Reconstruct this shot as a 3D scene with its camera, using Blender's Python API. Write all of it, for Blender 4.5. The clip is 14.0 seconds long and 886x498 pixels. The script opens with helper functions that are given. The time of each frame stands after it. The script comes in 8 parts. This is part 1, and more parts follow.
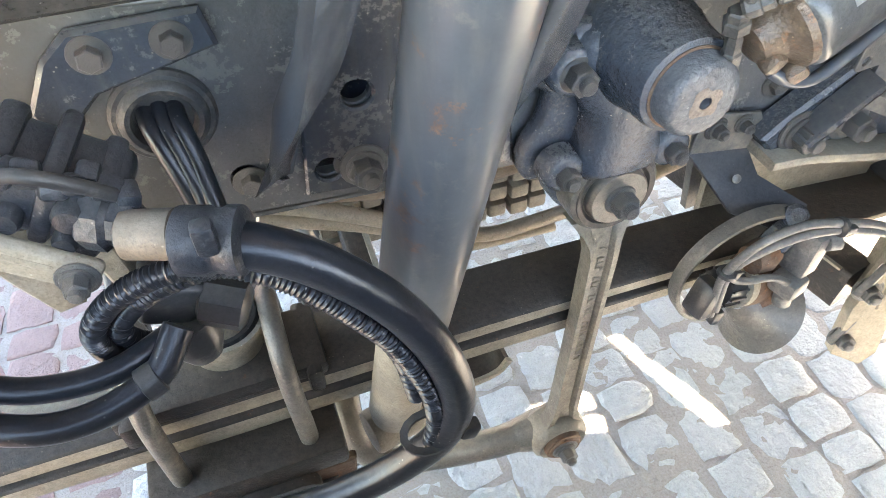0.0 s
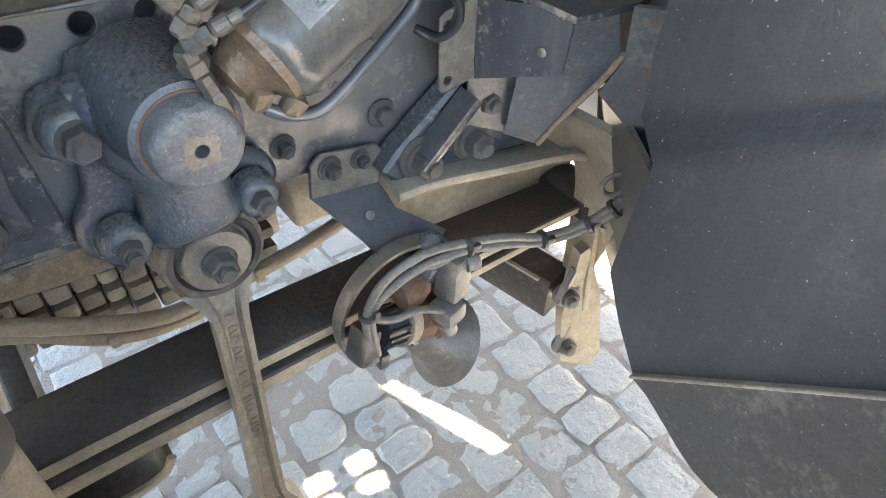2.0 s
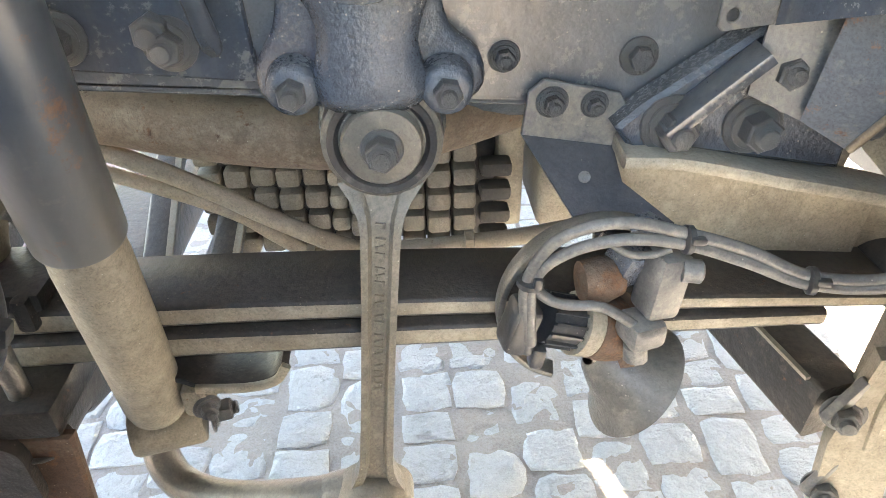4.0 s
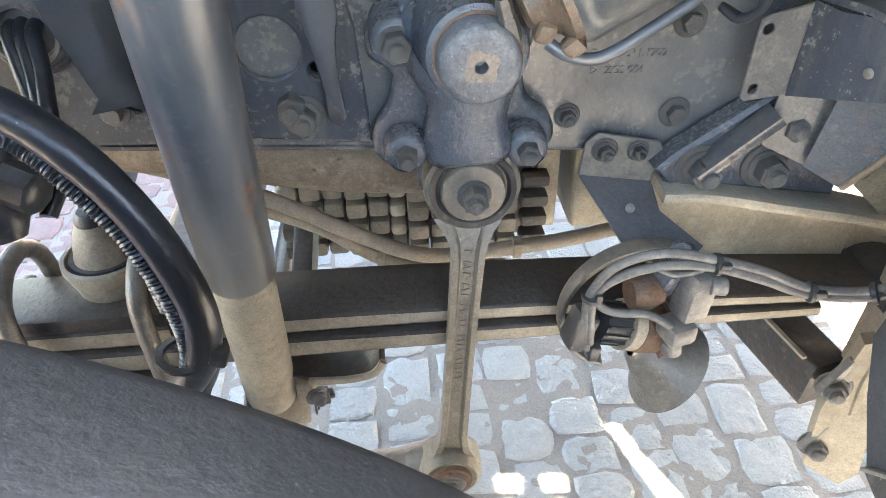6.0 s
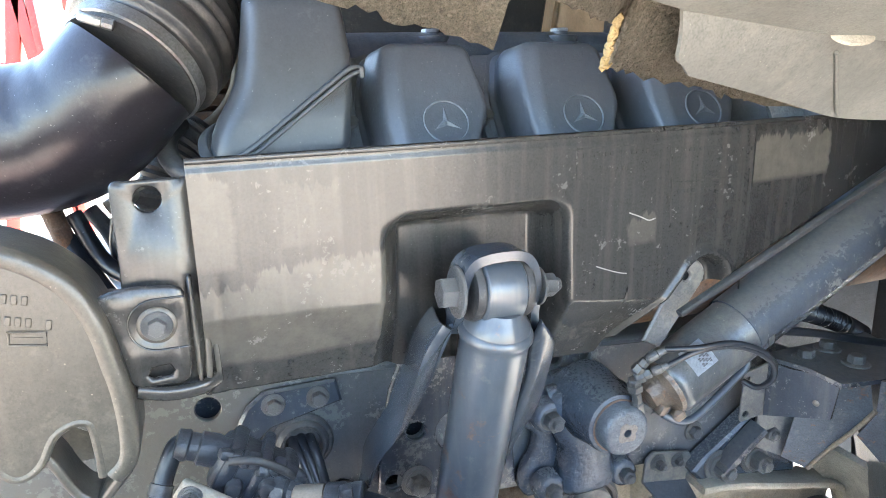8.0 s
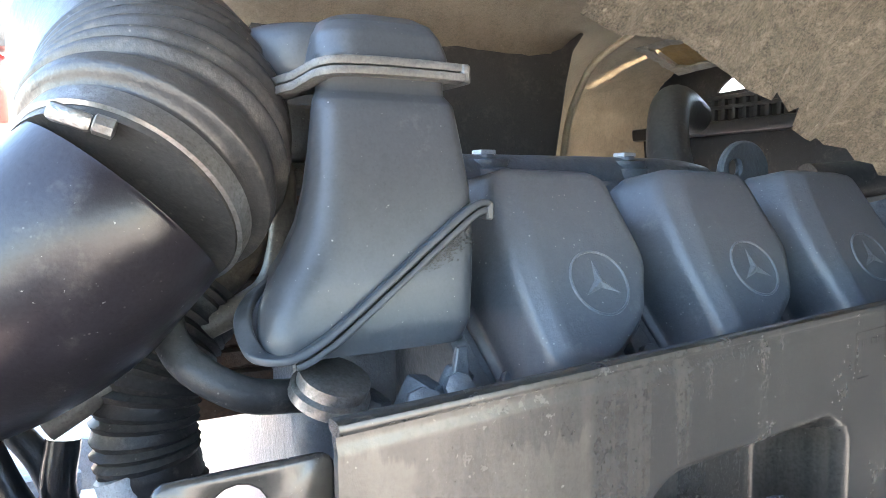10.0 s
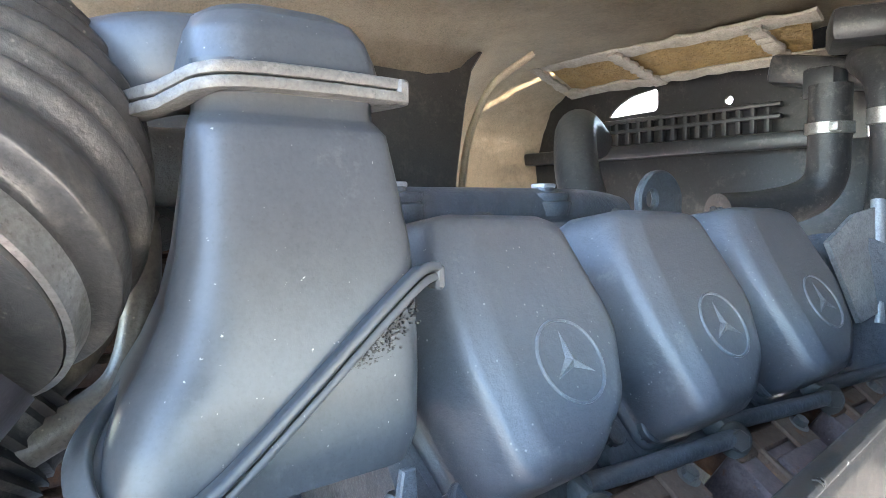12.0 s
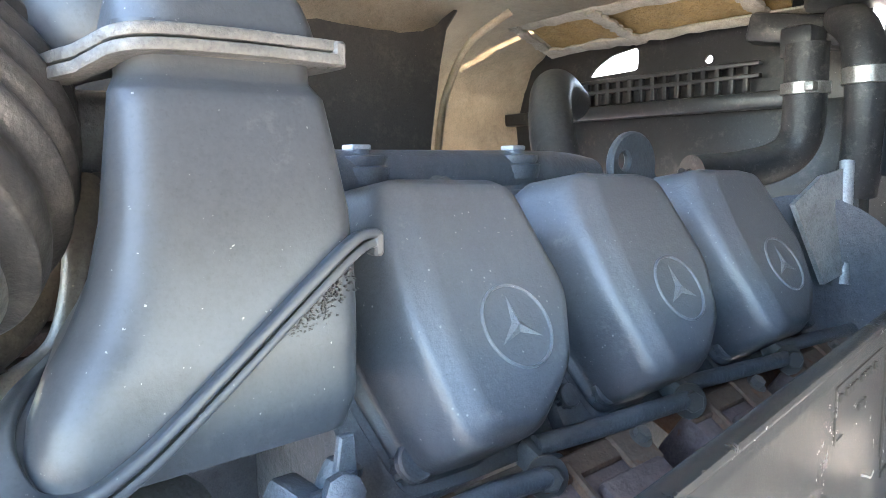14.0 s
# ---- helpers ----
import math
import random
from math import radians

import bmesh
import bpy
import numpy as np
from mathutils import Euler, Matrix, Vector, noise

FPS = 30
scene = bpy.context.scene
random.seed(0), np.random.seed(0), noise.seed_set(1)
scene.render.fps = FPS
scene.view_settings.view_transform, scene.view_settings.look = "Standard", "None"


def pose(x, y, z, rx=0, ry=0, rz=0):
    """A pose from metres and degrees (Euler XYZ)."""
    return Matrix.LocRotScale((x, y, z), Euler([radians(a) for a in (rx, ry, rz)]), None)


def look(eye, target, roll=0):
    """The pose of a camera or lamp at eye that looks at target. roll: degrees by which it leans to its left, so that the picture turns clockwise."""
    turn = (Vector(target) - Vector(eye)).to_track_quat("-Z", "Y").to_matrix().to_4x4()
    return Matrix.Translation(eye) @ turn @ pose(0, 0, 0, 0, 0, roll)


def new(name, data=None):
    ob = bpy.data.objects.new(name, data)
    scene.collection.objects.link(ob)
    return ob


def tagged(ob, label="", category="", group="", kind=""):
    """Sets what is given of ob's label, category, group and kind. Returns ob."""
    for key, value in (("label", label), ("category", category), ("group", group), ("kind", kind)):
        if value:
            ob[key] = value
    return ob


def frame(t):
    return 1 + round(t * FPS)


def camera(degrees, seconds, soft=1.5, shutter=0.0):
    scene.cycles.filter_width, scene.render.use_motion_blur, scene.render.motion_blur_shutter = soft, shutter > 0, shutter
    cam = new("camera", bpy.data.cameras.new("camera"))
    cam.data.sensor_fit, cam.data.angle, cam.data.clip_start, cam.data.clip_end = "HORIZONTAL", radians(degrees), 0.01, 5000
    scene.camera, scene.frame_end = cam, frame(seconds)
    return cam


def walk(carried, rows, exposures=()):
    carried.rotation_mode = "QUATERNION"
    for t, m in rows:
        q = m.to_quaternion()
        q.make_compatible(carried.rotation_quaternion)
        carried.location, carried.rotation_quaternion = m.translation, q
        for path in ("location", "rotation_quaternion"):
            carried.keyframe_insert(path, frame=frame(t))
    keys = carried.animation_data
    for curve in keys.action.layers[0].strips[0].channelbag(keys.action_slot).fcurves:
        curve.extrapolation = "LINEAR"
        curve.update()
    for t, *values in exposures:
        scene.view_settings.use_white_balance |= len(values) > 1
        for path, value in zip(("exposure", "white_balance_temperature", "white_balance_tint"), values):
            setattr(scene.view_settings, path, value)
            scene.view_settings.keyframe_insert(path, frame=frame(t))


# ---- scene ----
cam = camera(65.98, 14.0, soft=0.85)
PATH = [
    (0, (0.073, 0.255, 1.218), (0.528, 1.553, -0.234), -1.3),
    (0.5, (0.127, 0.265, 1.22), (0.828, 1.43, -0.246), -0.7),
    (1, (0.169, 0.258, 1.212), (0.945, 1.377, -0.252), -0.9),
    (1.5, (0.238, 0.254, 1.202), (1.042, 1.348, -0.267), -0.5),
    (2, (0.290, 0.191, 1.183), (1.161, 1.382, -0.167), -0.4),
    (2.5, (0.326, 0.139, 1.159), (1.23, 1.58, 0.108), -0.7),
    (3, (0.373, 0.188, 1.061), (1.066, 1.763, 0.042), -0.4),
    (3.5, (0.399, 0.191, 1.017), (0.684, 1.89, 0.002), -0.8),
    (3.7, (0.403, 0.189, 1.006), (0.502, 1.884, -0.052), -0.6),
    (5.8, (0.363, 0.151, 1.086), (0.471, 1.698, -0.177), -1.9),
    (6, (0.316, 0.115, 1.131), (0.432, 1.697, -0.087), -1.5),
    (6.5, (0.19, 0.027, 1.233), (0.351, 1.713, 0.168), -1.2),
    (7, (0.046, 0.038, 1.281), (0.502, 1.736, 0.326), -1.3),
    (7.5, (-0.024, 0.05, 1.318), (0.512, 1.773, 0.455), -1.4),
    (8, (-0.054, -0.03, 1.356), (0.59, 1.792, 0.841), -1.5),
    (8.5, (-0.099, -0.037, 1.363), (0.579, 1.779, 0.869), -1.3),
    (9, (-0.124, 0.086, 1.366), (0.559, 1.915, 0.93), -1.7),
    (9.2, (-0.135, 0.136, 1.363), (0.553, 1.988, 1.05), -1.5),
    (11.3, (-0.124, 0.436, 1.394), (1.16, 1.963, 1.25), -0.6),
    (11.5, (-0.118, 0.435, 1.396), (1.143, 1.981, 1.26), -0.8),
    (12, (-0.099, 0.433, 1.391), (1.157, 1.984, 1.256), -0.7),
    (12.5, (-0.09, 0.43, 1.391), (1.164, 1.977, 1.203), -0.8),
    (13, (-0.09, 0.429, 1.39), (1.165, 1.972, 1.173), -0.8),
    (13.5, (-0.082, 0.426, 1.392), (1.178, 1.961, 1.157), -0.7),
    (14, (-0.076, 0.419, 1.393), (1.192, 1.946, 1.144), -0.9),
]
EXPOSURES = [(0.0, 4.9, 8000, 12), (0.5, 4.75, 8100, 12), (1.0, 4.4, 8100, 12), (1.5, 4.35, 8100, 12), (2.0, 4.5, 7900, 11), (2.5, 4.78, 7900, 10), (3.0, 4.95, 8000, 10), (3.5, 4.95, 8300, 12), (5.8, 4.75, 8000, 12), (6.2, 4.85, 7500, 11), (6.5, 4.88, 7100, 10), (7.0, 4.68, 7000, 10), (7.5, 4.75, 6800, 9), (8.5, 4.68, 6600, 9), (9.0, 4.55, 6700, 9), (9.2, 4.45, 6700, 9), (11.3, 5.2, 6550, 10), (13.0, 5.22, 6550, 10), (14.0, 5.24, 6700, 10)]
walk(cam, [(t, look(eye, target, roll)) for t, eye, target, roll in PATH], EXPOSURES)

# ---- world, sun, exposure ----
SUN_FROM = Vector((0.78, -0.25, 0.57)).normalized()
world = bpy.data.worlds.new("sky")
scene.world = world
world.use_nodes = True
wn = world.node_tree.nodes
sky = wn.new("ShaderNodeTexSky")
sky.sky_type = "NISHITA"
sky.sun_disc = False
sky.sun_elevation = math.asin(SUN_FROM.z)
sky.sun_rotation = math.atan2(SUN_FROM.x, SUN_FROM.y)
world.node_tree.links.new(sky.outputs[0], wn["Background"].inputs[0])
wn["Background"].inputs[1].default_value = 0.085
sun_data = bpy.data.lights.new("sun", "SUN")
sun_data.energy, sun_data.angle, sun_data.color = 5.0, radians(0.53), (1.0, 0.94, 0.84)
sun = new("sun", sun_data)
sun.matrix_world = look(SUN_FROM * 30, (0, 0, 0))

# ---- materials ----
MATS = {}


def mat(name, base, rough=0.6, metal=0.0, dust=None, amount=0.0, rust=0.0, scale=9.0, fine=90.0, bump=0.15, vary=0.25, rnd=0.0, island=0.0, specks=0.0, streak=0.0, bdist=0.002, grime=0.25, spec=0.5, spray=None, films=()):
    """Painted, cast or moulded surface: base colour with broad and fine variation, patches of dust, spots of rust and fine relief."""
    if name in MATS:
        return MATS[name]
    m = MATS[name] = bpy.data.materials.new(name)
    m.use_nodes = True
    nt, nd = m.node_tree, m.node_tree.nodes
    bsdf = nd["Principled BSDF"]
    co = nd.new("ShaderNodeTexCoord")
    info = nd.new("ShaderNodeObjectInfo")
    shift = nd.new("ShaderNodeVectorMath")
    shift.operation = "ADD"
    mul = nd.new("ShaderNodeVectorMath")
    mul.operation = "SCALE"
    mul.inputs[0].default_value = (7.3, 4.1, 9.7)
    nt.links.new(info.outputs["Random"], mul.inputs["Scale"])
    nt.links.new(co.outputs["Object"], shift.inputs[0])
    nt.links.new(mul.outputs[0], shift.inputs[1])

    def noise_node(s, detail, rough_):
        n = nd.new("ShaderNodeTexNoise")
        n.inputs["Scale"].default_value, n.inputs["Detail"].default_value, n.inputs["Roughness"].default_value = s, detail, rough_
        nt.links.new(shift.outputs[0], n.inputs["Vector"])
        return n.outputs["Fac"]

    def ramp(fac, a, b, lo=0.0, hi=1.0):
        r = nd.new("ShaderNodeMapRange")
        r.inputs["From Min"].default_value, r.inputs["From Max"].default_value = a, b
        r.inputs["To Min"].default_value, r.inputs["To Max"].default_value = lo, hi
        nt.links.new(fac, r.inputs["Value"])
        return r.outputs[0]

    def mix(fac, a, b, kind="MIX"):
        x = nd.new("ShaderNodeMix")
        x.data_type, x.blend_type = "RGBA", kind
        for val, sock in ((fac, x.inputs[0]), (a, x.inputs[6]), (b, x.inputs[7])):
            if isinstance(val, (int, float)):
                sock.default_value = val
            elif isinstance(val, tuple):
                sock.default_value = (*val, 1)
            else:
                nt.links.new(val, sock)
        return x.outputs[2]

    broad, small = noise_node(scale, 5, 0.6), noise_node(fine, 6, 0.65)
    dark, lite = tuple(c * (1 - vary) for c in base), tuple(min(1, c * (1 + vary)) for c in base)
    col = mix(ramp(broad, 0.35, 0.65), dark, lite)
    tiny = noise_node(fine * 4.5, 3, 0.6)
    col = mix(ramp(tiny, 0.34, 0.62, grime * 2.2, 0.0), col, tuple(c * 0.35 for c in base))
    col = mix(ramp(small, 0.3, 0.7, 0.0, 0.55), col, tuple(min(1, c * (1 + 0.7 * vary)) for c in base))
    pits = noise_node(fine * 6.0, 2, 0.5)
    col = mix(ramp(pits, 0.60, 0.70, 0.0, min(0.8, grime * 1.8)), col, tuple(c * 0.4 for c in base))
    if dust and amount > 0.1:
        cells = nd.new("ShaderNodeTexVoronoi")
        cells.inputs["Scale"].default_value = 150.0
        nt.links.new(shift.outputs[0], cells.inputs["Vector"])
        fleck = nd.new("ShaderNodeMath")
        fleck.operation = "MULTIPLY"
        nt.links.new(ramp(cells.outputs["Distance"], 0.13, 0.06, 0.0, 0.7), fleck.inputs[0])
        nt.links.new(ramp(noise_node(38.0, 3, 0.6), 0.50, 0.62), fleck.inputs[1])
        col = mix(fleck.outputs[0], col, tuple(min(0.6, c * 1.5) for c in dust))
    if rnd or island:
        src = info.outputs["Random"]
        if island:
            geo = nd.new("ShaderNodeNewGeometry")
            src = geo.outputs["Random Per Island"]
        v = ramp(src, 0, 1, 1 - (rnd or island), 1 + (rnd or island))
        hsv = nd.new("ShaderNodeHueSaturation")
        nt.links.new(v, hsv.inputs["Value"])
        nt.links.new(col, hsv.inputs["Color"])
        col = hsv.outputs[0]
    rgh = rough
    if amount and dust:
        mid = noise_node(scale * 2.3, 8, 0.7)
        grit = noise_node(fine * 1.7, 5, 0.7)
        both = nd.new("ShaderNodeMath")
        both.operation = "MULTIPLY_ADD"
        nt.links.new(grit, both.inputs[0])
        both.inputs[1].default_value = 0.55
        nt.links.new(mid, both.inputs[2])
        fac = ramp(both.outputs[0], 0.92 - 0.4 * amount, 1.16 - 0.3 * amount, 0.0, min(0.9, 0.30 + amount * 0.7))
        if amount > 0.12:
            up = nd.new("ShaderNodeNewGeometry")
            upz = nd.new("ShaderNodeSeparateXYZ")
            nt.links.new(up.outputs["Normal"], upz.inputs[0])
            lain = nd.new("ShaderNodeMath")
            lain.operation = "MULTIPLY"
            nt.links.new(ramp(upz.outputs[2], 0.35, 0.95, 0.0, min(0.7, 0.1 + amount)), lain.inputs[0])
            nt.links.new(ramp(grit, 0.3, 0.6, 0.35, 1.0), lain.inputs[1])
            most = nd.new("ShaderNodeMath")
            most.operation = "MAXIMUM"
            nt.links.new(fac, most.inputs[0])
            nt.links.new(lain.outputs[0], most.inputs[1])
            fac = most.outputs[0]
        col = mix(fac, col, dust)
        rgh = ramp(fac, 0, 1, rough * 0.92, min(0.9, rough + 0.22))
    else:
        rgh = ramp(broad, 0.3, 0.7, rough * 0.8, min(1.0, rough * 1.25))
    if streak:
        st = nd.new("ShaderNodeVectorMath")
        st.operation = "MULTIPLY"
        st.inputs[1].default_value = (90.0, 90.0, 4.0)
        nt.links.new(shift.outputs[0], st.inputs[0])
        sn = nd.new("ShaderNodeTexNoise")
        sn.inputs["Scale"].default_value, sn.inputs["Detail"].default_value = 1.0, 4.0
        nt.links.new(st.outputs[0], sn.inputs["Vector"])
        col = mix(ramp(sn.outputs["Fac"], 0.5, 0.74, 0.0, streak), col, dust or (0.4, 0.38, 0.34))
        col = mix(ramp(sn.outputs["Fac"], 0.46, 0.3, 0.0, streak * 0.7), col, tuple(c * 0.5 for c in base))
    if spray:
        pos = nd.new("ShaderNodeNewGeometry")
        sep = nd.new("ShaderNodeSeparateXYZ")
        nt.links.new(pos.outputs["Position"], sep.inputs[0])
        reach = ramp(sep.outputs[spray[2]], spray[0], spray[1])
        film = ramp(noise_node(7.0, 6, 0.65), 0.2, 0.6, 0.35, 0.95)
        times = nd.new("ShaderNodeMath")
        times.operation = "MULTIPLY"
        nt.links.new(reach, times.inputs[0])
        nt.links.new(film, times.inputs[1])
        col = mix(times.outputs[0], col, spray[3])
    if films:
        # dried dust films: upright rectangles in world x and z with ragged, dripping edges
        pos = nd.new("ShaderNodeNewGeometry")
        sep = nd.new("ShaderNodeSeparateXYZ")
        nt.links.new(pos.outputs["Position"], sep.inputs[0])
        drip = nd.new("ShaderNodeTexNoise")
        drip.inputs["Scale"].default_value, drip.inputs["Detail"].default_value = 1.0, 5.0
        long_ = nd.new("ShaderNodeVectorMath")
        long_.operation = "MULTIPLY"
        long_.inputs[1].default_value = (170.0, 40.0, 16.0)
        nt.links.new(pos.outputs["Position"], long_.inputs[0])
        nt.links.new(long_.outputs[0], drip.inputs["Vector"])

        def calc(op, a, b):
            n = nd.new("ShaderNodeMath")
            n.operation = op
            for val, sock in ((a, n.inputs[0]), (b, n.inputs[1])):
                if isinstance(val, (int, float)):
                    sock.default_value = val
                else:
                    nt.links.new(val, sock)
            return n.outputs[0]

        wob_z = calc("ADD", sep.outputs[2], ramp(drip.outputs["Fac"], 0.3, 0.7, -0.007, 0.007))
        wob_x = calc("ADD", sep.outputs[0], ramp(noise_node(60.0, 4, 0.6), 0.3, 0.7, -0.003, 0.003))
        mottle = ramp(noise_node(45.0, 6, 0.7), 0.3, 0.62, 0.55, 1.0)
        for fx0, fx1, fz0, fz1, strong in films:
            f = calc("MULTIPLY", ramp(wob_x, fx0 - 0.002, fx0 + 0.002), ramp(wob_x, fx1 + 0.002, fx1 - 0.002))
            f = calc("MULTIPLY", f, calc("MULTIPLY", ramp(sep.outputs[2], fz0 - 0.003, fz0 + 0.003), ramp(wob_z, fz1 + 0.0015, fz1 - 0.0015)))
            col = mix(calc("MULTIPLY", calc("MULTIPLY", f, mottle), strong), col, dust or (0.3, 0.28, 0.24))
    if specks:
        sp = noise_node(330.0, 2, 0.5)
        col = mix(ramp(sp, 0.73, 0.78, 0.0, specks), col, (0.62, 0.62, 0.6))
    if rust:
        rs = noise_node(scale * 3.1, 9, 0.75)
        rfac = ramp(rs, 0.68 - 0.3 * rust, 0.74 - 0.25 * rust, 0.0, 0.9)
        rcol = mix(ramp(small, 0.35, 0.65), (0.075, 0.035, 0.02), (0.26, 0.125, 0.06))
        col = mix(rfac, col, rcol)
    nt.links.new(col, bsdf.inputs["Base Color"])
    if isinstance(rgh, float):
        bsdf.inputs["Roughness"].default_value = rgh
    else:
        nt.links.new(rgh, bsdf.inputs["Roughness"])
    bsdf.inputs["Metallic"].default_value = metal
    bsdf.inputs["Specular IOR Level"].default_value = spec
    bm_ = nd.new("ShaderNodeBump")
    bm_.inputs["Strength"].default_value, bm_.inputs["Distance"].default_value = min(1.0, 0.05 + bump * 1.6), bdist
    nt.links.new(small, bm_.inputs["Height"])
    wave = nd.new("ShaderNodeBump")
    wave.inputs["Strength"].default_value, wave.inputs["Distance"].default_value = min(1.0, 0.1 + bump * 0.5), bdist * 2.0
    nt.links.new(noise_node(scale * 3.5, 3, 0.5), wave.inputs["Height"])
    nt.links.new(wave.outputs[0], bm_.inputs["Normal"])
    nt.links.new(bm_.outputs[0], bsdf.inputs["Normal"])
    return m


DUST = (0.36, 0.32, 0.26)
BRACKET_M = mat("bracket_paint", (0.050, 0.061, 0.077), 0.26, dust=(0.30, 0.27, 0.22), amount=0.10, scale=6, bump=0.06, spec=0.9, grime=0.08)
PAINT = mat("chassis_paint", (0.046, 0.057, 0.074), 0.27, dust=(0.29, 0.265, 0.215), amount=0.26, bump=0.12, streak=0.12, spec=0.8, specks=0.25, grime=0.16)
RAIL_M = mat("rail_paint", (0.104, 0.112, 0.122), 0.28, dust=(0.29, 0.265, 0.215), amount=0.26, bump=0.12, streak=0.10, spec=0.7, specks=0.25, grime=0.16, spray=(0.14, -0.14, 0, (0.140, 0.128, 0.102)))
PAINT_DUSTY = mat("chassis_paint_dusty", (0.10, 0.103, 0.105), 0.42, dust=(0.30, 0.27, 0.22), amount=0.45, bump=0.25, spec=0.6)
CAST = mat("cast_iron_paint", (0.058, 0.076, 0.103), 0.24, dust=(0.29, 0.27, 0.23), amount=0.25, bump=0.55, fine=150, rust=0.02, spec=0.9)
BOLT = mat("bolt_steel", (0.15, 0.155, 0.16), 0.32, 0.45, dust=(0.32, 0.29, 0.24), amount=0.3, rust=0.1, scale=40, bump=0.4)
BLACK_STEEL = mat("spring_steel", (0.032, 0.030, 0.029), 0.42, dust=(0.22, 0.18, 0.14), amount=0.24, rust=0.2, scale=14, bump=0.4)
# dust colour, lightened further for sun bounced onto the spring edges
DUSTY_STEEL = mat("dusty_steel", (0.31, 0.275, 0.215), 0.6, dust=(0.50, 0.44, 0.345), amount=0.4, rust=0.06, scale=16, bump=0.4)
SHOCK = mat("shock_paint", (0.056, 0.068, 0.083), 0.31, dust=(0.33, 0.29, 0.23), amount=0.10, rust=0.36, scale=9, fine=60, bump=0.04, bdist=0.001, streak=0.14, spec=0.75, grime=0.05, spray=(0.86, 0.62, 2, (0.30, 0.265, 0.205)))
FORGED = mat("forged_steel", (0.135, 0.128, 0.115), 0.36, 0.1, dust=(0.36, 0.32, 0.255), amount=0.34, rust=0.05, scale=18, bump=0.4, spec=0.7)
LINK_M = mat("link_dusty_forging", (0.20, 0.178, 0.142), 0.45, 0.05, dust=(0.42, 0.37, 0.29), amount=0.4, rust=0.04, scale=22, bump=0.4, spec=0.7)
PIPE_M = mat("dusty_pipe", (0.30, 0.255, 0.195), 0.55, dust=(0.46, 0.40, 0.31), amount=0.35, rust=0.18, scale=26, bump=0.3)
RUBBER = mat("rubber", (0.026, 0.027, 0.030), 0.5, dust=(0.22, 0.21, 0.19), amount=0.28, scale=20, bump=0.2)
TYRE = mat("tyre_rubber", (0.075, 0.08, 0.088), 0.72, dust=(0.19, 0.19, 0.185), amount=0.55, scale=6, bump=0.35, fine=160)
HOSE = mat("hose_rubber", (0.018, 0.021, 0.027), 0.30, dust=(0.15, 0.145, 0.135), amount=0.11, scale=15, bump=0.12)
PLASTIC = mat("black_plastic", (0.034, 0.036, 0.040), 0.36, dust=(0.20, 0.19, 0.165), amount=0.26, scale=8, bump=0.1)
SHIELD_M = mat("shield_plastic", (0.030, 0.030, 0.0297), 0.29, dust=(0.19, 0.174, 0.145), amount=0.04, scale=7, bump=0.05, specks=0.12, streak=0.12, spec=0.62, films=((-0.022, 0.111, 1.117, 1.203, 0.34), (-0.077, -0.022, 1.12, 1.19, 0.3), (-0.077, -0.035, 1.208, 1.281, 0.22), (0.003, 0.051, 1.219, 1.267, 0.14), (0.544, 0.683, 1.218, 1.269, 0.45), (0.36, 0.398, 1.17, 1.199, 0.25), (0.285, 0.459, 1.024, 1.087, 0.12)))
GUARD = mat("mudguard_plastic", (0.052, 0.048, 0.04), 0.40, dust=(0.19, 0.168, 0.13), amount=0.26, scale=5, bump=0.15, streak=0.12, spec=0.7)
PANEL_M = mat("arch_panel_plastic", (0.036, 0.041, 0.048), 0.40, dust=(0.13, 0.13, 0.13), amount=0.12, scale=5, bump=0.2, specks=0.8, streak=0.08, spec=0.7)
ENGINE = mat("engine_paint", (0.108, 0.126, 0.150), 0.32, dust=(0.22, 0.225, 0.225), amount=0.22, scale=30, bump=0.35, specks=0.5, fine=170, spec=0.7, rust=0.03, streak=0.12)
DUCT = mat("intake_duct_plastic", (0.062, 0.07, 0.081), 0.4, dust=(0.20, 0.22, 0.24), amount=0.06, scale=5, bump=0.05, vary=0.16, specks=0.5, spec=0.5, grime=0.12, streak=0.04)
COVER_M = mat("cover_paint", (0.082, 0.093, 0.110), 0.40, dust=(0.23, 0.235, 0.235), amount=0.16, scale=13, bump=0.22, specks=0.35, fine=210, spec=0.6, vary=0.13, streak=0.05, grime=0.15, bdist=0.0012)
GASKET = mat("gasket_tan", (0.20, 0.175, 0.125), 0.6, dust=(0.3, 0.27, 0.2), amount=0.3, scale=40)
RUST = mat("rusted_iron", (0.13, 0.078, 0.052), 0.75, dust=(0.28, 0.22, 0.17), amount=0.35, rust=0.5, scale=14, bump=0.7)
BARE = mat("bare_metal", (0.36, 0.36, 0.355), 0.34, 0.8, dust=(0.22, 0.20, 0.17), amount=0.4, scale=30, bump=0.25)
BRONZE = mat("cap_metal", (0.115, 0.125, 0.14), 0.45, 0.1, dust=(0.25, 0.26, 0.27), amount=0.35, rust=0.06, scale=60, bump=0.5)
CABLE = mat("cable_sheath", (0.12, 0.118, 0.115), 0.42, dust=(0.36, 0.33, 0.28), amount=0.42, scale=24, bump=0.1)
FOAM = mat("insulation_felt", (0.20, 0.172, 0.13), 0.95, dust=(0.40, 0.35, 0.27), amount=0.42, scale=90, fine=300, bump=1.0, bdist=0.004, grime=0.45)
FOAM_RAW = mat("torn_foam", (0.33, 0.225, 0.095), 0.95, dust=(0.36, 0.28, 0.17), amount=0.4, scale=22, fine=160, bump=1.0, bdist=0.005)
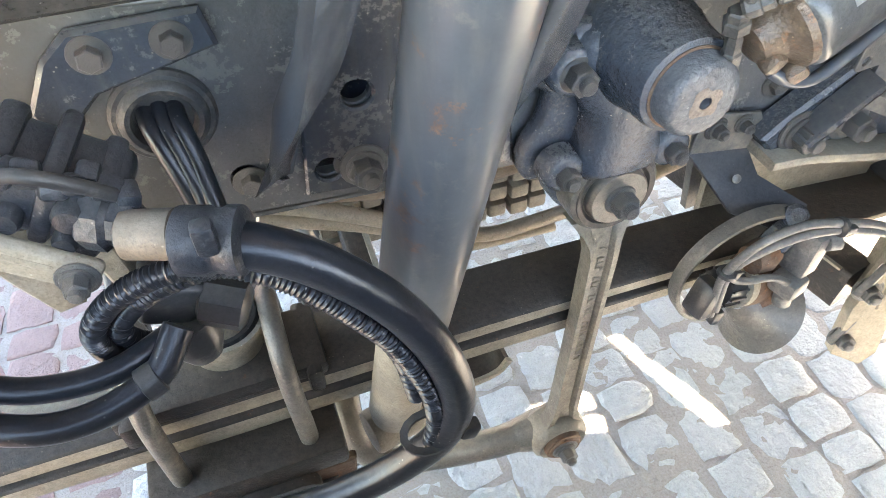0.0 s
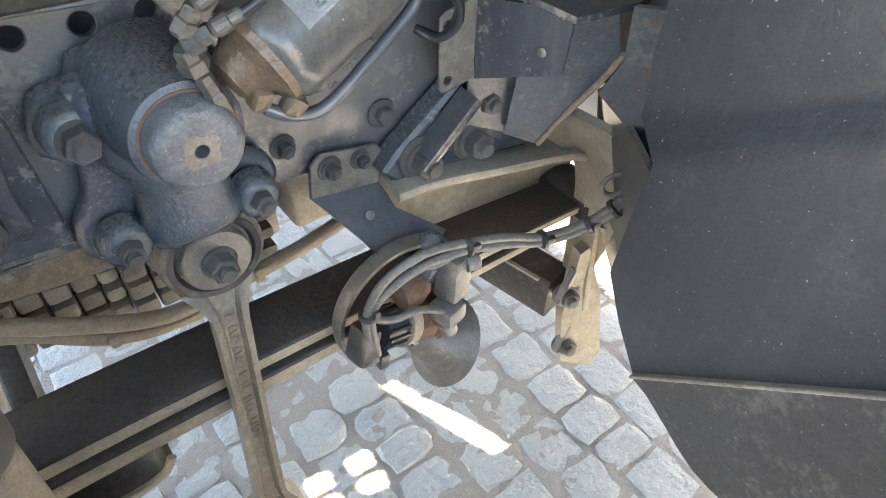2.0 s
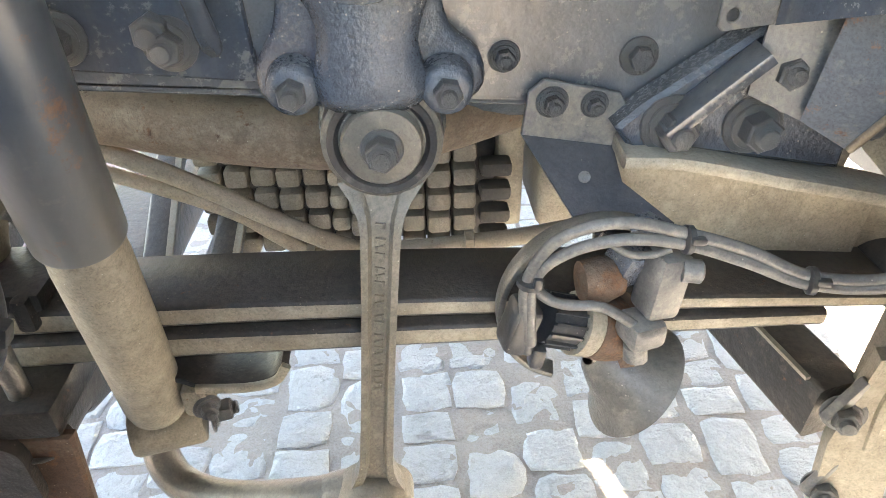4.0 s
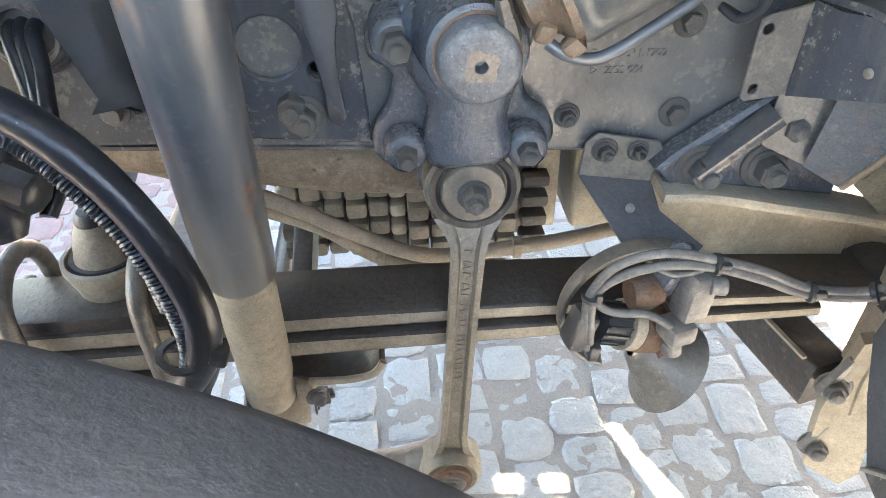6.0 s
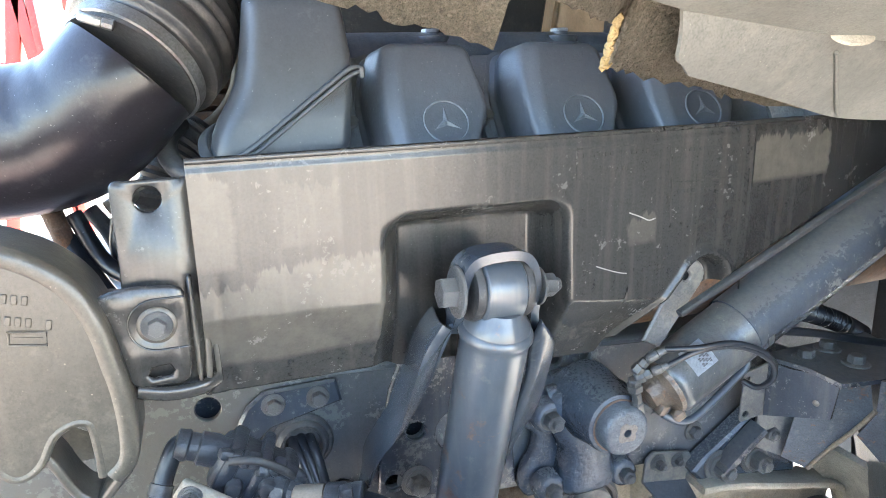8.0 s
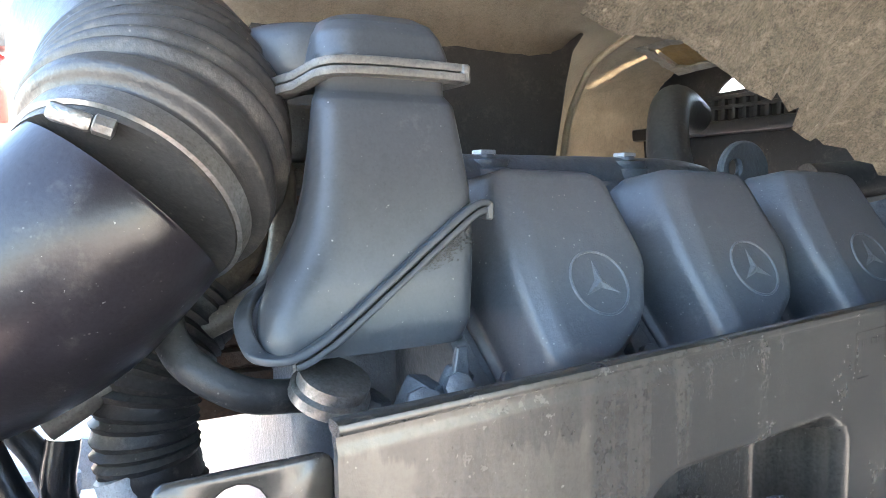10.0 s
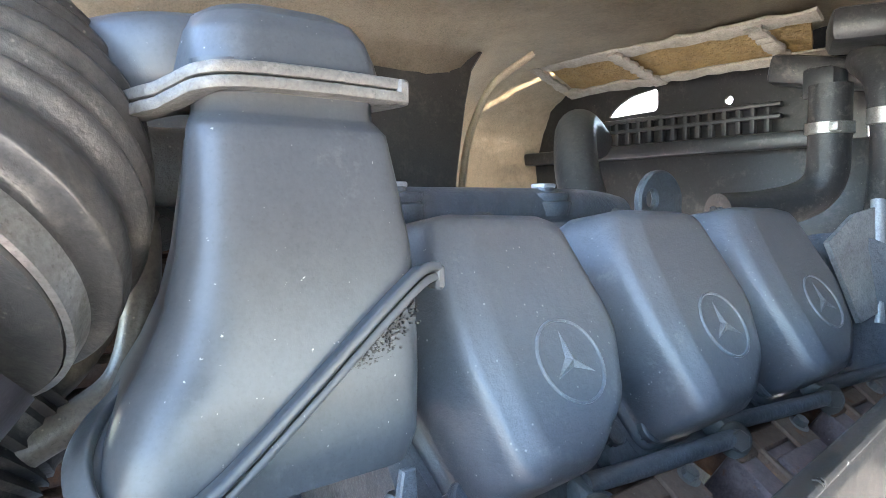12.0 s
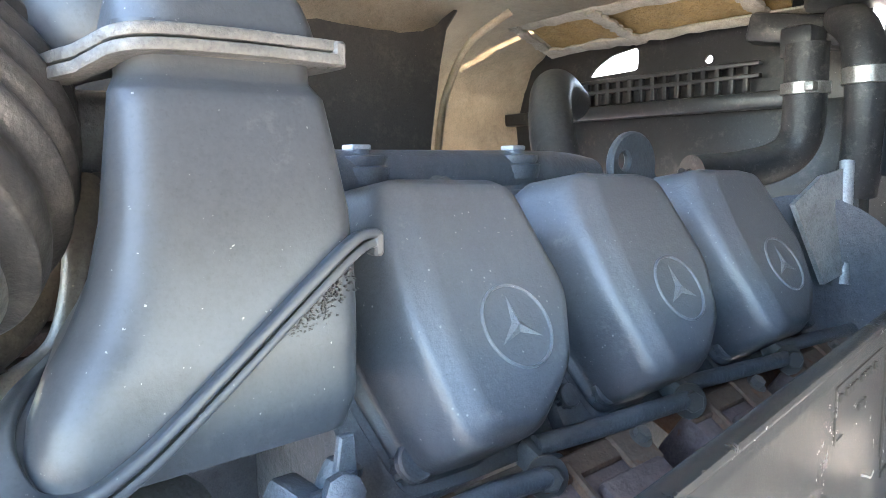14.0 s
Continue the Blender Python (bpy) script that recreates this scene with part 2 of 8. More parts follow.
CAB = mat("cab_underside", (0.33, 0.275, 0.205), 0.65, dust=(0.46, 0.39, 0.30), amount=0.4, scale=6, bump=0.5)
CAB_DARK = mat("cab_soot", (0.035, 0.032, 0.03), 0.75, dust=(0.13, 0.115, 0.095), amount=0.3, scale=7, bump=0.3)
SETT = mat("sett_stone", (0.41, 0.405, 0.40), 0.85, dust=(0.50, 0.485, 0.465), amount=0.4, scale=11, fine=75, bump=1.0, rnd=0.05, bdist=0.009, vary=0.14, grime=0.22)
SETT_FAR = mat("sett_stone_far", (0.41, 0.405, 0.40), 0.85, dust=(0.50, 0.485, 0.465), amount=0.4, scale=11, fine=75, bump=1.0, island=0.05, bdist=0.009, vary=0.14, grime=0.22)
SETT_RED = mat("sett_brick_red", (0.26, 0.160, 0.148), 0.85, dust=(0.33, 0.245, 0.225), amount=0.35, scale=12, fine=110, bump=1.0, island=0.15, bdist=0.004)
SAND = mat("joint_sand", (0.27, 0.20, 0.155), 0.95, dust=(0.38, 0.355, 0.33), amount=0.60, scale=9, fine=140, bump=1.0, bdist=0.004)
WHITE = mat("label_white", (0.4, 0.43, 0.48), 0.5, dust=(0.4, 0.4, 0.38), amount=0.2, scale=60)
MARK = mat("marking_dark", (0.13, 0.13, 0.14), 0.6, scale=60)
RED = mat("red_paint", (0.32, 0.022, 0.018), 0.4, dust=(0.3, 0.15, 0.12), amount=0.2, scale=4)
PALE = mat("pale_paint", (0.62, 0.68, 0.74), 0.45, scale=3, vary=0.1)
BLUE = mat("blue_plastic", (0.03, 0.16, 0.42), 0.4)

# ---- builders ----
WM = {}


def part(name, bm, material, parent=None, label="", sharp=38):
    """Link a bmesh, given in world coordinates, as one mesh object."""
    me = bpy.data.meshes.new(name)
    bmesh.ops.recalc_face_normals(bm, faces=bm.faces)
    bm.to_mesh(me)
    bm.free()
    n = len(me.vertices)
    co = np.empty(n * 3)
    me.vertices.foreach_get("co", co)
    co = co.reshape(-1, 3)
    c = Vector((co.min(0) + co.max(0)) / 2)
    me.transform(Matrix.Translation(-c))
    me.polygons.foreach_set("use_smooth", np.ones(len(me.polygons), bool))
    me.set_sharp_from_angle(angle=radians(sharp))
    me.materials.append(material)
    ob = new(name, me)
    ob.location = c
    WM[ob] = Matrix.Translation(c)
    if parent:
        ob.parent = parent
        ob.matrix_parent_inverse = WM[parent].inverted()
    if label:
        ob["label"] = label
    return ob


def shared(name, me, m, parent=None, label=""):
    """Another object on the same mesh, at the world pose m."""
    ob = new(name, me)
    ob.matrix_basis = m
    WM[ob] = m
    if parent:
        ob.parent = parent
        ob.matrix_parent_inverse = WM[parent].inverted()
    if label:
        ob["label"] = label
    return ob


def thing(name, at, label, category, group="", kind=""):
    ob = new(name)
    ob.location = at
    ob.empty_display_size = 0.05
    WM[ob] = Matrix.Translation(at)
    return tagged(ob, label, category, group, kind)


def axis_pose(p, axis, up=(0, 0, 1)):
    """A pose at p whose z points along axis and whose x lies level where it can."""
    z = Vector(axis).normalized()
    u = Vector(up)
    if abs(z.dot(u.normalized())) > 0.98:
        u = Vector((0, 1, 0))
    x = u.cross(z).normalized()
    y = z.cross(x)
    m = Matrix((x, y, z)).transposed().to_4x4()
    m.translation = Vector(p)
    return m


def spline(pts, step=6):
    """Catmull-Rom through the points."""
    p = [Vector(q) for q in pts]
    if len(p) < 3 or step < 2:
        return p
    p = [2 * p[0] - p[1]] + p + [2 * p[-1] - p[-2]]
    out = []
    for i in range(1, len(p) - 2):
        a, b, c, d = p[i - 1 : i + 3]
        for k in range(step):
            t = k / step
            out.append(0.5 * ((2 * b) + (c - a) * t + (2 * a - 5 * b + 4 * c - d) * t * t + (3 * b - a - 3 * c + d) * t ** 3))
    out.append(p[-2])
    return out


def sweep(bm, pts, section, cap=True, closed=True, scales=None, up=None):
    """Sweep a 2D section (list of x, y) along the points with parallel transport."""
    pts = [Vector(q) for q in pts]
    t0 = (pts[1] - pts[0]).normalized()
    n = Vector(up) if up else (Vector((0, 0, 1)) if abs(t0.z) < 0.9 else Vector((0, 1, 0)))
    n = (n - t0 * n.dot(t0)).normalized()
    rings = []
    for i, p in enumerate(pts):
        t = (pts[min(i + 1, len(pts) - 1)] - pts[max(i - 1, 0)]).normalized()
        if up:
            n = Vector(up)
        n = (n - t * n.dot(t)).normalized()
        b = t.cross(n)
        s = scales[i] if scales else 1.0
        rings.append([bm.verts.new(p + b * x * s + n * y * s) for x, y in section])
    k = len(section)
    for r, q in zip(rings, rings[1:]):
        for j in range(k if closed else k - 1):
            bm.faces.new((r[j], r[(j + 1) % k], q[(j + 1) % k], q[j]))
    if cap and closed:
        bm.faces.new(rings[0][::-1])
        bm.faces.new(rings[-1])
    return rings


def circle(r, seg=14):
    return [(r * math.cos(2 * math.pi * i / seg), r * math.sin(2 * math.pi * i / seg)) for i in range(seg)]


def rect(w, h, r=0.0, n=3):
    """A rectangle w by h, its corners rounded by r."""
    if r <= 0:
        return [(-w / 2, -h / 2), (w / 2, -h / 2), (w / 2, h / 2), (-w / 2, h / 2)]
    out = []
    for cx, cy, a in ((w / 2 - r, -h / 2 + r, -90), (w / 2 - r, h / 2 - r, 0), (-w / 2 + r, h / 2 - r, 90), (-w / 2 + r, -h / 2 + r, 180)):
        for i in range(n + 1):
            q = radians(a + 90 * i / n)
            out.append((cx + r * math.cos(q), cy + r * math.sin(q)))
    return out


def tube(bm, pts, r, seg=14, step=6, scales=None):
    return sweep(bm, spline(pts, step), circle(r, seg), scales=scales)


def lathe(bm, prof, m, seg=32, cap=True):
    """Turn a profile of (radius, height) about the z of m."""
    rings = []
    for r, h in prof:
        rings.append([bm.verts.new(m @ Vector((r * math.cos(2 * math.pi * i / seg), r * math.sin(2 * math.pi * i / seg), h))) for i in range(seg)])
    for a, b in zip(rings, rings[1:]):
        for j in range(seg):
            bm.faces.new((a[j], a[(j + 1) % seg], b[(j + 1) % seg], b[j]))
    if cap:
        bm.faces.new(rings[0][::-1])
        bm.faces.new(rings[-1])


def box(bm, size, m, bevel=0.002, seg=2):
    r = bmesh.ops.create_cube(bm, size=1.0, matrix=m @ Matrix.Diagonal((*size, 1)))
    if bevel > 0:
        edges = list({e for v in r["verts"] for e in v.link_edges})
        bmesh.ops.bevel(bm, geom=edges, offset=bevel, segments=seg, affect="EDGES", profile=0.5)


def plate(bm, outline, thick, m, holes=(), bevel=0.0015):
    """A flat plate from an outline in the x, y of m, its thickness along z, with real holes (x, y, radius or polygon)."""
    t = bmesh.new()
    loops = [outline]
    for h in holes:
        loops.append([(h[0] + a, h[1] + b) for a, b in circle(h[2], 16)] if isinstance(h[2], (int, float)) else h)
    edges = []
    for lp in loops:
        vs = [t.verts.new((x, y, 0)) for x, y in lp]
        edges += [t.edges.new((vs[i], vs[(i + 1) % len(vs)])) for i in range(len(vs))]
    bmesh.ops.triangle_fill(t, use_beauty=True, use_dissolve=False, edges=edges, normal=(0, 0, 1))
    bmesh.ops.dissolve_limit(t, angle_limit=0.01, verts=t.verts, edges=t.edges) if not holes else None
    ext = bmesh.ops.extrude_face_region(t, geom=list(t.faces))
    bmesh.ops.translate(t, vec=(0, 0, thick), verts=[v for v in ext["geom"] if isinstance(v, bmesh.types.BMVert)])
    bmesh.ops.recalc_face_normals(t, faces=t.faces)
    if bevel:
        rim = [e for e in t.edges if len(e.link_faces) == 2 and e.calc_face_angle(0) > 1.0 and abs(e.verts[0].co.z - e.verts[1].co.z) < 1e-6]
        bmesh.ops.bevel(t, geom=rim, offset=bevel, segments=1, affect="EDGES", profile=0.5)
    vm = {v: bm.verts.new(m @ v.co) for v in t.verts}
    for f in t.faces:
        bm.faces.new([vm[v] for v in f.verts])
    t.free()


# a plate whose local x runs along the truck, y up and z outboard
def side(y, x=0.0, z=0.0):
    return Matrix(((1, 0, 0, x), (0, 0, -1, y), (0, 1, 0, z), (0, 0, 0, 1)))


BOLT_MESH = {}


def bolt_mesh(kind):
    """A unit fastener (across the flats 1), axis z: nut with stud and washer, or bolt head with flange."""
    if kind in BOLT_MESH:
        return BOLT_MESH[kind]
    bm = bmesh.new()
    one = Matrix.Identity(4)
    lathe(bm, [(0.92, 0.0), (0.95, 0.05), (0.92, 0.12), (0.72, 0.16)], one, 20)
    if kind == "nut":
        lathe(bm, [(0.72, 0.15), (0.74, 0.22), (0.70, 0.28), (0.6, 0.3)], one, 20)
    hexa = [(0.577 * math.cos(math.pi * i / 3), 0.577 * math.sin(math.pi * i / 3)) for i in range(6)]
    top = 0.95 if kind == "nut" else 0.72
    for h0, h1, s0, s1 in ((0.14, top - 0.07, 1, 1), (top - 0.07, top, 1, 0.88)):
        a = [bm.verts.new((x * s0, y * s0, h0)) for x, y in hexa]
        b = [bm.verts.new((x * s1, y * s1, h1)) for x, y in hexa]
        for j in range(6):
            bm.faces.new((a[j], a[(j + 1) % 6], b[(j + 1) % 6], b[j]))
        bm.faces.new(b)
    if kind == "nut":
        prof = [(0.30, 0.9)]
        for i in range(4):
            prof += [(0.33, 0.96 + i * 0.065), (0.30, 0.99 + i * 0.065)]
        lathe(bm, prof + [(0.29, 1.22), (0.2, 1.25)], one, 14)
    me = bpy.data.meshes.new("bolt_" + kind)
    bmesh.ops.recalc_face_normals(bm, faces=bm.faces)
    bm.to_mesh(me)
    bm.free()
    me.polygons.foreach_set("use_smooth", np.ones(len(me.polygons), bool))
    me.set_sharp_from_angle(angle=radians(30))
    me.materials.append(BOLT)
    BOLT_MESH[kind] = me
    return me


def bolt(parent, p, axis=(0, -1, 0), size=0.022, kind="nut", spin=20, name="bolt"):
    m = axis_pose(p, axis) @ Matrix.Rotation(radians(spin), 4, "Z") @ Matrix.Scale(size, 4)
    return shared(name, bolt_mesh(kind), m, parent)


OUT = Vector((0, -1, 0))

# ---- ground ----
bm = bmesh.new()
bmesh.ops.create_grid(bm, x_segments=40, y_segments=40, size=400, matrix=Matrix.Translation((0, 0, -0.0015)))
ground = tagged(part("ground", bm, SAND), "sandy joint bed of the stone-paved yard", "ground", kind="structure")

# ---- unseen truck skin added to shape light: wheel arch behind the camera, and the front corner ----


def on_skin(x, y, p0, n):
    """Where the sunray that ends on the ground at x, y passes a plane."""
    g = Vector((x, y, 0))
    s = (Vector(p0) - g).dot(Vector(n)) / SUN_FROM.dot(Vector(n))
    return g + SUN_FROM * s


body_shell = thing("cab_shell", (0.8, -0.14, 0.18), "unseen outer cab skin over wheel arch and front corner, added to shape light", "cab panel", kind="structure")
bm = bmesh.new()
plate(bm, [(-0.55, 1.55), (0.56, 1.55), (0.63, 1.48), (0.66, 0.18), (0.98, 0.18), (0.98, 2.3), (-0.55, 2.3)], 0.012, side(-0.13))
part("side_skin", bm, PANEL_M, body_shell)
c0, c1 = Vector((0.98, -0.135, 0)), Vector((1.55, 0.45, 0))
cx = (c1 - c0).normalized()
cn = Vector((cx.y, -cx.x, 0))
cm = Matrix(((cx.x, 0, cn.x, c0.x), (cx.y, 0, cn.y, c0.y), (0, 1, 0, 0), (0, 0, 0, 1)))
bm = bmesh.new()
low = [tuple((cm.inverted() @ on_skin(x, y, c0, cn)).xy) for x, y in ((0.70, -0.10), (0.86, 0.05), (0.98, 0.19), (1.06, 0.29), (1.147, 0.40), (1.19, 0.46))]
low = [p for p in low if 0.01 < p[0] < 0.81]
plate(bm, [(0, max(0.18, low[0][1]))] + low + [(0.82, low[-1][1]), (0.82, 2.3), (0, 2.3)], 0.004, cm, bevel=0)
part("corner_skin", bm, PANEL_M, body_shell)
# front skin: holes projected along sunrays to cast the ground patches, and the open grille above the radiator
f0, fn = Vector((1.56, 0, 0)), Vector((1, 0, 0))
fm = Matrix(((0, 0, 1, 1.56), (1, 0, 0, 0), (0, 1, 0, 0), (0, 0, 0, 1)))
finv = fm.inverted()


def slot(corners):
    return [tuple((finv @ on_skin(x, y, f0, fn)).xy) for x, y in corners]


holes = []
for i, j in ((0, 0), (1, 0), (0, 1), (1, 1), (-1, 1)):
    hx, hy = 0.452 + 0.087 * i - 0.004 * j, 0.835 - 0.052 * j - 0.008 * i
    holes.append(slot([(hx, hy), (hx + 0.046, hy - 0.004), (hx + 0.05, hy + 0.026), (hx + 0.04, hy + 0.033), (hx + 0.006, hy + 0.034), (hx - 0.002, hy + 0.028)]))
holes.append(slot([(0.692, 0.962), (0.725, 0.86), (0.752, 0.775), (0.775, 0.705), (0.815, 0.70), (0.783, 0.80), (0.745, 0.89), (0.716, 0.966)]))
holes.append([(0.95, 1.52), (2.2, 1.52), (2.2, 2.05), (0.95, 2.05)])
bm = bmesh.new()
low = [p for p in slot([(1.19, 0.56), (1.23, 0.68), (1.26, 0.78), (1.28, 1.0), (1.30, 1.4), (1.32, 2.0), (1.32, 2.5)]) if 0.46 < p[0] < 2.64]
plate(bm, [(0.45, low[0][1])] + low + [(2.65, low[-1][1]), (2.65, 2.3), (0.45, 2.3)], 0.004, fm, holes=holes, bevel=0)
part("front_skin", bm, PANEL_M, body_shell)
bm = bmesh.new()
box(bm, (2.15, 2.75, 0.02), pose(0.525, 1.24, 2.31), 0)
part("roof_skin", bm, PANEL_M, body_shell)

# ---- front wall of the wheel arch ----
arch_panel = thing("arch_liner", (0.68, 0.3, 0.60), "dark grey dusty plastic wheel arch liner with a pressed crease", "wheel arch liner")
inner_edge = []
liner_corners = [(0.700, 0.462, 1.50), (0.690, 0.464, 1.05), (0.682, 0.465, 0.960), (0.685, 0.466, 0.905), (0.673, 0.438, 0.880), (0.669, 0.445, 0.820), (0.666, 0.450, 0.762), (0.664, 0.428, 0.718), (0.667, 0.402, 0.667)]
for a, b in zip(liner_corners, liner_corners[1:]):
    inner_edge += [Vector(a).lerp(Vector(b), k / 4) for k in range(4)]
inner_edge.append(Vector(liner_corners[-1]))


def crease_z(y):
    return 0.667 + (0.402 - y) * 0.93


def bottom_z(y):
    return 0.667 - 0.040 * smooth_step(0.402, 0.30, y) - 0.03 * max(0.0, 0.30 - y)


def smooth_step(a, b, x):
    t = max(0.0, min(1.0, (x - a) / (b - a)))
    return t * t * (3 - 2 * t)


def sheet_part(name, rows, thick, material, parent, label="", sharp=50):
    b = bmesh.new()
    vs = [[b.verts.new(p) for p in row] for row in rows]
    for p, q in zip(vs, vs[1:]):
        for k in range(len(p) - 1):
            b.faces.new((p[k], p[k + 1], q[k + 1], q[k]))
    bmesh.ops.remove_doubles(b, verts=b.verts, dist=0.0001)
    bmesh.ops.solidify(b, geom=list(b.faces), thickness=thick)
    return part(name, b, material, parent, label, sharp)


def liner_x(f):
    return -0.018 * f + 0.012 * math.sin(f * 2.2)


upper = []
for e in inner_edge:
    row = []
    for k in range(17):
        f = k / 16
        y = e.y - f * (e.y + 0.11)
        g = (1.5 - e.z) / (1.5 - 0.667)
        y_low = 0.402 - f * 0.512
        row.append((e.x + liner_x(f), y, 1.5 - (1.5 - crease_z(y_low) if g > 0 else 0) * g))
    upper.append(row)
sheet_part("upper_panel", upper, 0.005, PANEL_M, arch_panel)
lower_rows = []
for i in range(15):
    g = i / 14
    row = []
    for k in range(25):
        f = k / 24
        y = 0.400 - f * 0.51
        row.append((0.6635 + liner_x(f) - 0.010 * math.sin(g * 1.4) * min(1, f * 5), y, crease_z(y) * (1 - g) + bottom_z(y) * g))
    lower_rows.append(row)
# lower panel: paler, more mottled version of the arch panel plastic
sheet_part("lower_panel", lower_rows, 0.005, mat("arch_panel_pale", (0.060, 0.060, 0.060), 0.45, dust=(0.30, 0.28, 0.25), amount=0.36, scale=5, bump=0.2, specks=0.4), arch_panel, "lower panel, paler and more mottled than the upper")
bm = bmesh.new()
sweep(bm, [(0.6605 + liner_x(k / 16), 0.400 - k / 16 * 0.505, crease_z(0.400 - k / 16 * 0.505)) for k in range(17)], rect(0.0035, 0.011, 0.0016, 3), up=(1, 0, 0))
# crease strip in a paler colour than the panels it divides
part("crease", bm, mat("crease_pale", (0.19, 0.175, 0.155), 0.45, dust=(0.44, 0.38, 0.31), amount=0.55, scale=20), arch_panel, "raised pale fold")
bm = bmesh.new()
sweep(bm, [(0.6675 + liner_x(k / 12) , 0.43 - k / 12 * 0.5, crease_z(0.43 - k / 12 * 0.5) + 0.088) for k in range(13)], rect(0.016, 0.006, 0.003, 2), up=(1, 0, 0))
part("upper_fold", bm, PANEL_M, arch_panel)

# ---- chassis rail ----
def rz(x, z):
    """Heights along the rail, which falls a little towards the front."""
    return z - 0.07 * x


RAIL_Y = 0.70
rail = thing("chassis_rail", (0, 0.74, 0.82), "grey painted steel chassis rail, dusty, with bolt holes", "chassis rail")
bm = bmesh.new()
rail_holes = [(-0.075, 0.999, 0.014), (0.16, 0.924, 0.012), (0.13, 0.860, 0.011), (0.401, 0.980, 0.0085), (0.357, 0.982, 0.009), (0.312, 0.984, 0.009), (-0.20, 0.880, 0.011), (-0.275, 0.885, 0.014), (-0.03, 0.862, 0.012), (0.065, 0.865, 0.012), (0.253, 0.893, 0.008), (0.238, 0.975, 0.010), (0.27, 0.842, 0.010), (-0.42, 0.96, 0.014), (-0.5, 0.87, 0.014), (0.215, 0.955, 0.007)]
web = [(-2.6, rz(-2.6, 0.8322)), (0.70, rz(0.70, 0.8322)), (0.76, 0.80), (0.76, 0.93), (0.66, rz(0.66, 1.02)), (-2.6, rz(-2.6, 1.02))]
plate(bm, web, 0.008, side(RAIL_Y + 0.008), holes=rail_holes, bevel=0.001)
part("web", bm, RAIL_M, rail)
bm = bmesh.new()
box(bm, (2.9, 0.006, 0.17), pose(-1.15, RAIL_Y + 0.045, 1.0, 0, 4.0, 0), 0)
part("inner_channel", bm, PAINT, rail)
for nm, zc, s in (("lower_flange", 0.822, 1), ("upper_flange", 1.03, -1)):
    bm = bmesh.new()
    prof = [(0.000, s * 0.013), (0.002, s * 0.006), (0.006, s * 0.002), (0.013, 0.0), (0.075, 0.0), (0.075, s * 0.008), (0.013, s * 0.008), (0.008, s * 0.013)]
    a = [bm.verts.new((-2.6, RAIL_Y + py, rz(-2.6, zc) + pz)) for py, pz in prof]
    b = [bm.verts.new((0.70, RAIL_Y + py, rz(0.70, zc) + pz)) for py, pz in prof]
    for j in range(len(prof)):
        bm.faces.new((a[j], a[(j + 1) % 8], b[(j + 1) % 8], b[j]))
    bm.faces.new(a)
    bm.faces.new(b[::-1])
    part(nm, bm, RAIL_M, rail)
for x, z, s, k in ((0.226, 0.862, 0.024, "nut"), (0.481, 0.832, 0.0135, "nut"), (0.587, 0.829, 0.0165, "head"), (0.585, 0.918, 0.0165, "head"), (0.155, 0.858, 0.022, "nut"), (-0.305, 0.915, 0.022, "nut"), (0.067, 0.862, 0.015, "head")):
    bolt(rail, (x, RAIL_Y - 0.001, z), size=s, kind=k, spin=x * 400)
# stamped part number: the line that can be read, and bars for the rest


def lettering(body, m, size, material, parent, name="lettering"):
    """Raised letters in the x, y plane of m."""
    cu = bpy.data.curves.new(name, "FONT")
    cu.body, cu.size, cu.extrude, cu.align_x = body, size, 0.0004, "LEFT"
    cu.materials.append(material)
    return shared(name, cu, m, parent)


STAMP = RAIL_M
lettering("942 311.1702", side(RAIL_Y - 0.0006, 0.512, 0.888) @ Matrix.Rotation(radians(-2), 4, "Z"), 0.0105, STAMP, rail)
lettering("ZGS 006", side(RAIL_Y - 0.0006, 0.512, 0.872) @ Matrix.Rotation(radians(-2), 4, "Z"), 0.0105, STAMP, rail)
for x, z in ((0.501, 0.892), (0.501, 0.876)):
    bm = bmesh.new()
    lathe(bm, [(0.0030, -0.0004), (0.0038, 0.0006), (0.0046, -0.0004)], axis_pose((x, RAIL_Y - 0.0002, z), OUT), 16 if z > 0.88 else 3, cap=False)
    part("stamped_mark", bm, STAMP, rail)

# round grommet with cables in the web
bm = bmesh.new()
gm = axis_pose((0.023, RAIL_Y - 0.002, 0.938), OUT)
lathe(bm, [(0.036, -0.002), (0.0365, 0.003), (0.034, 0.006), (0.031, 0.0065), (0.0295, 0.010), (0.026, 0.012), (0.0225, 0.011), (0.021, 0.006), (0.020, 0.003), (0.012, 0.004), (0.002, 0.005)], gm, 32)
part("grommet", bm, mat("grommet_rubber", (0.04, 0.042, 0.046), 0.45, dust=(0.26, 0.235, 0.19), amount=0.34, scale=22, bump=0.3), rail, "dusty rubber cable grommet")

# reinforcing plate with two bolts over the grommet
support = thing("mounting_plate", (0.03, 0.69, 0.93), "pressed grey steel plate with two bolts on the chassis rail", "bracket")
bm = bmesh.new()
plate(bm, [(-0.055, 0.962), (-0.035, 0.996), (-0.015, 1.012), (0.066, 1.013), (0.072, 0.985), (0.03, 0.975), (-0.01, 0.966), (-0.03, 0.948), (-0.05, 0.945)], 0.009, side(RAIL_Y - 0.001), bevel=0.003)
part("pressing", bm, PAINT, support)
for x in (-0.006, 0.044):
    bolt(support, (x, RAIL_Y - 0.009, 0.995), size=0.0145, kind="head")

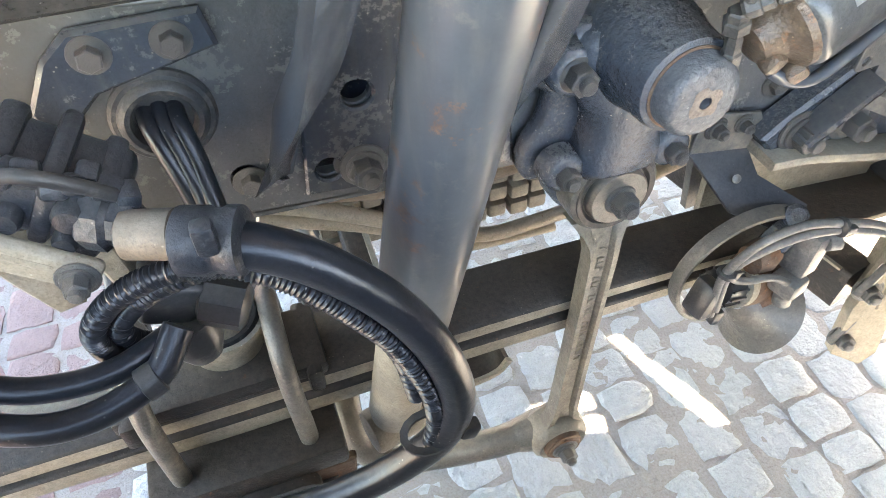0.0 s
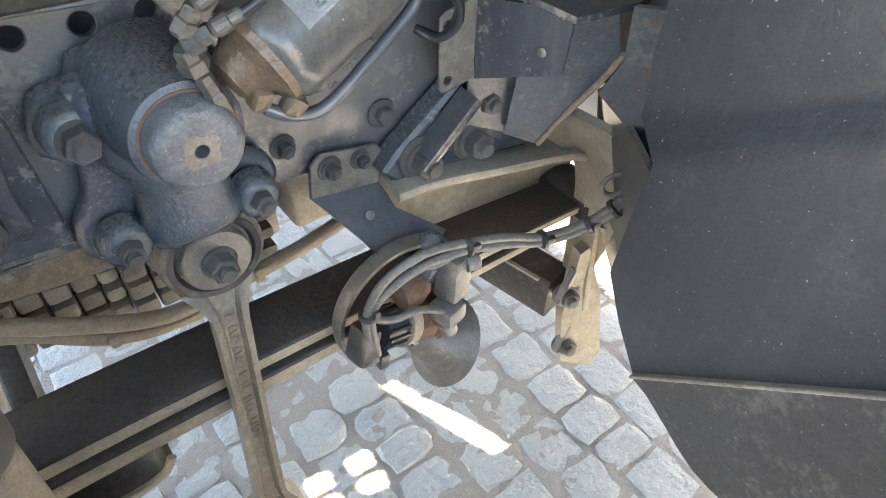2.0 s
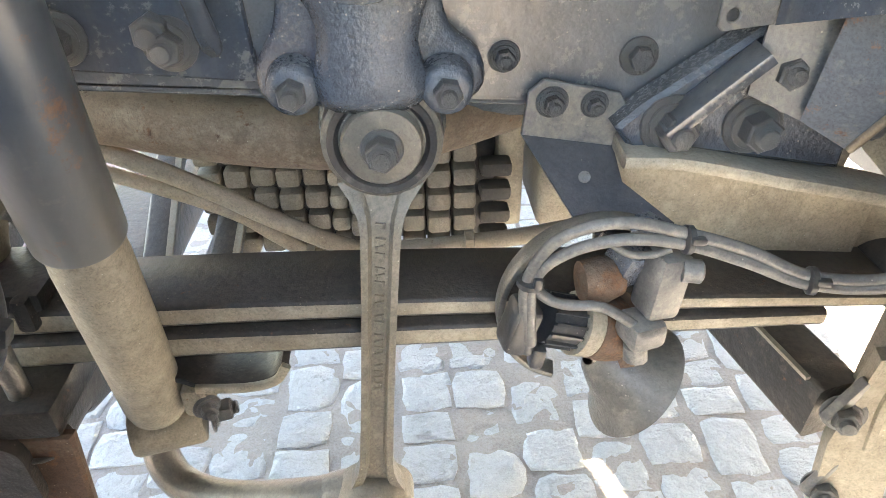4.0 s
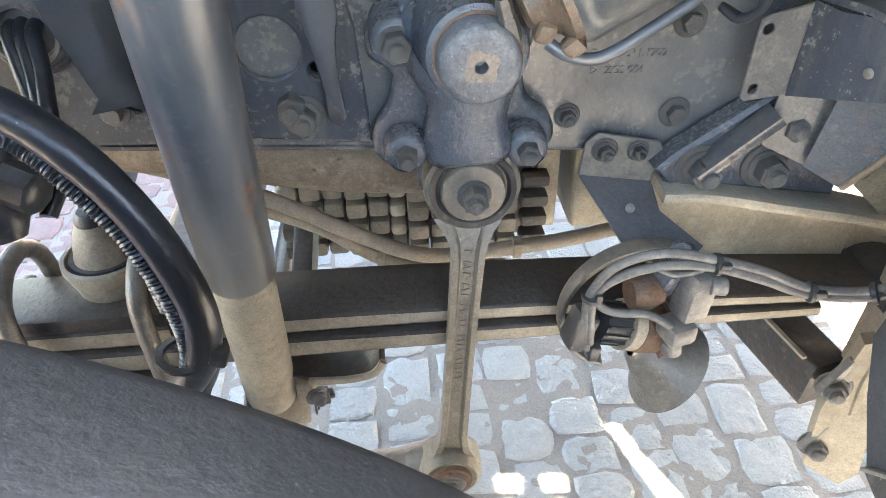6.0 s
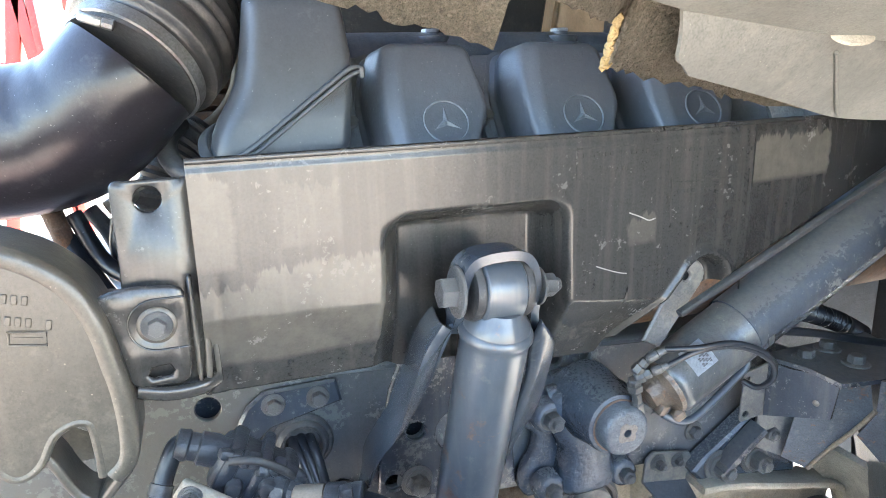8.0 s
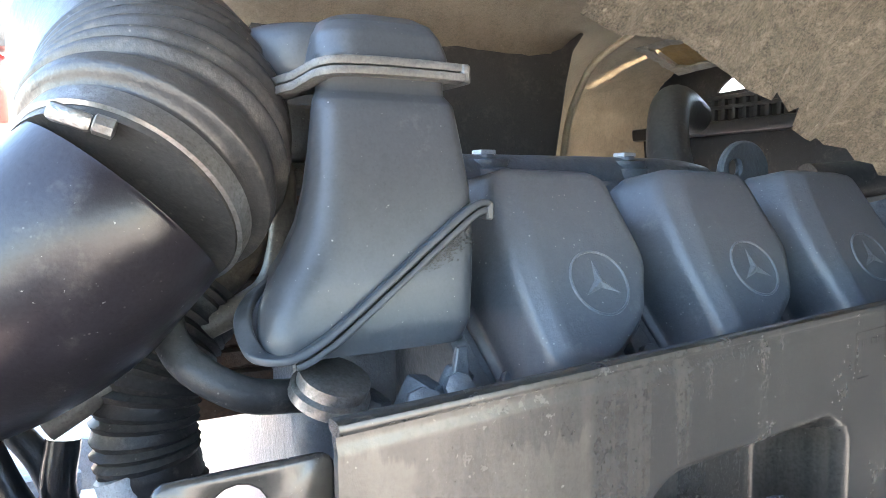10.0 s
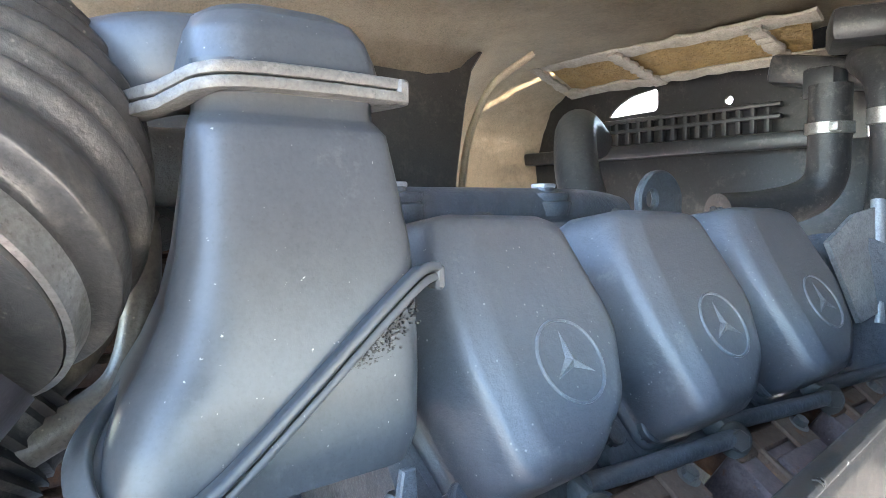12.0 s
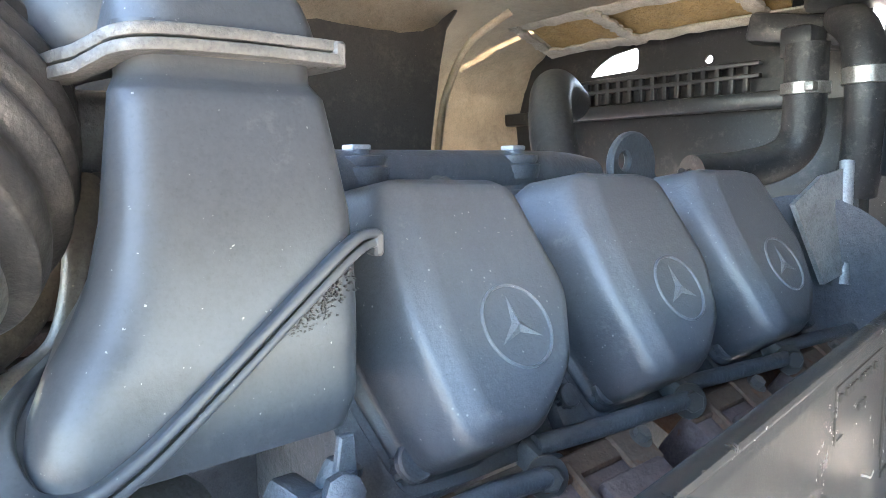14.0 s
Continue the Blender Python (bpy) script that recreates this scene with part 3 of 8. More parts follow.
# ---- shock absorber and its bracket ----
bracket = thing("shock_bracket", (0.19, 0.68, 0.85), "grey pressed steel hairpin bracket holding the shock absorber", "bracket")
path = [(0.157, 0.540, 1.110), (0.159, 0.530, 1.128), (0.159, 0.522, 1.147), (0.160, 0.513, 1.170), (0.168, 0.509, 1.185), (0.188, 0.507, 1.190), (0.216, 0.508, 1.187), (0.229, 0.513, 1.170), (0.234, 0.520, 1.145), (0.238, 0.532, 1.118), (0.246, 0.542, 1.100)]
bm = bmesh.new()
sm = spline(path, 5)
ring_prev = None
for i, p in enumerate(sm):
    t = (sm[min(i + 1, len(sm) - 1)] - sm[max(i - 1, 0)]).normalized()
    side_v = Vector((t.z, 0, -t.x)).normalized()
    deep = 0.036 if 1.10 < p.z else 0.036 + (1.10 - p.z) * 0.12
    deep = min(deep, 0.705 - p.y + 0.012)
    deep = max(deep, 0.012)
    deep *= 0.35 + 0.65 * smooth_step(1.105, 1.145, p.z)
    q = [p + side_v * 0.0045, p - side_v * 0.0045, p - side_v * 0.0045 + Vector((0, deep, 0)), p + side_v * 0.0045 + Vector((0, deep, 0))]
    ring = [bm.verts.new(v) for v in q]
    if ring_prev:
        for j in range(4):
            bm.faces.new((ring_prev[j], ring_prev[(j + 1) % 4], ring[(j + 1) % 4], ring[j]))
    else:
        bm.faces.new(ring)
    ring_prev = ring
bm.faces.new(ring_prev[::-1])
rim = [e for e in bm.edges if e.calc_length() > 0 and len(e.link_faces) == 2 and e.calc_face_angle(0) > 1.0]
bmesh.ops.bevel(bm, geom=rim, offset=0.002, segments=2, affect="EDGES")
part("hairpin_strap", bm, BRACKET_M, bracket, sharp=50)
slope_m = Matrix(((1, 0, 0, 0), (0, -0.527, -0.85, 0.691), (0, 0.85, -0.527, 0.85), (0, 0, 0, 1)))
for leg_o in ([(0.238, 1.122), (0.256, 1.10), (0.268, 1.075), (0.281, 0.985), (0.276, 0.945), (0.273, 0.90), (0.273, 0.85), (0.258, 0.85), (0.258, 0.90), (0.254, 0.955), (0.246, 1.045), (0.236, 1.09)],):
    bm = bmesh.new()
    sm2 = spline([(x, (z - 0.85) * 1.177, 0) for x, z in leg_o] + [(leg_o[0][0], (leg_o[0][1] - 0.85) * 1.177, 0)], 3)[:-1]
    plate(bm, [tuple(p.xy) for p in sm2], 0.008, slope_m, bevel=0.0025)
    part("hairpin_leg", bm, BRACKET_M, bracket, sharp=50)
# left leg: a folded pressing whose ridge runs down to the rail
edge_l = [(0.143, 0.529, 1.122), (0.123, 0.525, 1.100), (0.113, 0.545, 1.050), (0.106, 0.570, 1.005), (0.097, 0.608, 0.960), (0.089, 0.648, 0.915), (0.085, 0.688, 0.868)]
edge_r = [(0.158, 0.536, 1.122), (0.146, 0.543, 1.098), (0.137, 0.572, 1.050), (0.129, 0.605, 1.002), (0.121, 0.650, 0.955), (0.111, 0.688, 0.912), (0.1025, 0.6955, 0.866)]
folds = [((x + 0.010, min(0.6955, y + 0.055), z), (x, y, z), c) for (x, y, z), c in zip(edge_l, edge_r)]
lanes = [spline(l, 4) for l in zip(*folds)]
rows_f = []
for a, b, c in zip(*lanes):
    rows_f.append([a, a.lerp(b, 0.35), a.lerp(b, 0.7), a.lerp(b, 0.92), b + (c - b) * 0.03 + Vector((0, 0.001, 0)), b.lerp(c, 0.16), b.lerp(c, 0.5) + Vector((0, 0.004, 0)), b.lerp(c, 0.85) + Vector((0, 0.003, 0)), c])
sheet_part("folded_leg", rows_f, 0.005, BRACKET_M, bracket, sharp=70)
bm = bmesh.new()
plate(bm, [(0.108, 0.838), (0.295, 0.82), (0.288, 0.93), (0.272, 1.0), (0.255, 1.04), (0.15, 1.04), (0.128, 0.985), (0.114, 0.91)], 0.007, side(RAIL_Y - 0.0015), holes=[(0.16, 0.924, 0.0125), (0.13, 0.860, 0.011), (0.213, 0.915, 0.028), (0.253, 0.893, 0.0085)], bevel=0.002)
part("back_plate", bm, PAINT, bracket)
bolt(bracket, (0.158, RAIL_Y - 0.009, 0.858), size=0.022)
bolt(bracket, (0.235, RAIL_Y - 0.009, 0.852), size=0.022)

shock = thing("shock_absorber", (0.155, 0.67, 0.50), "grey metal shock absorber with rust spots and dusty lower tube", "shock absorber")
s_top, s_bot = Vector((0.193, 0.523, 1.118)), Vector((0.150, 0.668, 0.495))
ax = (s_bot - s_top).normalized()
sm_ = axis_pose(s_top, ax)
L = (s_bot - s_top).length
bm = bmesh.new()
lathe(bm, [(0.020, -0.006), (0.030, -0.004), (0.0338, -0.001), (0.0362, 0.003), (0.0362, 0.007), (0.0342, 0.010), (0.0334, 0.016), (0.0328, L * 0.60), (0.0318, L * 0.605), (0.029, L * 0.605)], sm_, 40)
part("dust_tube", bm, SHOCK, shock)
bm = bmesh.new()
lathe(bm, [(0.028, L * 0.58), (0.0292, L * 0.61), (0.0286, L * 0.63), (0.0292, L * 0.64), (0.0292, L * 0.95), (0.0268, L * 0.975), (0.02, L * 0.985)], sm_, 36)
part("lower_tube", bm, DUSTY_STEEL, shock, "dust-coated lower tube")
bm = bmesh.new()
em = axis_pose((0.152, 0.525, 1.157), (0.088, 0.003, -0.006))
lathe(bm, [(0.018, 0.021), (0.0285, 0.0215), (0.0305, 0.023), (0.031, 0.026), (0.031, 0.057), (0.0305, 0.060), (0.0285, 0.0615), (0.018, 0.062)], em, 40)
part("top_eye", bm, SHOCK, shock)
bm = bmesh.new()
lathe(bm, [(0.0335, 0.002), (0.0315, -0.007), (0.027, -0.013), (0.022, -0.022)], sm_, 28)
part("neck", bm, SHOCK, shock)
bm = bmesh.new()
lathe(bm, [(0.018, 0.012), (0.027, 0.0125), (0.0285, 0.016), (0.0275, 0.0205), (0.018, 0.021)], em, 32)
lathe(bm, [(0.018, 0.062), (0.0275, 0.0625), (0.0285, 0.067), (0.027, 0.0705), (0.018, 0.071)], em, 32)
part("bush", bm, RUBBER, shock, "black rubber bush")
bolt(shock, (0.1555, 0.524, 1.157), axis=(-1, 0, 0.06), size=0.026, kind="head")
bolt(shock, (0.2375, 0.528, 1.151), axis=(1, 0, -0.06), size=0.02)
# lower mount
bm = bmesh.new()
lathe(bm, [(0.014, -0.036), (0.026, -0.034), (0.028, -0.03), (0.028, 0.03), (0.026, 0.034), (0.014, 0.036)], axis_pose((0.152, 0.672, 0.478), (1, 0.25, 0)), 28)
part("bottom_eye", bm, DUSTY_STEEL, shock)
bolt(shock, (0.192, 0.682, 0.478), axis=(1, 0.25, 0), size=0.022)

# ---- stabiliser bearing, link and bar ----
bear = thing("stabilizer_bearing", (0.38, 0.68, 0.82), "cast iron bearing block, blue-grey paint, four large nuts", "bearing block")
bm = bmesh.new()
outline = [(0.296, 0.925), (0.306, 0.949), (0.330, 0.955), (0.338, 0.968), (0.362, 0.973), (0.398, 0.968), (0.415, 0.957), (0.440, 0.947), (0.444, 0.925), (0.432, 0.895), (0.438, 0.862), (0.460, 0.842), (0.463, 0.818), (0.446, 0.803), (0.420, 0.806), (0.400, 0.800), (0.350, 0.802), (0.330, 0.806), (0.308, 0.803), (0.296, 0.818), (0.298, 0.842), (0.312, 0.865), (0.316, 0.893), (0.298, 0.908)]
plate(bm, [tuple(p.xy) for p in spline([(a, b, 0) for a, b in outline] + [(*outline[0], 0)], 3)[:-1]], 0.026, side(RAIL_Y), bevel=0.006)
part("base", bm, CAST, bear, sharp=60)
bm = bmesh.new()
core = [(0.330, 0.905), (0.326, 0.948), (0.348, 0.966), (0.384, 0.971), (0.412, 0.962), (0.430, 0.945), (0.424, 0.900), (0.414, 0.862), (0.420, 0.828), (0.404, 0.812), (0.354, 0.812), (0.340, 0.832), (0.346, 0.872)]
plate(bm, [tuple(p.xy) for p in spline([(a, b, 0) for a, b in core] + [(*core[0], 0)], 3)[:-1]], 0.062, side(RAIL_Y - 0.002), bevel=0.013)
part("web", bm, CAST, bear, sharp=60)
bm = bmesh.new()
bmx = axis_pose((0.380, 0.676, 0.939), OUT)
lathe(bm, [(0.049, 0.0), (0.048, 0.024), (0.046, 0.040), (0.0435, 0.050), (0.0415, 0.060), (0.0398, 0.078), (0.0380, 0.0835), (0.0340, 0.0855), (0.030, 0.0858)], bmx, 48)
part("boss", bm, CAST, bear)
bm = bmesh.new()
lathe(bm, [(0.031, 0.080), (0.0318, 0.086), (0.0316, 0.089), (0.0310, 0.091), (0.0305, 0.101), (0.0275, 0.1048), (0.024, 0.1058), (0.016, 0.1060), (0.0052, 0.1052), (0.0046, 0.092), (0.001, 0.090)], bmx, 40)
bmr = bmesh.new()
lathe(bmr, [(0.0335, 0.0852), (0.0338, 0.0864), (0.0325, 0.0872), (0.0310, 0.0868)], bmx, 40)
part("rust_ring", bmr, RUST, bear, "thin rusty ring")
bms = bmesh.new()
wob = random.Random(3)
rs_ = [(0.0125 + 0.0018 * math.sin(k * 0.9) + wob.uniform(-0.0007, 0.0007)) for k in range(26)]
inner_r = [bms.verts.new(bmx @ Vector((0.0050 * math.cos(k * math.tau / 26), 0.0050 * math.sin(k * math.tau / 26), 0.1066))) for k in range(26)]
outer_r = [bms.verts.new(bmx @ Vector((rs_[k] * math.cos(k * math.tau / 26), rs_[k] * math.sin(k * math.tau / 26), 0.1063))) for k in range(26)]
for k in range(26):
    bms.faces.new((inner_r[k], inner_r[(k + 1) % 26], outer_r[(k + 1) % 26], outer_r[k]))
part("rust_scale", bms, mat("cap_rust", (0.19, 0.155, 0.13), 0.65, dust=(0.30, 0.27, 0.24), amount=0.4, rust=0.05, scale=60, bump=0.5), bear, "rust scale round the centre hole")
part("cap", bm, BRONZE, bear, "worn silver cap with rust ring and centre hole")
for x, z, sx in ((0.322, 0.93, 0.023), (0.325, 0.829, 0.021), (0.434, 0.826, 0.021), (0.352, 0.957, 0.012)):
    bm = bmesh.new()
    lathe(bm, [(sx, 0.0), (sx * 0.95, 0.012), (sx * 0.86, 0.020), (sx * 0.6, 0.022)], axis_pose((x, 0.668, z), OUT), 24)
    part("bolt_seat", bm, CAST, bear, sharp=60)
for p, q, w in (((0.332, 0.672, 0.948), (0.37, 0.66, 0.962), 0.014), ((0.36, 0.672, 0.87), (0.362, 0.672, 0.805), 0.012), ((0.395, 0.672, 0.87), (0.40, 0.672, 0.805), 0.012), ((0.414, 0.668, 0.93), (0.436, 0.674, 0.94), 0.014)):
    bm = bmesh.new()
    tube(bm, [p, ((p[0] + q[0]) / 2, p[1] - 0.006, (p[2] + q[2]) / 2), q], w, 10, 3)
    part("rib", bm, CAST, bear, sharp=60)
bolt(bear, (0.322, 0.652, 0.93), size=0.0215, spin=10)
bolt(bear, (0.325, 0.652, 0.829), size=0.0185, spin=35)
bolt(bear, (0.434, 0.652, 0.826), size=0.0185, spin=50)
bolt(bear, (0.352, 0.645, 0.957), size=0.012, kind="head")

link = thing("stabilizer_link", (0.378, 0.63, 0.33), "forged steel stabiliser link with embossed marks and rubber bushes", "stabiliser link")
LT, LB = Vector((0.385, 0.652, 0.785)), Vector((0.355, 0.612, 0.395))
bm = bmesh.new()
lm = axis_pose(LT, (0, 1, -0.02))
lathe(bm, [(0.034, 0.002), (0.040, -0.002), (0.0455, 0.002), (0.0465, 0.008), (0.0465, 0.030), (0.044, 0.034), (0.034, 0.036)], lm, 44)
part("top_eye", bm, FORGED, link)
bm = bmesh.new()
lathe(bm, [(0.010, 0.03), (0.045, 0.032), (0.0505, 0.040), (0.0515, 0.060), (0.048, 0.076), (0.02, 0.078)], lm, 40)
part("rear_bush", bm, CAST, link, "dark rear bush housing")
bm = bmesh.new()
lathe(bm, [(0.043, 0.004), (0.041, -0.003), (0.036, -0.002), (0.032, 0.003)], lm, 40, cap=False)
part("bush", bm, RUBBER, link, "black rubber bush")
bm = bmesh.new()
lathe(bm, [(0.031, 0.004), (0.031, -0.006), (0.029, -0.009), (0.012, -0.010)], lm, 36)
part("washer", bm, FORGED, link)
bolt(link, (LT.x, 0.646, LT.z), axis=(0, -1, 0.02), size=0.022, spin=40)
# forged I-section rod
bm = bmesh.new()
rod_top, rod_bot = Vector((0.3825, 0.650, 0.750)), Vector((0.357, 0.626, 0.420))
N = 26
prev = None
for i in range(N + 1):
    f = i / N
    p = rod_top.lerp(rod_bot, f) + Vector((0, 0.018 * max(0.0, 1 - 7 * f) ** 2, 0))
    w = 0.0150 + 0.018 * max(0, 1 - f * 9) ** 2 + 0.012 * max(0, 1 - (1 - f) * 9) ** 2 + 0.004 * (0.5 - f) ** 2 * 2
    d, g = 0.010, 0.0070 * min(1, 12 * f * (1 - f) * 2)
    lip = w * 0.62
    sec = [(-w, -d), (-lip, -d), (-lip + 0.003, -d + g), (lip - 0.003, -d + g), (lip, -d), (w, -d), (w, d), (-w, d)]
    ring = [bm.verts.new(p + Vector((a, b, 0))) for a, b in sec]
    if prev:
        for j in range(8):
            bm.faces.new((prev[j], prev[(j + 1) % 8], ring[(j + 1) % 8], ring[j]))
    else:
        bm.faces.new(ring)
    prev = ring
bm.faces.new(prev[::-1])
bmesh.ops.bevel(bm, geom=[e for e in bm.edges if len(e.link_faces) == 2 and 0.7 < e.calc_face_angle(0)], offset=0.0014, segments=1, affect="EDGES")
part("rod", bm, LINK_M, link, sharp=45)
for i in range(26):
    if i in (1, 5, 9, 12, 15, 20):
        continue
    p = rod_top.lerp(rod_bot, 0.10 + 0.0205 * i)
    bm = bmesh.new()
    box(bm, (0.0085, 0.0018, 0.0017), pose(p.x, p.y - 0.0034, p.z + 0.002, 0, 14 * (-1) ** i, 0), 0.0004, 1)
    box(bm, (0.0022, 0.0018, 0.0050), pose(p.x + 0.003 * (-1) ** (i // 2), p.y - 0.0034, p.z, 0, 0, 0), 0.0004, 1)
    part("embossed_mark", bm, LINK_M, link)
bm = bmesh.new()
lm2 = axis_pose(LB, (0, 1, 0))
lathe(bm, [(0.022, -0.002), (0.032, -0.006), (0.038, 0.0), (0.0395, 0.006), (0.0395, 0.034), (0.034, 0.04), (0.012, 0.042)], lm2, 40)
part("bottom_eye", bm, LINK_M, link)
bm = bmesh.new()
lathe(bm, [(0.026, -0.002), (0.025, -0.010), (0.022, -0.011), (0.021, -0.013), (0.010, -0.014)], lm2, 32)
part("lower_washer", bm, RUST, link, "rusty lower washer")
bolt(link, (LB.x, 0.600, LB.z), size=0.019, spin=12)

bar = thing("stabilizer_bar", (0.2, 0.7, 0.35), "forged dusty anti-roll bar bent round under the spring", "anti-roll bar")
bm = bmesh.new()
tube(bm, [(0.353, 0.634, 0.396), (0.32, 0.638, 0.392), (0.275, 0.648, 0.378), (0.22, 0.668, 0.352), (0.165, 0.688, 0.336), (0.125, 0.705, 0.342), (0.106, 0.722, 0.370), (0.104, 0.75, 0.400), (0.11, 0.80, 0.42), (0.12, 1.0, 0.43), (0.12, 1.7, 0.43)], 0.0200, 18, 6, None)
part("bent_bar", bm, FORGED, bar)
bm = bmesh.new()
lathe(bm, [(0.02, -0.016), (0.033, -0.014), (0.0345, 0.0), (0.033, 0.014), (0.02, 0.016)], axis_pose((0.355, 0.638, 0.395), (0, 1, 0)), 32)
tube(bm, [(0.347, 0.636, 0.395), (0.318, 0.640, 0.390), (0.285, 0.648, 0.380)], 0.026, 16, 4, [1.1, 1.1, 1.08, 1.0, 0.95, 0.88, 0.8, 0.75, 0.7])
part("bar_end", bm, FORGED, bar)

# ---- leaf spring, U-bolts, axle seat ----
spring = thing("leaf_spring", (0, 0.69, 0.55), "two-leaf parabolic steel spring, dark on top, dusty edges lightened for bounced sun", "leaf spring")


def leaf(name, x0, x1, ztop, thick, width=0.082):
    b = bmesh.new()
    n = 40
    pr = None
    for i in range(n + 1):
        x = x0 + (x1 - x0) * i / n
        z, t = ztop(x), thick(x)
        ring = [b.verts.new((x, y, zz)) for y, zz in ((0.656, z - 0.004), (0.659, z), (0.656 + width - 0.003, z), (0.656 + width, z - 0.004), (0.656 + width, z - t + 0.004), (0.656 + width - 0.003, z - t), (0.659, z - t), (0.656, z - t + 0.004))]
        if pr:
            for j in range(8):
                b.faces.new((pr[j], pr[(j + 1) % 8], ring[(j + 1) % 8], ring[j]))
        else:
            b.faces.new(ring)
        pr = ring
    b.faces.new(pr[::-1])
    # outboard edge faces are pale: dust, plus bounced sunlight put into the colour
    for f in b.faces:
        c = f.calc_center_median()
        f.material_index = 1 if c.y < 0.6575 else 0
    o = part(name, b, BLACK_STEEL, spring, sharp=60)
    o.data.materials.append(DUSTY_STEEL)
    return o


leaf("main_leaf", -0.95, 0.86, lambda x: 0.637 - 0.05 * max(0, x - 0.2) ** 1.5 - 0.012 * min(0, x) ** 2, lambda x: 0.026 - 0.012 * abs(x))
leaf("second_leaf", -0.90, 0.79, lambda x: 0.603 - 0.022 * max(0, x - 0.2) + 0.005 * min(1, abs(x)), lambda x: 0.030 - 0.016 * abs(x))
bm = bmesh.new()
lathe(bm, [(0.015, -0.05), (0.03, -0.05), (0.03, 0.05), (0.015, 0.05)], axis_pose((0.885, 0.692, 0.598), (0, 1, 0)), 24)
part("spring_eye", bm, BLACK_STEEL, spring)
for x in (-0.078, 0.052):
    u = thing("u_bolt", (x, 0.69, 0.5), "thick round steel U-bolt clamping the leaf spring", "U-bolt", "U-bolts on the spring")
    bm = bmesh.new()
    tube(bm, [(x + 0.004, 0.632, 0.495), (x, 0.636, 0.60), (x - 0.002, 0.642, 0.675), (x - 0.002, 0.665, 0.705), (x - 0.002, 0.692, 0.712), (x - 0.002, 0.72, 0.705), (x - 0.002, 0.744, 0.675), (x, 0.750, 0.60), (x + 0.004, 0.752, 0.495)], 0.0100, 14, 5)
    part("rod", bm, FORGED, u)
    bolt(u, (x + 0.004, 0.632, 0.505), axis=(0, 0, -1), size=0.026)
seat = thing("axle_seat", (0, 0.69, 0.45), "dark rusty forged axle end under the spring", "axle")
bm = bmesh.new()
box(bm, (0.20, 0.16, 0.035), pose(-0.012, 0.69, 0.548), 0.006)
part("pad", bm, BLACK_STEEL, seat)
bm = bmesh.new()
sweep(bm, spline([(-0.012, 0.60, 0.49), (-0.012, 0.72, 0.49), (-0.012, 0.9, 0.45), (-0.012, 1.9, 0.42)], 6), rect(0.13, 0.09, 0.02), up=(0, 0, 1))
part("beam", bm, BLACK_STEEL, seat)
bm = bmesh.new()
plate(bm, [(-0.06, 0.40), (0.085, 0.42), (0.095, 0.53), (-0.07, 0.53)], 0.012, side(0.625), bevel=0.003)
part("stop_plate", bm, RUST, seat, "rust-edged stop plate")
bump = thing("bump_stop", (0, 0.715, 0.60), "dusty metal cup holding a dust-caked rubber bump stop", "bump stop")
bm = bmesh.new()
lathe(bm, [(0.010, 0.0), (0.022, 0.004), (0.030, 0.016), (0.0345, 0.036), (0.0375, 0.062), (0.0425, 0.080), (0.0455, 0.090), (0.0450, 0.096), (0.0405, 0.097), (0.0370, 0.088), (0.034, 0.070)], axis_pose((0.002, 0.715, 0.600), (0, 0, 1)), 36)
part("cup", bm, DUSTY_STEEL, bump)
bm = bmesh.new()
lathe(bm, [(0.0385, 0.0), (0.0385, 0.012), (0.036, 0.017), (0.030, 0.016)], axis_pose((0.002, 0.715, 0.680), (0, 0, 1)), 32)
# dark ring that fills the gap between cup and cone
part("gap_ring", bm, RUBBER, bump, "dark ring filling the gap in the cup")
bm = bmesh.new()
lathe(bm, [(0.031, 0.0), (0.0305, 0.014), (0.027, 0.028), (0.0215, 0.046), (0.017, 0.054), (0.008, 0.056)], axis_pose((0.002, 0.715, 0.684), (0, 0, 1)), 32)
part("rubber", bm, PIPE_M, bump, "dust-caked rubber cone")
bm = bmesh.new()
lathe(bm, [(0.0165, 0.0), (0.0160, 0.008), (0.012, 0.013), (0.004, 0.014)], axis_pose((0.002, 0.715, 0.737), (0, 0, 1)), 24)
part("tip", bm, RUBBER, bump, "black rubber tip")
clampp = thing("spring_clamp_plate", (0, 0.69, 0.637), "dark steel clamp plate bolted on the leaf spring", "clamp plate")
bm = bmesh.new()
box(bm, (0.205, 0.080, 0.020), pose(-0.012, 0.694, 0.6475), 0.005, 2)
part("plate", bm, BLACK_STEEL, clampp)
for x in (-0.100, 0.076):
    bm = bmesh.new()
    box(bm, (0.016, 0.096, 0.034), pose(x, 0.693, 0.640), 0.005, 2)
    part("end_lug", bm, BLACK_STEEL, clampp)
lip = thing("spring_clip", (0.25, 0.70, 0.50), "bent dusty steel guide bracket under the spring", "bracket")
bm = bmesh.new()
sweep(bm, spline([(0.155, 0.672, 0.566), (0.185, 0.672, 0.558), (0.205, 0.672, 0.549), (0.245, 0.672, 0.548), (0.272, 0.672, 0.555), (0.284, 0.672, 0.572)], 5), rect(0.050, 0.007, 0.002, 2), up=(0, 0, 1))
part("strip", bm, BLACK_STEEL, lip)
bm = bmesh.new()
sweep(bm, spline([(0.200, 0.645, 0.549), (0.245, 0.645, 0.547), (0.273, 0.645, 0.554), (0.2855, 0.645, 0.572)], 5), rect(0.006, 0.009, 0.002, 2), up=(0, 0, 1))
part("rim", bm, DUSTY_STEEL, lip, "dusty worn rim")
bm = bmesh.new()
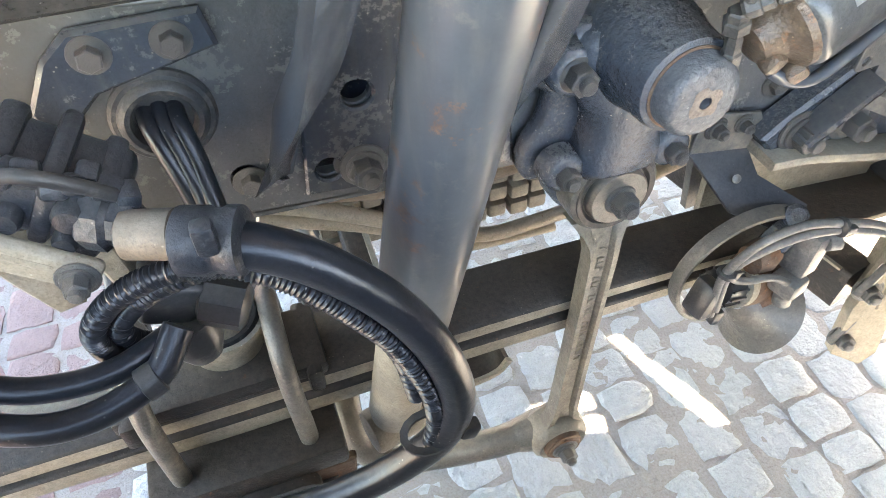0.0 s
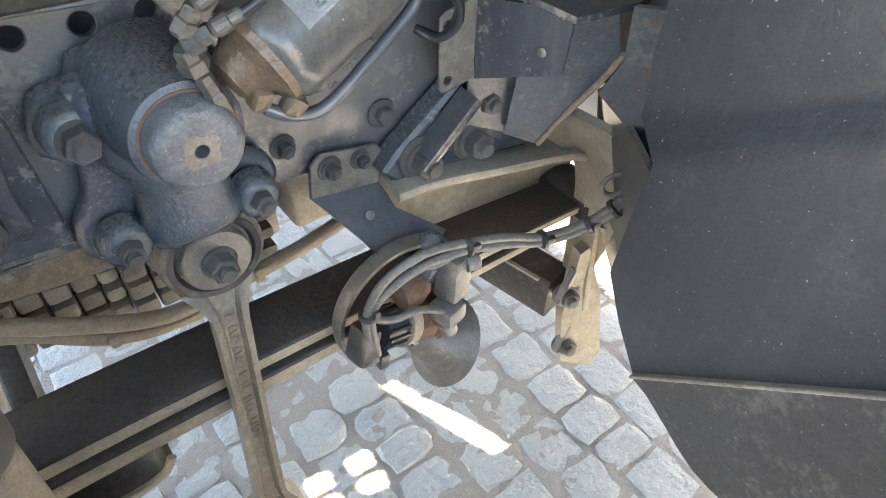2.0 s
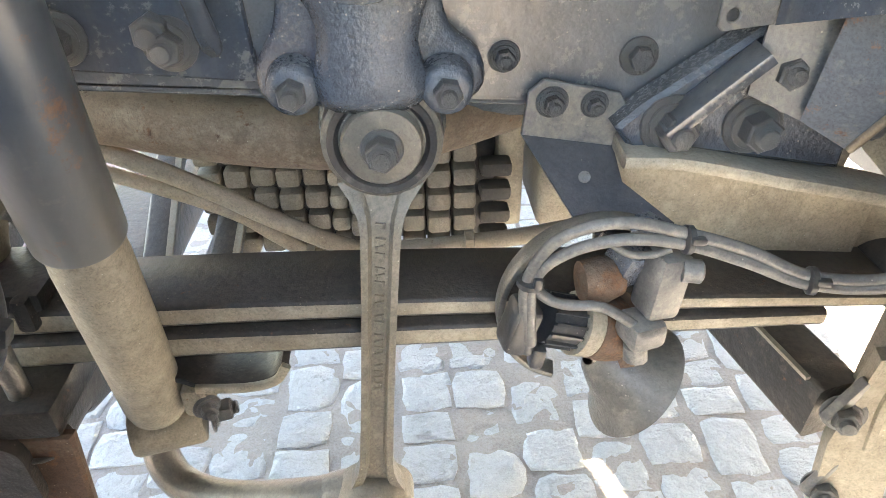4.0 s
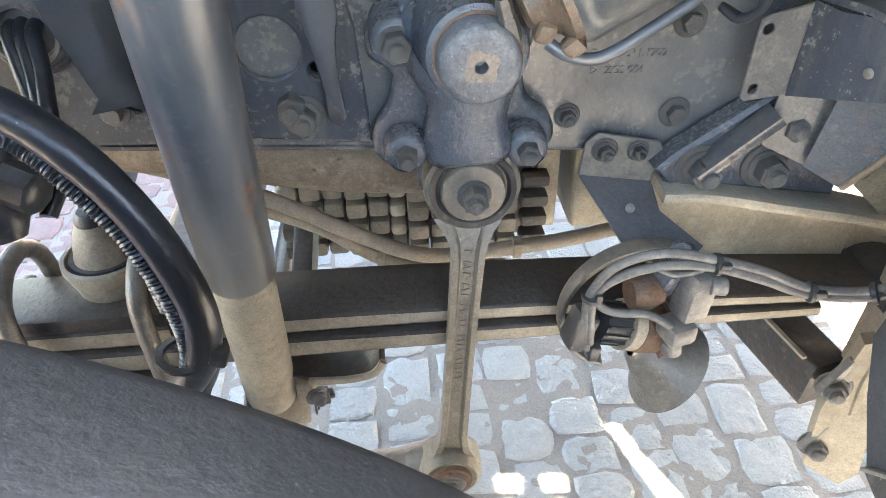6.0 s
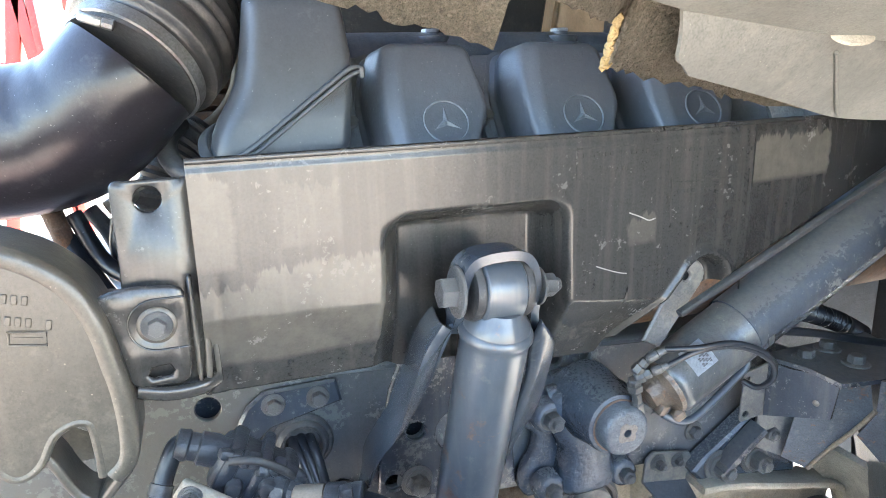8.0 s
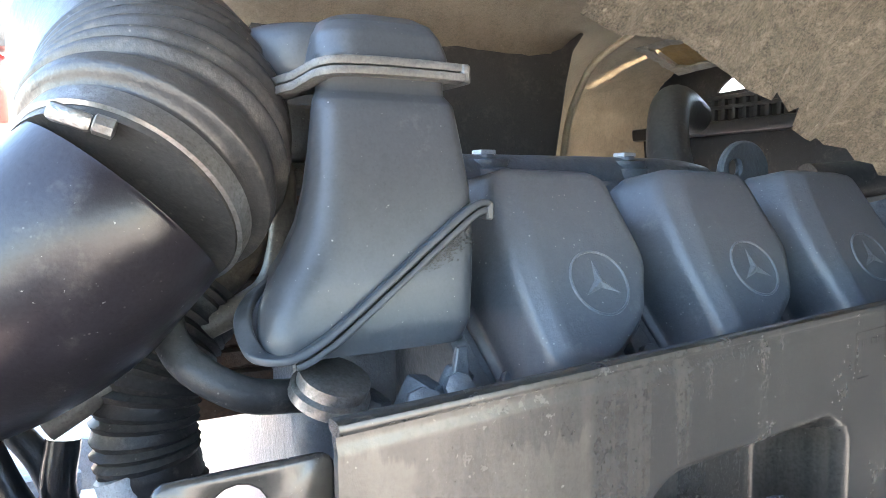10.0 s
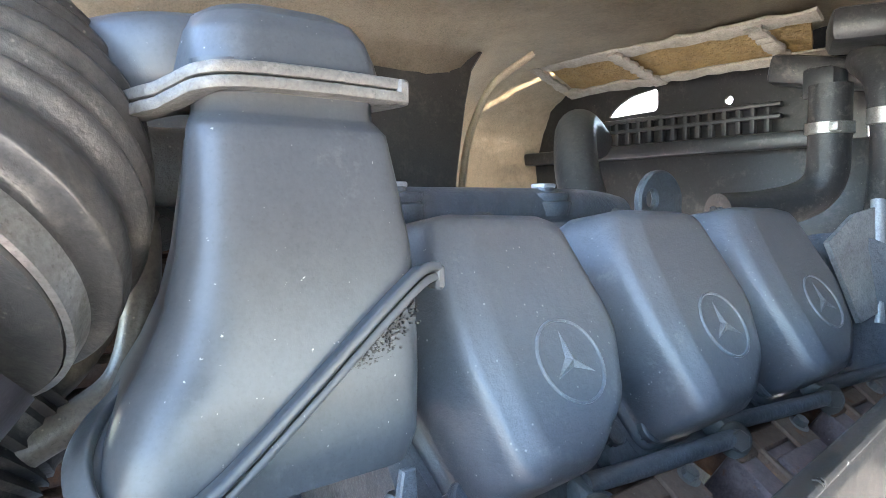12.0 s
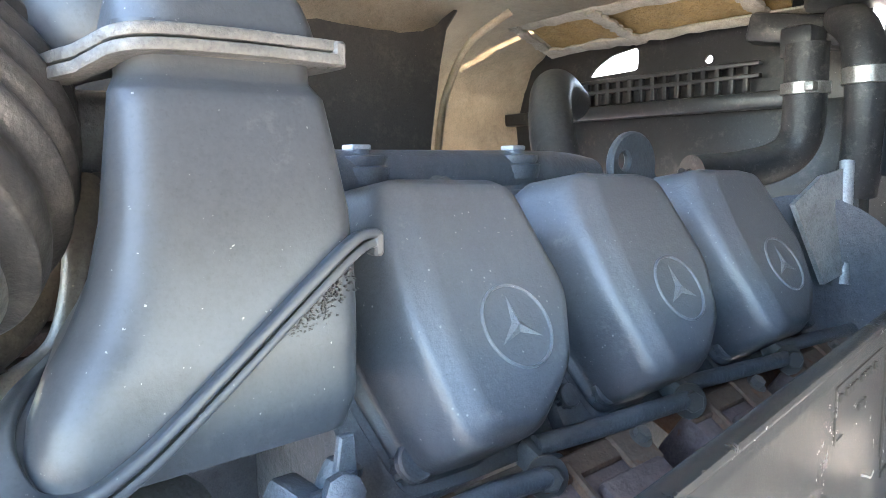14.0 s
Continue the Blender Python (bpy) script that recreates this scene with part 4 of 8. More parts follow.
box(bm, (0.026, 0.045, 0.034), pose(0.196, 0.665, 0.530), 0.006, 2)
part("lug", bm, DUSTY_STEEL, lip)
bolt(lip, (0.205, 0.645, 0.526), axis=(0.6, -1, 0), size=0.014, kind="nut", spin=15)

# ---- hydraulic cylinder and cab tilt tube ----
UNION = mat("dull_fitting", (0.095, 0.095, 0.095), 0.4, 0.4, dust=(0.22, 0.20, 0.17), amount=0.4, rust=0.2, scale=40, bump=0.3)
cyl = thing("hydraulic_cylinder", (0.45, 0.58, 0.93), "grey hydraulic cylinder with white label and rusty end fitting", "hydraulic cylinder")
ca, cb = Vector((0.436, 0.582, 0.985)), Vector((0.548, 0.587, 1.042))
cmx = axis_pose(ca, cb - ca)
cl = (cb - ca).length
bm = bmesh.new()
lathe(bm, [(0.028, -0.006), (0.037, 0.0), (0.0395, 0.004), (0.0400, 0.012), (0.0395, 0.014), (0.0395, cl), (0.0405, cl + 0.002), (0.0405, cl + 0.012), (0.038, cl + 0.016), (0.02, cl + 0.02)], cmx, 40)
part("barrel", bm, mat("cylinder_paint", (0.095, 0.102, 0.108), 0.3, 0.2, dust=DUST, amount=0.15, rust=0.16, scale=16, bump=0.1, streak=0.2), cyl)
bm = bmesh.new()
lathe(bm, [(0.010, -0.030), (0.017, -0.027), (0.022, -0.016), (0.025, -0.012), (0.036, -0.006), (0.037, 0.0)], cmx, 24)
part("end_cap", bm, mat("greasy_rust", (0.10, 0.072, 0.052), 0.34, 0.1, dust=(0.32, 0.23, 0.15), amount=0.34, rust=0.40, scale=30, bump=0.8, spec=0.8), cyl, "rusty greasy end cap")
for k, (dx, dy, dz) in enumerate(((-0.014, -0.010, -0.020), (0.006, -0.014, -0.030))):
    bm = bmesh.new()
    box(bm, (0.014, 0.014, 0.016), pose(ca.x + dx, 0.575 + dy, ca.z + dz, 20, 30 * k + 15, 10), 0.004)
    part("fitting", bm, MATS["greasy_rust"], cyl)
bm = bmesh.new()
lab = []
for i in range(9):
    a = radians(112 + i * 6)
    for h in (0.024, 0.056):
        lab.append(bm.verts.new(cmx @ Vector((0.0402 * math.cos(a), 0.0402 * math.sin(a), h))))
for i in range(8):
    bm.faces.new((lab[2 * i], lab[2 * i + 1], lab[2 * i + 3], lab[2 * i + 2]))
bmesh.ops.solidify(bm, geom=list(bm.faces), thickness=0.0004)
label_ob = part("label", bm, WHITE, cyl, "white paper label with a printed patch")
bm = bmesh.new()
for i in range(6):
    for j in range(4):
        if (i * 7 + j * 5) % 3 == 0:
            continue
        a = radians(136 + i * 3.2)
        c = cmx @ Vector((0.0407 * math.cos(a), 0.0407 * math.sin(a), 0.038 + j * 0.0035))
        box(bm, (0.0018, 0.0006, 0.003), Matrix.Translation(c) @ axis_pose((0, 0, 0), cb - ca).to_3x3().to_4x4() @ Matrix.Rotation(a + math.pi / 2, 4, "Z"), 0)
part("print", bm, MARK, label_ob)
bm = bmesh.new()
tube(bm, [(0.425, 0.566, 0.956), (0.437, 0.561, 0.949), (0.455, 0.560, 0.945), (0.470, 0.560, 0.949), (0.492, 0.562, 0.961), (0.527, 0.566, 0.982), (0.545, 0.568, 0.996), (0.549, 0.572, 1.012)], 0.0045, 12, 5)
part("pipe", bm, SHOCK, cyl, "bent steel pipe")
for p, q, r in (((0.405, 0.585, 0.950), (0.394, 0.577, 0.985), 0.0075), ((0.392, 0.576, 0.988), (0.387, 0.573, 1.006), 0.0095), ((0.388, 0.572, 1.006), (0.402, 0.562, 1.016), 0.0075), ((0.402, 0.562, 1.016), (0.420, 0.556, 1.024), 0.0058), ((0.386, 0.571, 1.014), (0.397, 0.566, 1.030), 0.0075), ((0.397, 0.566, 1.030), (0.418, 0.560, 1.042), 0.0058)):
    d = Vector(q) - Vector(p)
    bm = bmesh.new()
    lathe(bm, [(r * 0.75, 0.0), (r, d.length * 0.12), (r, d.length * 0.55), (r * 0.8, d.length * 0.6), (r * 0.8, d.length * 0.92), (r * 0.65, d.length)], axis_pose(p, d), 6 if r > 0.007 else 14)
    part("hose_union", bm, UNION, cyl, sharp=25)
for a, b in (((0.418, 0.556, 1.023), 0.0), ((0.416, 0.560, 1.042), 0.004)):
    bm = bmesh.new()
    tube(bm, [a, (0.45, 0.545, 1.040 + b), (0.49, 0.538, 1.042 + b), (0.53, 0.534, 1.028 + b), (0.555, 0.536, 1.005 + b), (0.562, 0.545, 0.982 + b), (0.556 + b, 0.56, 0.968), (0.548, 0.575, 0.972)], 0.0035, 12, 5)
    part("hose", bm, HOSE, cyl, "thin black hydraulic hose")

tilt = thing("cab_tilt_cylinder", (0.8, 0.56, 1.1), "long blue-grey steel cab tilt cylinder", "cylinder")
bm = bmesh.new()
ta, tb = Vector((0.535, 0.587, 1.036)), Vector((1.0, 0.604, 1.273))
lathe(bm, [(0.03, 0.0), (0.041, 0.005), (0.041, (tb - ta).length), (0.03, (tb - ta).length + 0.005)], axis_pose(ta, tb - ta), 40)
part("tube", bm, PAINT, tilt)
bm = bmesh.new()
sweep(bm, [Vector((0.43, 0.556, 1.084)), Vector((0.72, 0.552, 1.221)), Vector((0.98, 0.553, 1.345))], rect(0.010, 0.007, 0.002, 2), up=(0, 0, 1))
part("guide_strip", bm, PLASTIC, tilt)

tab = thing("lifting_tab", (0.42, 0.54, 1.03), "steel tab with slotted rounded end", "bracket")
bm = bmesh.new()
ol = [(0.461 + 0.019 * math.cos(radians(a)), 1.118 + 0.019 * math.sin(radians(a))) for a in range(-40, 160, 20)] + [(0.408, 1.062), (0.400, 1.048), (0.424, 1.036)]
plate(bm, ol, 0.006, side(0.5835), holes=[(0.455, 1.118, 0.0055)], bevel=0.002)
part("tab_plate", bm, PAINT_DUSTY, tab)

# ---- brake valve and hoses on the rail ----
valve = thing("air_valve", (-0.06, 0.60, 0.89), "dusty black air valve with linkage bolted to the chassis rail", "air valve")
vm = pose(-0.036, 0.606, 0.970, 0, 31, -12)
VALVE_M = mat("valve_plastic", (0.022, 0.027, 0.036), 0.36, dust=(0.17, 0.17, 0.17), amount=0.30, scale=20, bump=0.35, fine=120)
bm = bmesh.new()
box(bm, (0.082, 0.054, 0.044), vm, 0.010, 3)
part("housing", bm, VALVE_M, valve, sharp=50)
for dx, dz, sx, sz in ((-0.026, 0.0, 0.016, 0.052), (0.002, 0.004, 0.012, 0.056), (0.027, -0.002, 0.014, 0.050)):
    bm = bmesh.new()
    box(bm, (sx, 0.060, sz), vm @ pose(dx, 0, dz), 0.005, 2)
    part("clamp_band", bm, VALVE_M, valve)
for dx, dz, r in ((-0.014, -0.006, 0.0085), (0.015, 0.007, 0.0095), (0.016, -0.012, 0.007)):
    bm = bmesh.new()
    lathe(bm, [(r, 0.0), (r, 0.008), (r * 0.8, 0.011), (r * 0.35, 0.0115)], vm @ axis_pose((dx, -0.026, dz), OUT), 16)
    part("plug", bm, VALVE_M, valve)
bm = bmesh.new()
lathe(bm, [(0.011, 0.0), (0.0145, 0.002), (0.0155, 0.012), (0.0135, 0.014), (0.0135, 0.022), (0.0165, 0.024), (0.0165, 0.040), (0.014, 0.046), (0.014, 0.058)], axis_pose((-0.106, 0.612, 1.013), (1, -0.12, -0.38)), 24)
part("inlet", bm, VALVE_M, valve, "dark stepped inlet fitting")
bm = bmesh.new()
lathe(bm, [(0.015, 0.0), (0.018, 0.003), (0.018, 0.015), (0.0145, 0.018), (0.0145, 0.026), (0.012, 0.030)], axis_pose((-0.022, 0.580, 0.960), (1, -0.5, -0.12)), 8)
part("outlet", bm, VALVE_M, valve)
wl = random.Random(12)
for k in range(9):
    bm = bmesh.new()
    u = k / 8
    c = Vector((-0.060, 0.580, 1.006)).lerp(Vector((0.004, 0.578, 0.972)), u)
    c += Vector((0, wl.uniform(-0.004, 0.006), wl.uniform(-0.006, 0.006)))
    box(bm, (wl.uniform(0.010, 0.018), wl.uniform(0.012, 0.02), wl.uniform(0.010, 0.016)), pose(c.x, c.y, c.z, wl.uniform(-25, 25), 31 + wl.uniform(-15, 15), wl.uniform(-20, 20)), 0.0035, 2)
    part("port", bm, VALVE_M, valve)
bm = bmesh.new()
tube(bm, [(-0.058, 0.574, 1.004), (-0.035, 0.566, 1.004), (-0.012, 0.568, 0.988), (0.004, 0.576, 0.968)], 0.0042, 10, 5)
part("lead", bm, RUBBER, valve)
lm = pose(-0.0655, 0.571, 0.9565, 0, 35, -10)
bm = bmesh.new()
box(bm, (0.100, 0.010, 0.024), lm, 0.0045, 3)
box(bm, (0.052, 0.0115, 0.006), lm @ pose(0, 0, 0.002), 0.002, 2)
lever = part("lever", bm, DUSTY_STEEL, valve, "grey-beige dusty lever plate")
bolt(lever, (-0.096, 0.571, 0.978), axis=(-0.1, -1, 0), size=0.012)
bolt(lever, (-0.035, 0.560, 0.935), axis=(-0.1, -1, 0), size=0.013)
bm = bmesh.new()
plate(bm, [(-0.055, 0.0), (0.02, -0.005), (0.028, -0.06), (0.012, -0.066), (0.004, -0.03), (-0.008, -0.026), (-0.012, -0.062), (-0.03, -0.066), (-0.045, -0.03)], 0.02, side(0.63, -0.045, 0.925), bevel=0.003)
part("foot", bm, DUSTY_STEEL, valve)
bm = bmesh.new()
box(bm, (0.042, 0.036, 0.042), pose(-0.002, 0.60, 0.868, 10, 20, 0), 0.007, 3)
part("lower_block", bm, PLASTIC, valve)
bm = bmesh.new()
lathe(bm, [(0.012, 0), (0.018, 0.003), (0.018, 0.03), (0.012, 0.034)], axis_pose((0.015, 0.59, 0.862), (1, -0.4, -0.3)), 8)
part("lower_union", bm, PLASTIC, valve)
bm = bmesh.new()
lathe(bm, [(0.012, 0), (0.02, 0.003), (0.02, 0.02), (0.012, 0.034)], axis_pose((0.0, 0.59, 0.845), (0.2, -0.3, -1)), 14)
part("lower_neck", bm, PLASTIC, valve)

hose = thing("air_hose", (0.1, 0.51, 0.65), "thick black rubber air hose with clamp and brass end", "hose")
bm = bmesh.new()
tube(bm, [(0.045, 0.537, 0.955), (0.065, 0.530, 0.951), (0.094, 0.521, 0.934), (0.127, 0.510, 0.900), (0.152, 0.500, 0.855), (0.165, 0.495, 0.800), (0.158, 0.496, 0.755), (0.135, 0.502, 0.715), (0.09, 0.512, 0.675), (0.03, 0.525, 0.645), (-0.06, 0.545, 0.625)], 0.0135, 18, 6)
part("outer_hose", bm, HOSE, hose)
bm = bmesh.new()
d = Vector((0.030, -0.012, 0.001))
lathe(bm, [(0.016, 0.0), (0.0195, 0.002), (0.0195, 0.018), (0.018, 0.020), (0.018, 0.026), (0.0195, 0.028), (0.0195, 0.036), (0.016, 0.038)], axis_pose((0.024, 0.546, 0.956), d), 22)
box(bm, (0.012, 0.012, 0.02), pose(0.04, 0.524, 0.974), 0.003)
part("clamp", bm, VALVE_M, hose, "dark dusty band clamp")
bm = bmesh.new()
lathe(bm, [(0.011, 0.0), (0.014, 0.002), (0.0145, 0.03), (0.012, 0.032)], axis_pose((-0.004, 0.561, 0.957), d), 18)
part("end_fitting", bm, mat("tan_sleeve", (0.20, 0.155, 0.115), 0.5, dust=DUST, amount=0.4, scale=30), hose, "tan metal end fitting")
bm = bmesh.new()
for p in ((0.152, 0.500, 0.752),):
    sweep(bm, [Vector(p) + Vector((0.02 * math.cos(a) - 0.008, 0.012 * math.sin(a) - 0.002, 0.018 * math.sin(a) * 0.4)) for a in [k * math.pi / 8 for k in range(17)]], rect(0.006, 0.003), cap=False, up=(0, 0, 1))
box(bm, (0.014, 0.012, 0.016), pose(0.172, 0.488, 0.757, 0, 20, 0), 0.003)
part("tie", bm, PLASTIC, hose, "black cable tie")


def corrugated(b, pts, r, pitch=0.0045, depth=0.0016, seg=14):
    path_ = spline(pts, 10)
    out = [path_[0]]
    for a, c in zip(path_, path_[1:]):
        n = max(1, int((c - a).length / (pitch / 4)))
        out += [a.lerp(c, (k + 1) / n) for k in range(n)]
    dist, sc, prev_ = 0.0, [], out[0]
    for p in out:
        dist += (p - prev_).length
        prev_ = p
        sc.append((r + depth * (0.5 + 0.5 * math.cos(2 * math.pi * dist / pitch)) - depth) / r)
    sweep(b, out, circle(r, seg), scales=sc)


conduit = thing("cable_conduit", (0.0, 0.53, 0.80), "corrugated black plastic cable conduit looped below the valve", "conduit")
bm = bmesh.new()
corrugated(bm, [(-0.018, 0.575, 0.838), (-0.042, 0.57, 0.850), (-0.047, 0.565, 0.880), (-0.028, 0.556, 0.912), (0.003, 0.549, 0.932), (0.037, 0.543, 0.935), (0.060, 0.534, 0.929), (0.081, 0.526, 0.916), (0.102, 0.517, 0.895), (0.125, 0.509, 0.864), (0.138, 0.503, 0.835), (0.148, 0.498, 0.798), (0.148, 0.496, 0.754), (0.130, 0.500, 0.705), (0.09, 0.51, 0.668), (0.03, 0.525, 0.63)], 0.0080, 0.0034, 0.0014)
part("conduit_tube", bm, HOSE, conduit)
bm = bmesh.new()
corrugated(bm, [(-0.006, 0.585, 0.832), (-0.028, 0.580, 0.846), (-0.034, 0.572, 0.872), (-0.018, 0.562, 0.900), (0.008, 0.556, 0.918), (0.038, 0.552, 0.924), (0.066, 0.545, 0.916), (0.090, 0.534, 0.900), (0.116, 0.522, 0.870), (0.133, 0.513, 0.836), (0.140, 0.508, 0.79)], 0.0080, 0.0034, 0.0014)
part("conduit_tube", bm, HOSE, conduit)
loop = thing("brake_hose", (-0.08, 0.53, 0.86), "black rubber brake hose hanging in a loop", "hose")
bm = bmesh.new()
tube(bm, [(-0.098, 0.613, 1.012), (-0.108, 0.610, 1.006), (-0.122, 0.600, 0.976), (-0.136, 0.580, 0.935), (-0.138, 0.556, 0.897), (-0.120, 0.535, 0.872), (-0.085, 0.522, 0.862), (-0.05, 0.522, 0.860), (-0.015, 0.532, 0.868), (0.004, 0.55, 0.885)], 0.0095, 14, 6)
part("hose_tube", bm, HOSE, loop)
bm = bmesh.new()
tube(bm, [(-0.137, 0.575, 0.922), (-0.130, 0.560, 0.895), (-0.11, 0.552, 0.877), (-0.08, 0.545, 0.868), (-0.04, 0.545, 0.866), (0.0, 0.56, 0.87)], 0.0085, 14, 6)
part("hose_tube", bm, HOSE, loop)
for p, a in (((-0.1225, 0.599, 0.974), (-0.35, -0.4, -0.8)), ((-0.1365, 0.577, 0.929), (-0.1, -0.5, -0.8)), ((-0.02, 0.53, 0.866), (1, 0.3, 0.2))):
    bm = bmesh.new()
    lathe(bm, [(0.009, -0.006), (0.0112, -0.005), (0.0112, 0.006), (0.009, 0.007)], axis_pose(p, a), 16)
    part("sleeve", bm, PLASTIC, loop)
cab_ = thing("grommet_cable", (0.02, 0.66, 0.90), "black cables running out of the rail grommet", "cable")
for k in range(3):
    bm = bmesh.new()
    tube(bm, [(0.012 + 0.009 * k, 0.705, 0.944 + 0.003 * (k == 1)), (0.014 + 0.009 * k, 0.682, 0.940), (0.021 + 0.008 * k, 0.665, 0.918), (0.029 + 0.006 * k, 0.648 - 0.004 * k, 0.885), (0.033 + 0.005 * k, 0.63, 0.850), (0.030, 0.60, 0.82)], 0.0072, 12, 5)
    part("cable", bm, HOSE, cab_)

# ---- front bracket group ----
mount = thing("bumper_bracket", (0.65, 0.63, 0.85), "folded blue-grey steel bracket box with rust along its edges", "bracket")


def quadplate(b, pts, thick=0.005, bevel=0.0012):
    """A flat sheet through 3D corner points, thickened to its back."""
    p = [Vector(q) for q in pts]
    n = Vector((0, 0, 0))
    for i in range(len(p)):
        n += p[i].cross(p[(i + 1) % len(p)])
    n.normalize()
    fr = [b.verts.new(q) for q in p]
    bk = [b.verts.new(q - n * thick) for q in p]
    b.faces.new(fr)
    b.faces.new(bk[::-1])
    for i in range(len(p)):
        j = (i + 1) % len(p)
        b.faces.new((fr[i], bk[i], bk[j], fr[j]))


bm = bmesh.new()
plate(bm, [(0.620, 0.866), (0.624, 0.862), (0.660, 0.866), (0.664, 0.946), (0.628, 0.938), (0.622, 0.934)], 0.004, side(0.650), holes=[(0.630, 0.926, 0.0048), (0.630, 0.873, 0.0048)], bevel=0.001)
part("flange_plate", bm, PAINT_DUSTY, mount, "dusty flange with two holes")
bm = bmesh.new()
quadplate(bm, [(0.660, 0.645, 0.866), (0.686, 0.560, 0.897), (0.690, 0.556, 0.947), (0.672, 0.59, 0.958), (0.662, 0.645, 0.955)])
part("cheek", bm, PAINT, mount)
bm = bmesh.new()
lathe(bm, [(0.003, 0.0), (0.0045, 0.001), (0.003, 0.002)], axis_pose((0.6565, 0.5645, 0.9145), (-0.9, -0.4, 0)), 14)
bmesh.ops.transform(bm, matrix=Matrix.Translation((0.021, 0.012, 0)), verts=bm.verts)
part("cheek_eyelet", bm, FORGED, mount)
bm = bmesh.new()
quadplate(bm, [(0.655, 0.655, 0.957), (0.672, 0.590, 0.960), (0.690, 0.553, 0.950), (0.75, 0.540, 0.952), (0.83, 0.555, 0.958), (0.86, 0.66, 0.955)], 0.006)
part("top_plate", bm, PAINT, mount)
for x, y in ((0.700, 0.620), (0.752, 0.632), (0.745, 0.580)):
    bolt(mount, (x, y, 0.957), axis=(0, 0, 1), size=0.019, kind="head", name="top_bolt")
bm = bmesh.new()
quadplate(bm, [(0.690, 0.602, 0.945), (0.690, 0.632, 0.80), (0.724, 0.620, 0.781), (0.738, 0.585, 0.835), (0.742, 0.545, 0.905), (0.735, 0.548, 0.945)], 0.005)
part("gusset", bm, mat("rusty_paint", (0.085, 0.098, 0.115), 0.5, rust=0.36, dust=DUST, amount=0.25, scale=11, bump=0.3), mount, "rust-spotted gusset")
bm = bmesh.new()
tube(bm, [(0.724, 0.616, 0.783), (0.732, 0.592, 0.825), (0.737, 0.562, 0.87), (0.741, 0.540, 0.908)], 0.0032, 10, 4)
part("weld_edge", bm, mat("rusty_weld", (0.26, 0.20, 0.14), 0.5, rust=0.35, dust=DUST, amount=0.4, scale=30, bump=0.6), mount, "rusty weld bead")
bm = bmesh.new()
quadplate(bm, [(0.84, 0.62, 0.955), (0.715, 0.440, 0.955), (0.700, 0.440, 0.83), (0.78, 0.53, 0.785), (0.85, 0.64, 0.80)], 0.005)
part("closing_plate", bm, MATS["rusty_paint"], mount, "blue-grey plate with rust blotches")
bm = bmesh.new()
quadplate(bm, [(0.742, 0.54, 0.95), (0.742, 0.540, 0.90), (0.739, 0.560, 0.862), (0.78, 0.52, 0.80), (0.80, 0.44, 0.79), (0.80, 0.42, 0.96)], 0.006)
part("side_web", bm, mat("rusty_paint", (0.085, 0.098, 0.115), 0.5, rust=0.3, dust=DUST, amount=0.25, scale=11, bump=0.3), mount, "blue-grey web with rust blotches")
bm = bmesh.new()
for p, r in (((0.7135, 0.590, 0.907), 0.010), ((0.704, 0.607, 0.865), 0.014)):
    lathe(bm, [(r, 0.0), (r * 0.9, 0.002), (r * 0.4, 0.0025)], axis_pose(p, (-0.75, -0.65, -0.1)), 16)
part("rust_patch", bm, RUST, mount, "round rusty patch")

upper_con = thing("bumper_conduit", (0.8, 0.66, 0.96), "dark blue-grey corrugated conduit lying on the bumper bracket", "conduit")
bm = bmesh.new()
corrugated(bm, [(0.62, 0.665, 1.035), (0.70, 0.67, 1.018), (0.745, 0.675, 1.002), (0.79, 0.68, 0.985), (0.83, 0.68, 0.968), (0.88, 0.68, 0.94)], 0.016, 0.006, 0.003, 16)
part("conduit_tube", bm, HOSE, upper_con)
bm = bmesh.new()
tube(bm, [(0.56, 0.64, 1.0), (0.62, 0.63, 1.005), (0.70, 0.62, 0.995), (0.78, 0.61, 0.975), (0.84, 0.60, 0.962)], 0.006, 12, 5)
part("cable", bm, HOSE, upper_con)
hanger = thing("spring_hanger", (0.75, 0.66, 0.72), "cast dusty steel spring hanger arm with large nuts", "bracket")
bm = bmesh.new()
plate(bm, [(0.566, 0.782), (0.585, 0.800), (0.654, 0.848), (0.672, 0.862), (0.735, 0.80), (0.76, 0.775), (0.76, 0.738), (0.62, 0.762), (0.58, 0.764)], 0.03, side(0.698), bevel=0.004)
part("boss_plate", bm, CAST, hanger)
bm = bmesh.new()
sweep(bm, [(0.600, 0.655, 0.786), (0.63, 0.653, 0.815), (0.662, 0.650, 0.846)], rect(0.011, 0.030, 0.003, 2), up=(0, 1, 0))
part("rib", bm, PAINT, hanger)
bm = bmesh.new()
sweep(bm, spline([(0.572, 0.672, 0.762), (0.62, 0.67, 0.759), (0.70, 0.668, 0.741), (0.79, 0.664, 0.722), (0.832, 0.66, 0.708), (0.857, 0.655, 0.682), (0.866, 0.650, 0.635), (0.862, 0.646, 0.57), (0.856, 0.641, 0.50), (0.858, 0.638, 0.44)], 5), rect(0.012, 0.05, 0.004, 2), up=(0, 1, 0.0))
part("curved_lip", bm, DUSTY_STEEL, hanger)
bm = bmesh.new()
quadplate(bm, [(0.745, 0.640, 0.79), (0.765, 0.628, 0.815), (0.79, 0.57, 0.80), (0.785, 0.52, 0.785), (0.80, 0.515, 0.75), (0.875, 0.60, 0.60), (0.878, 0.63, 0.50), (0.868, 0.648, 0.60), (0.862, 0.658, 0.685), (0.835, 0.662, 0.712)], 0.01)
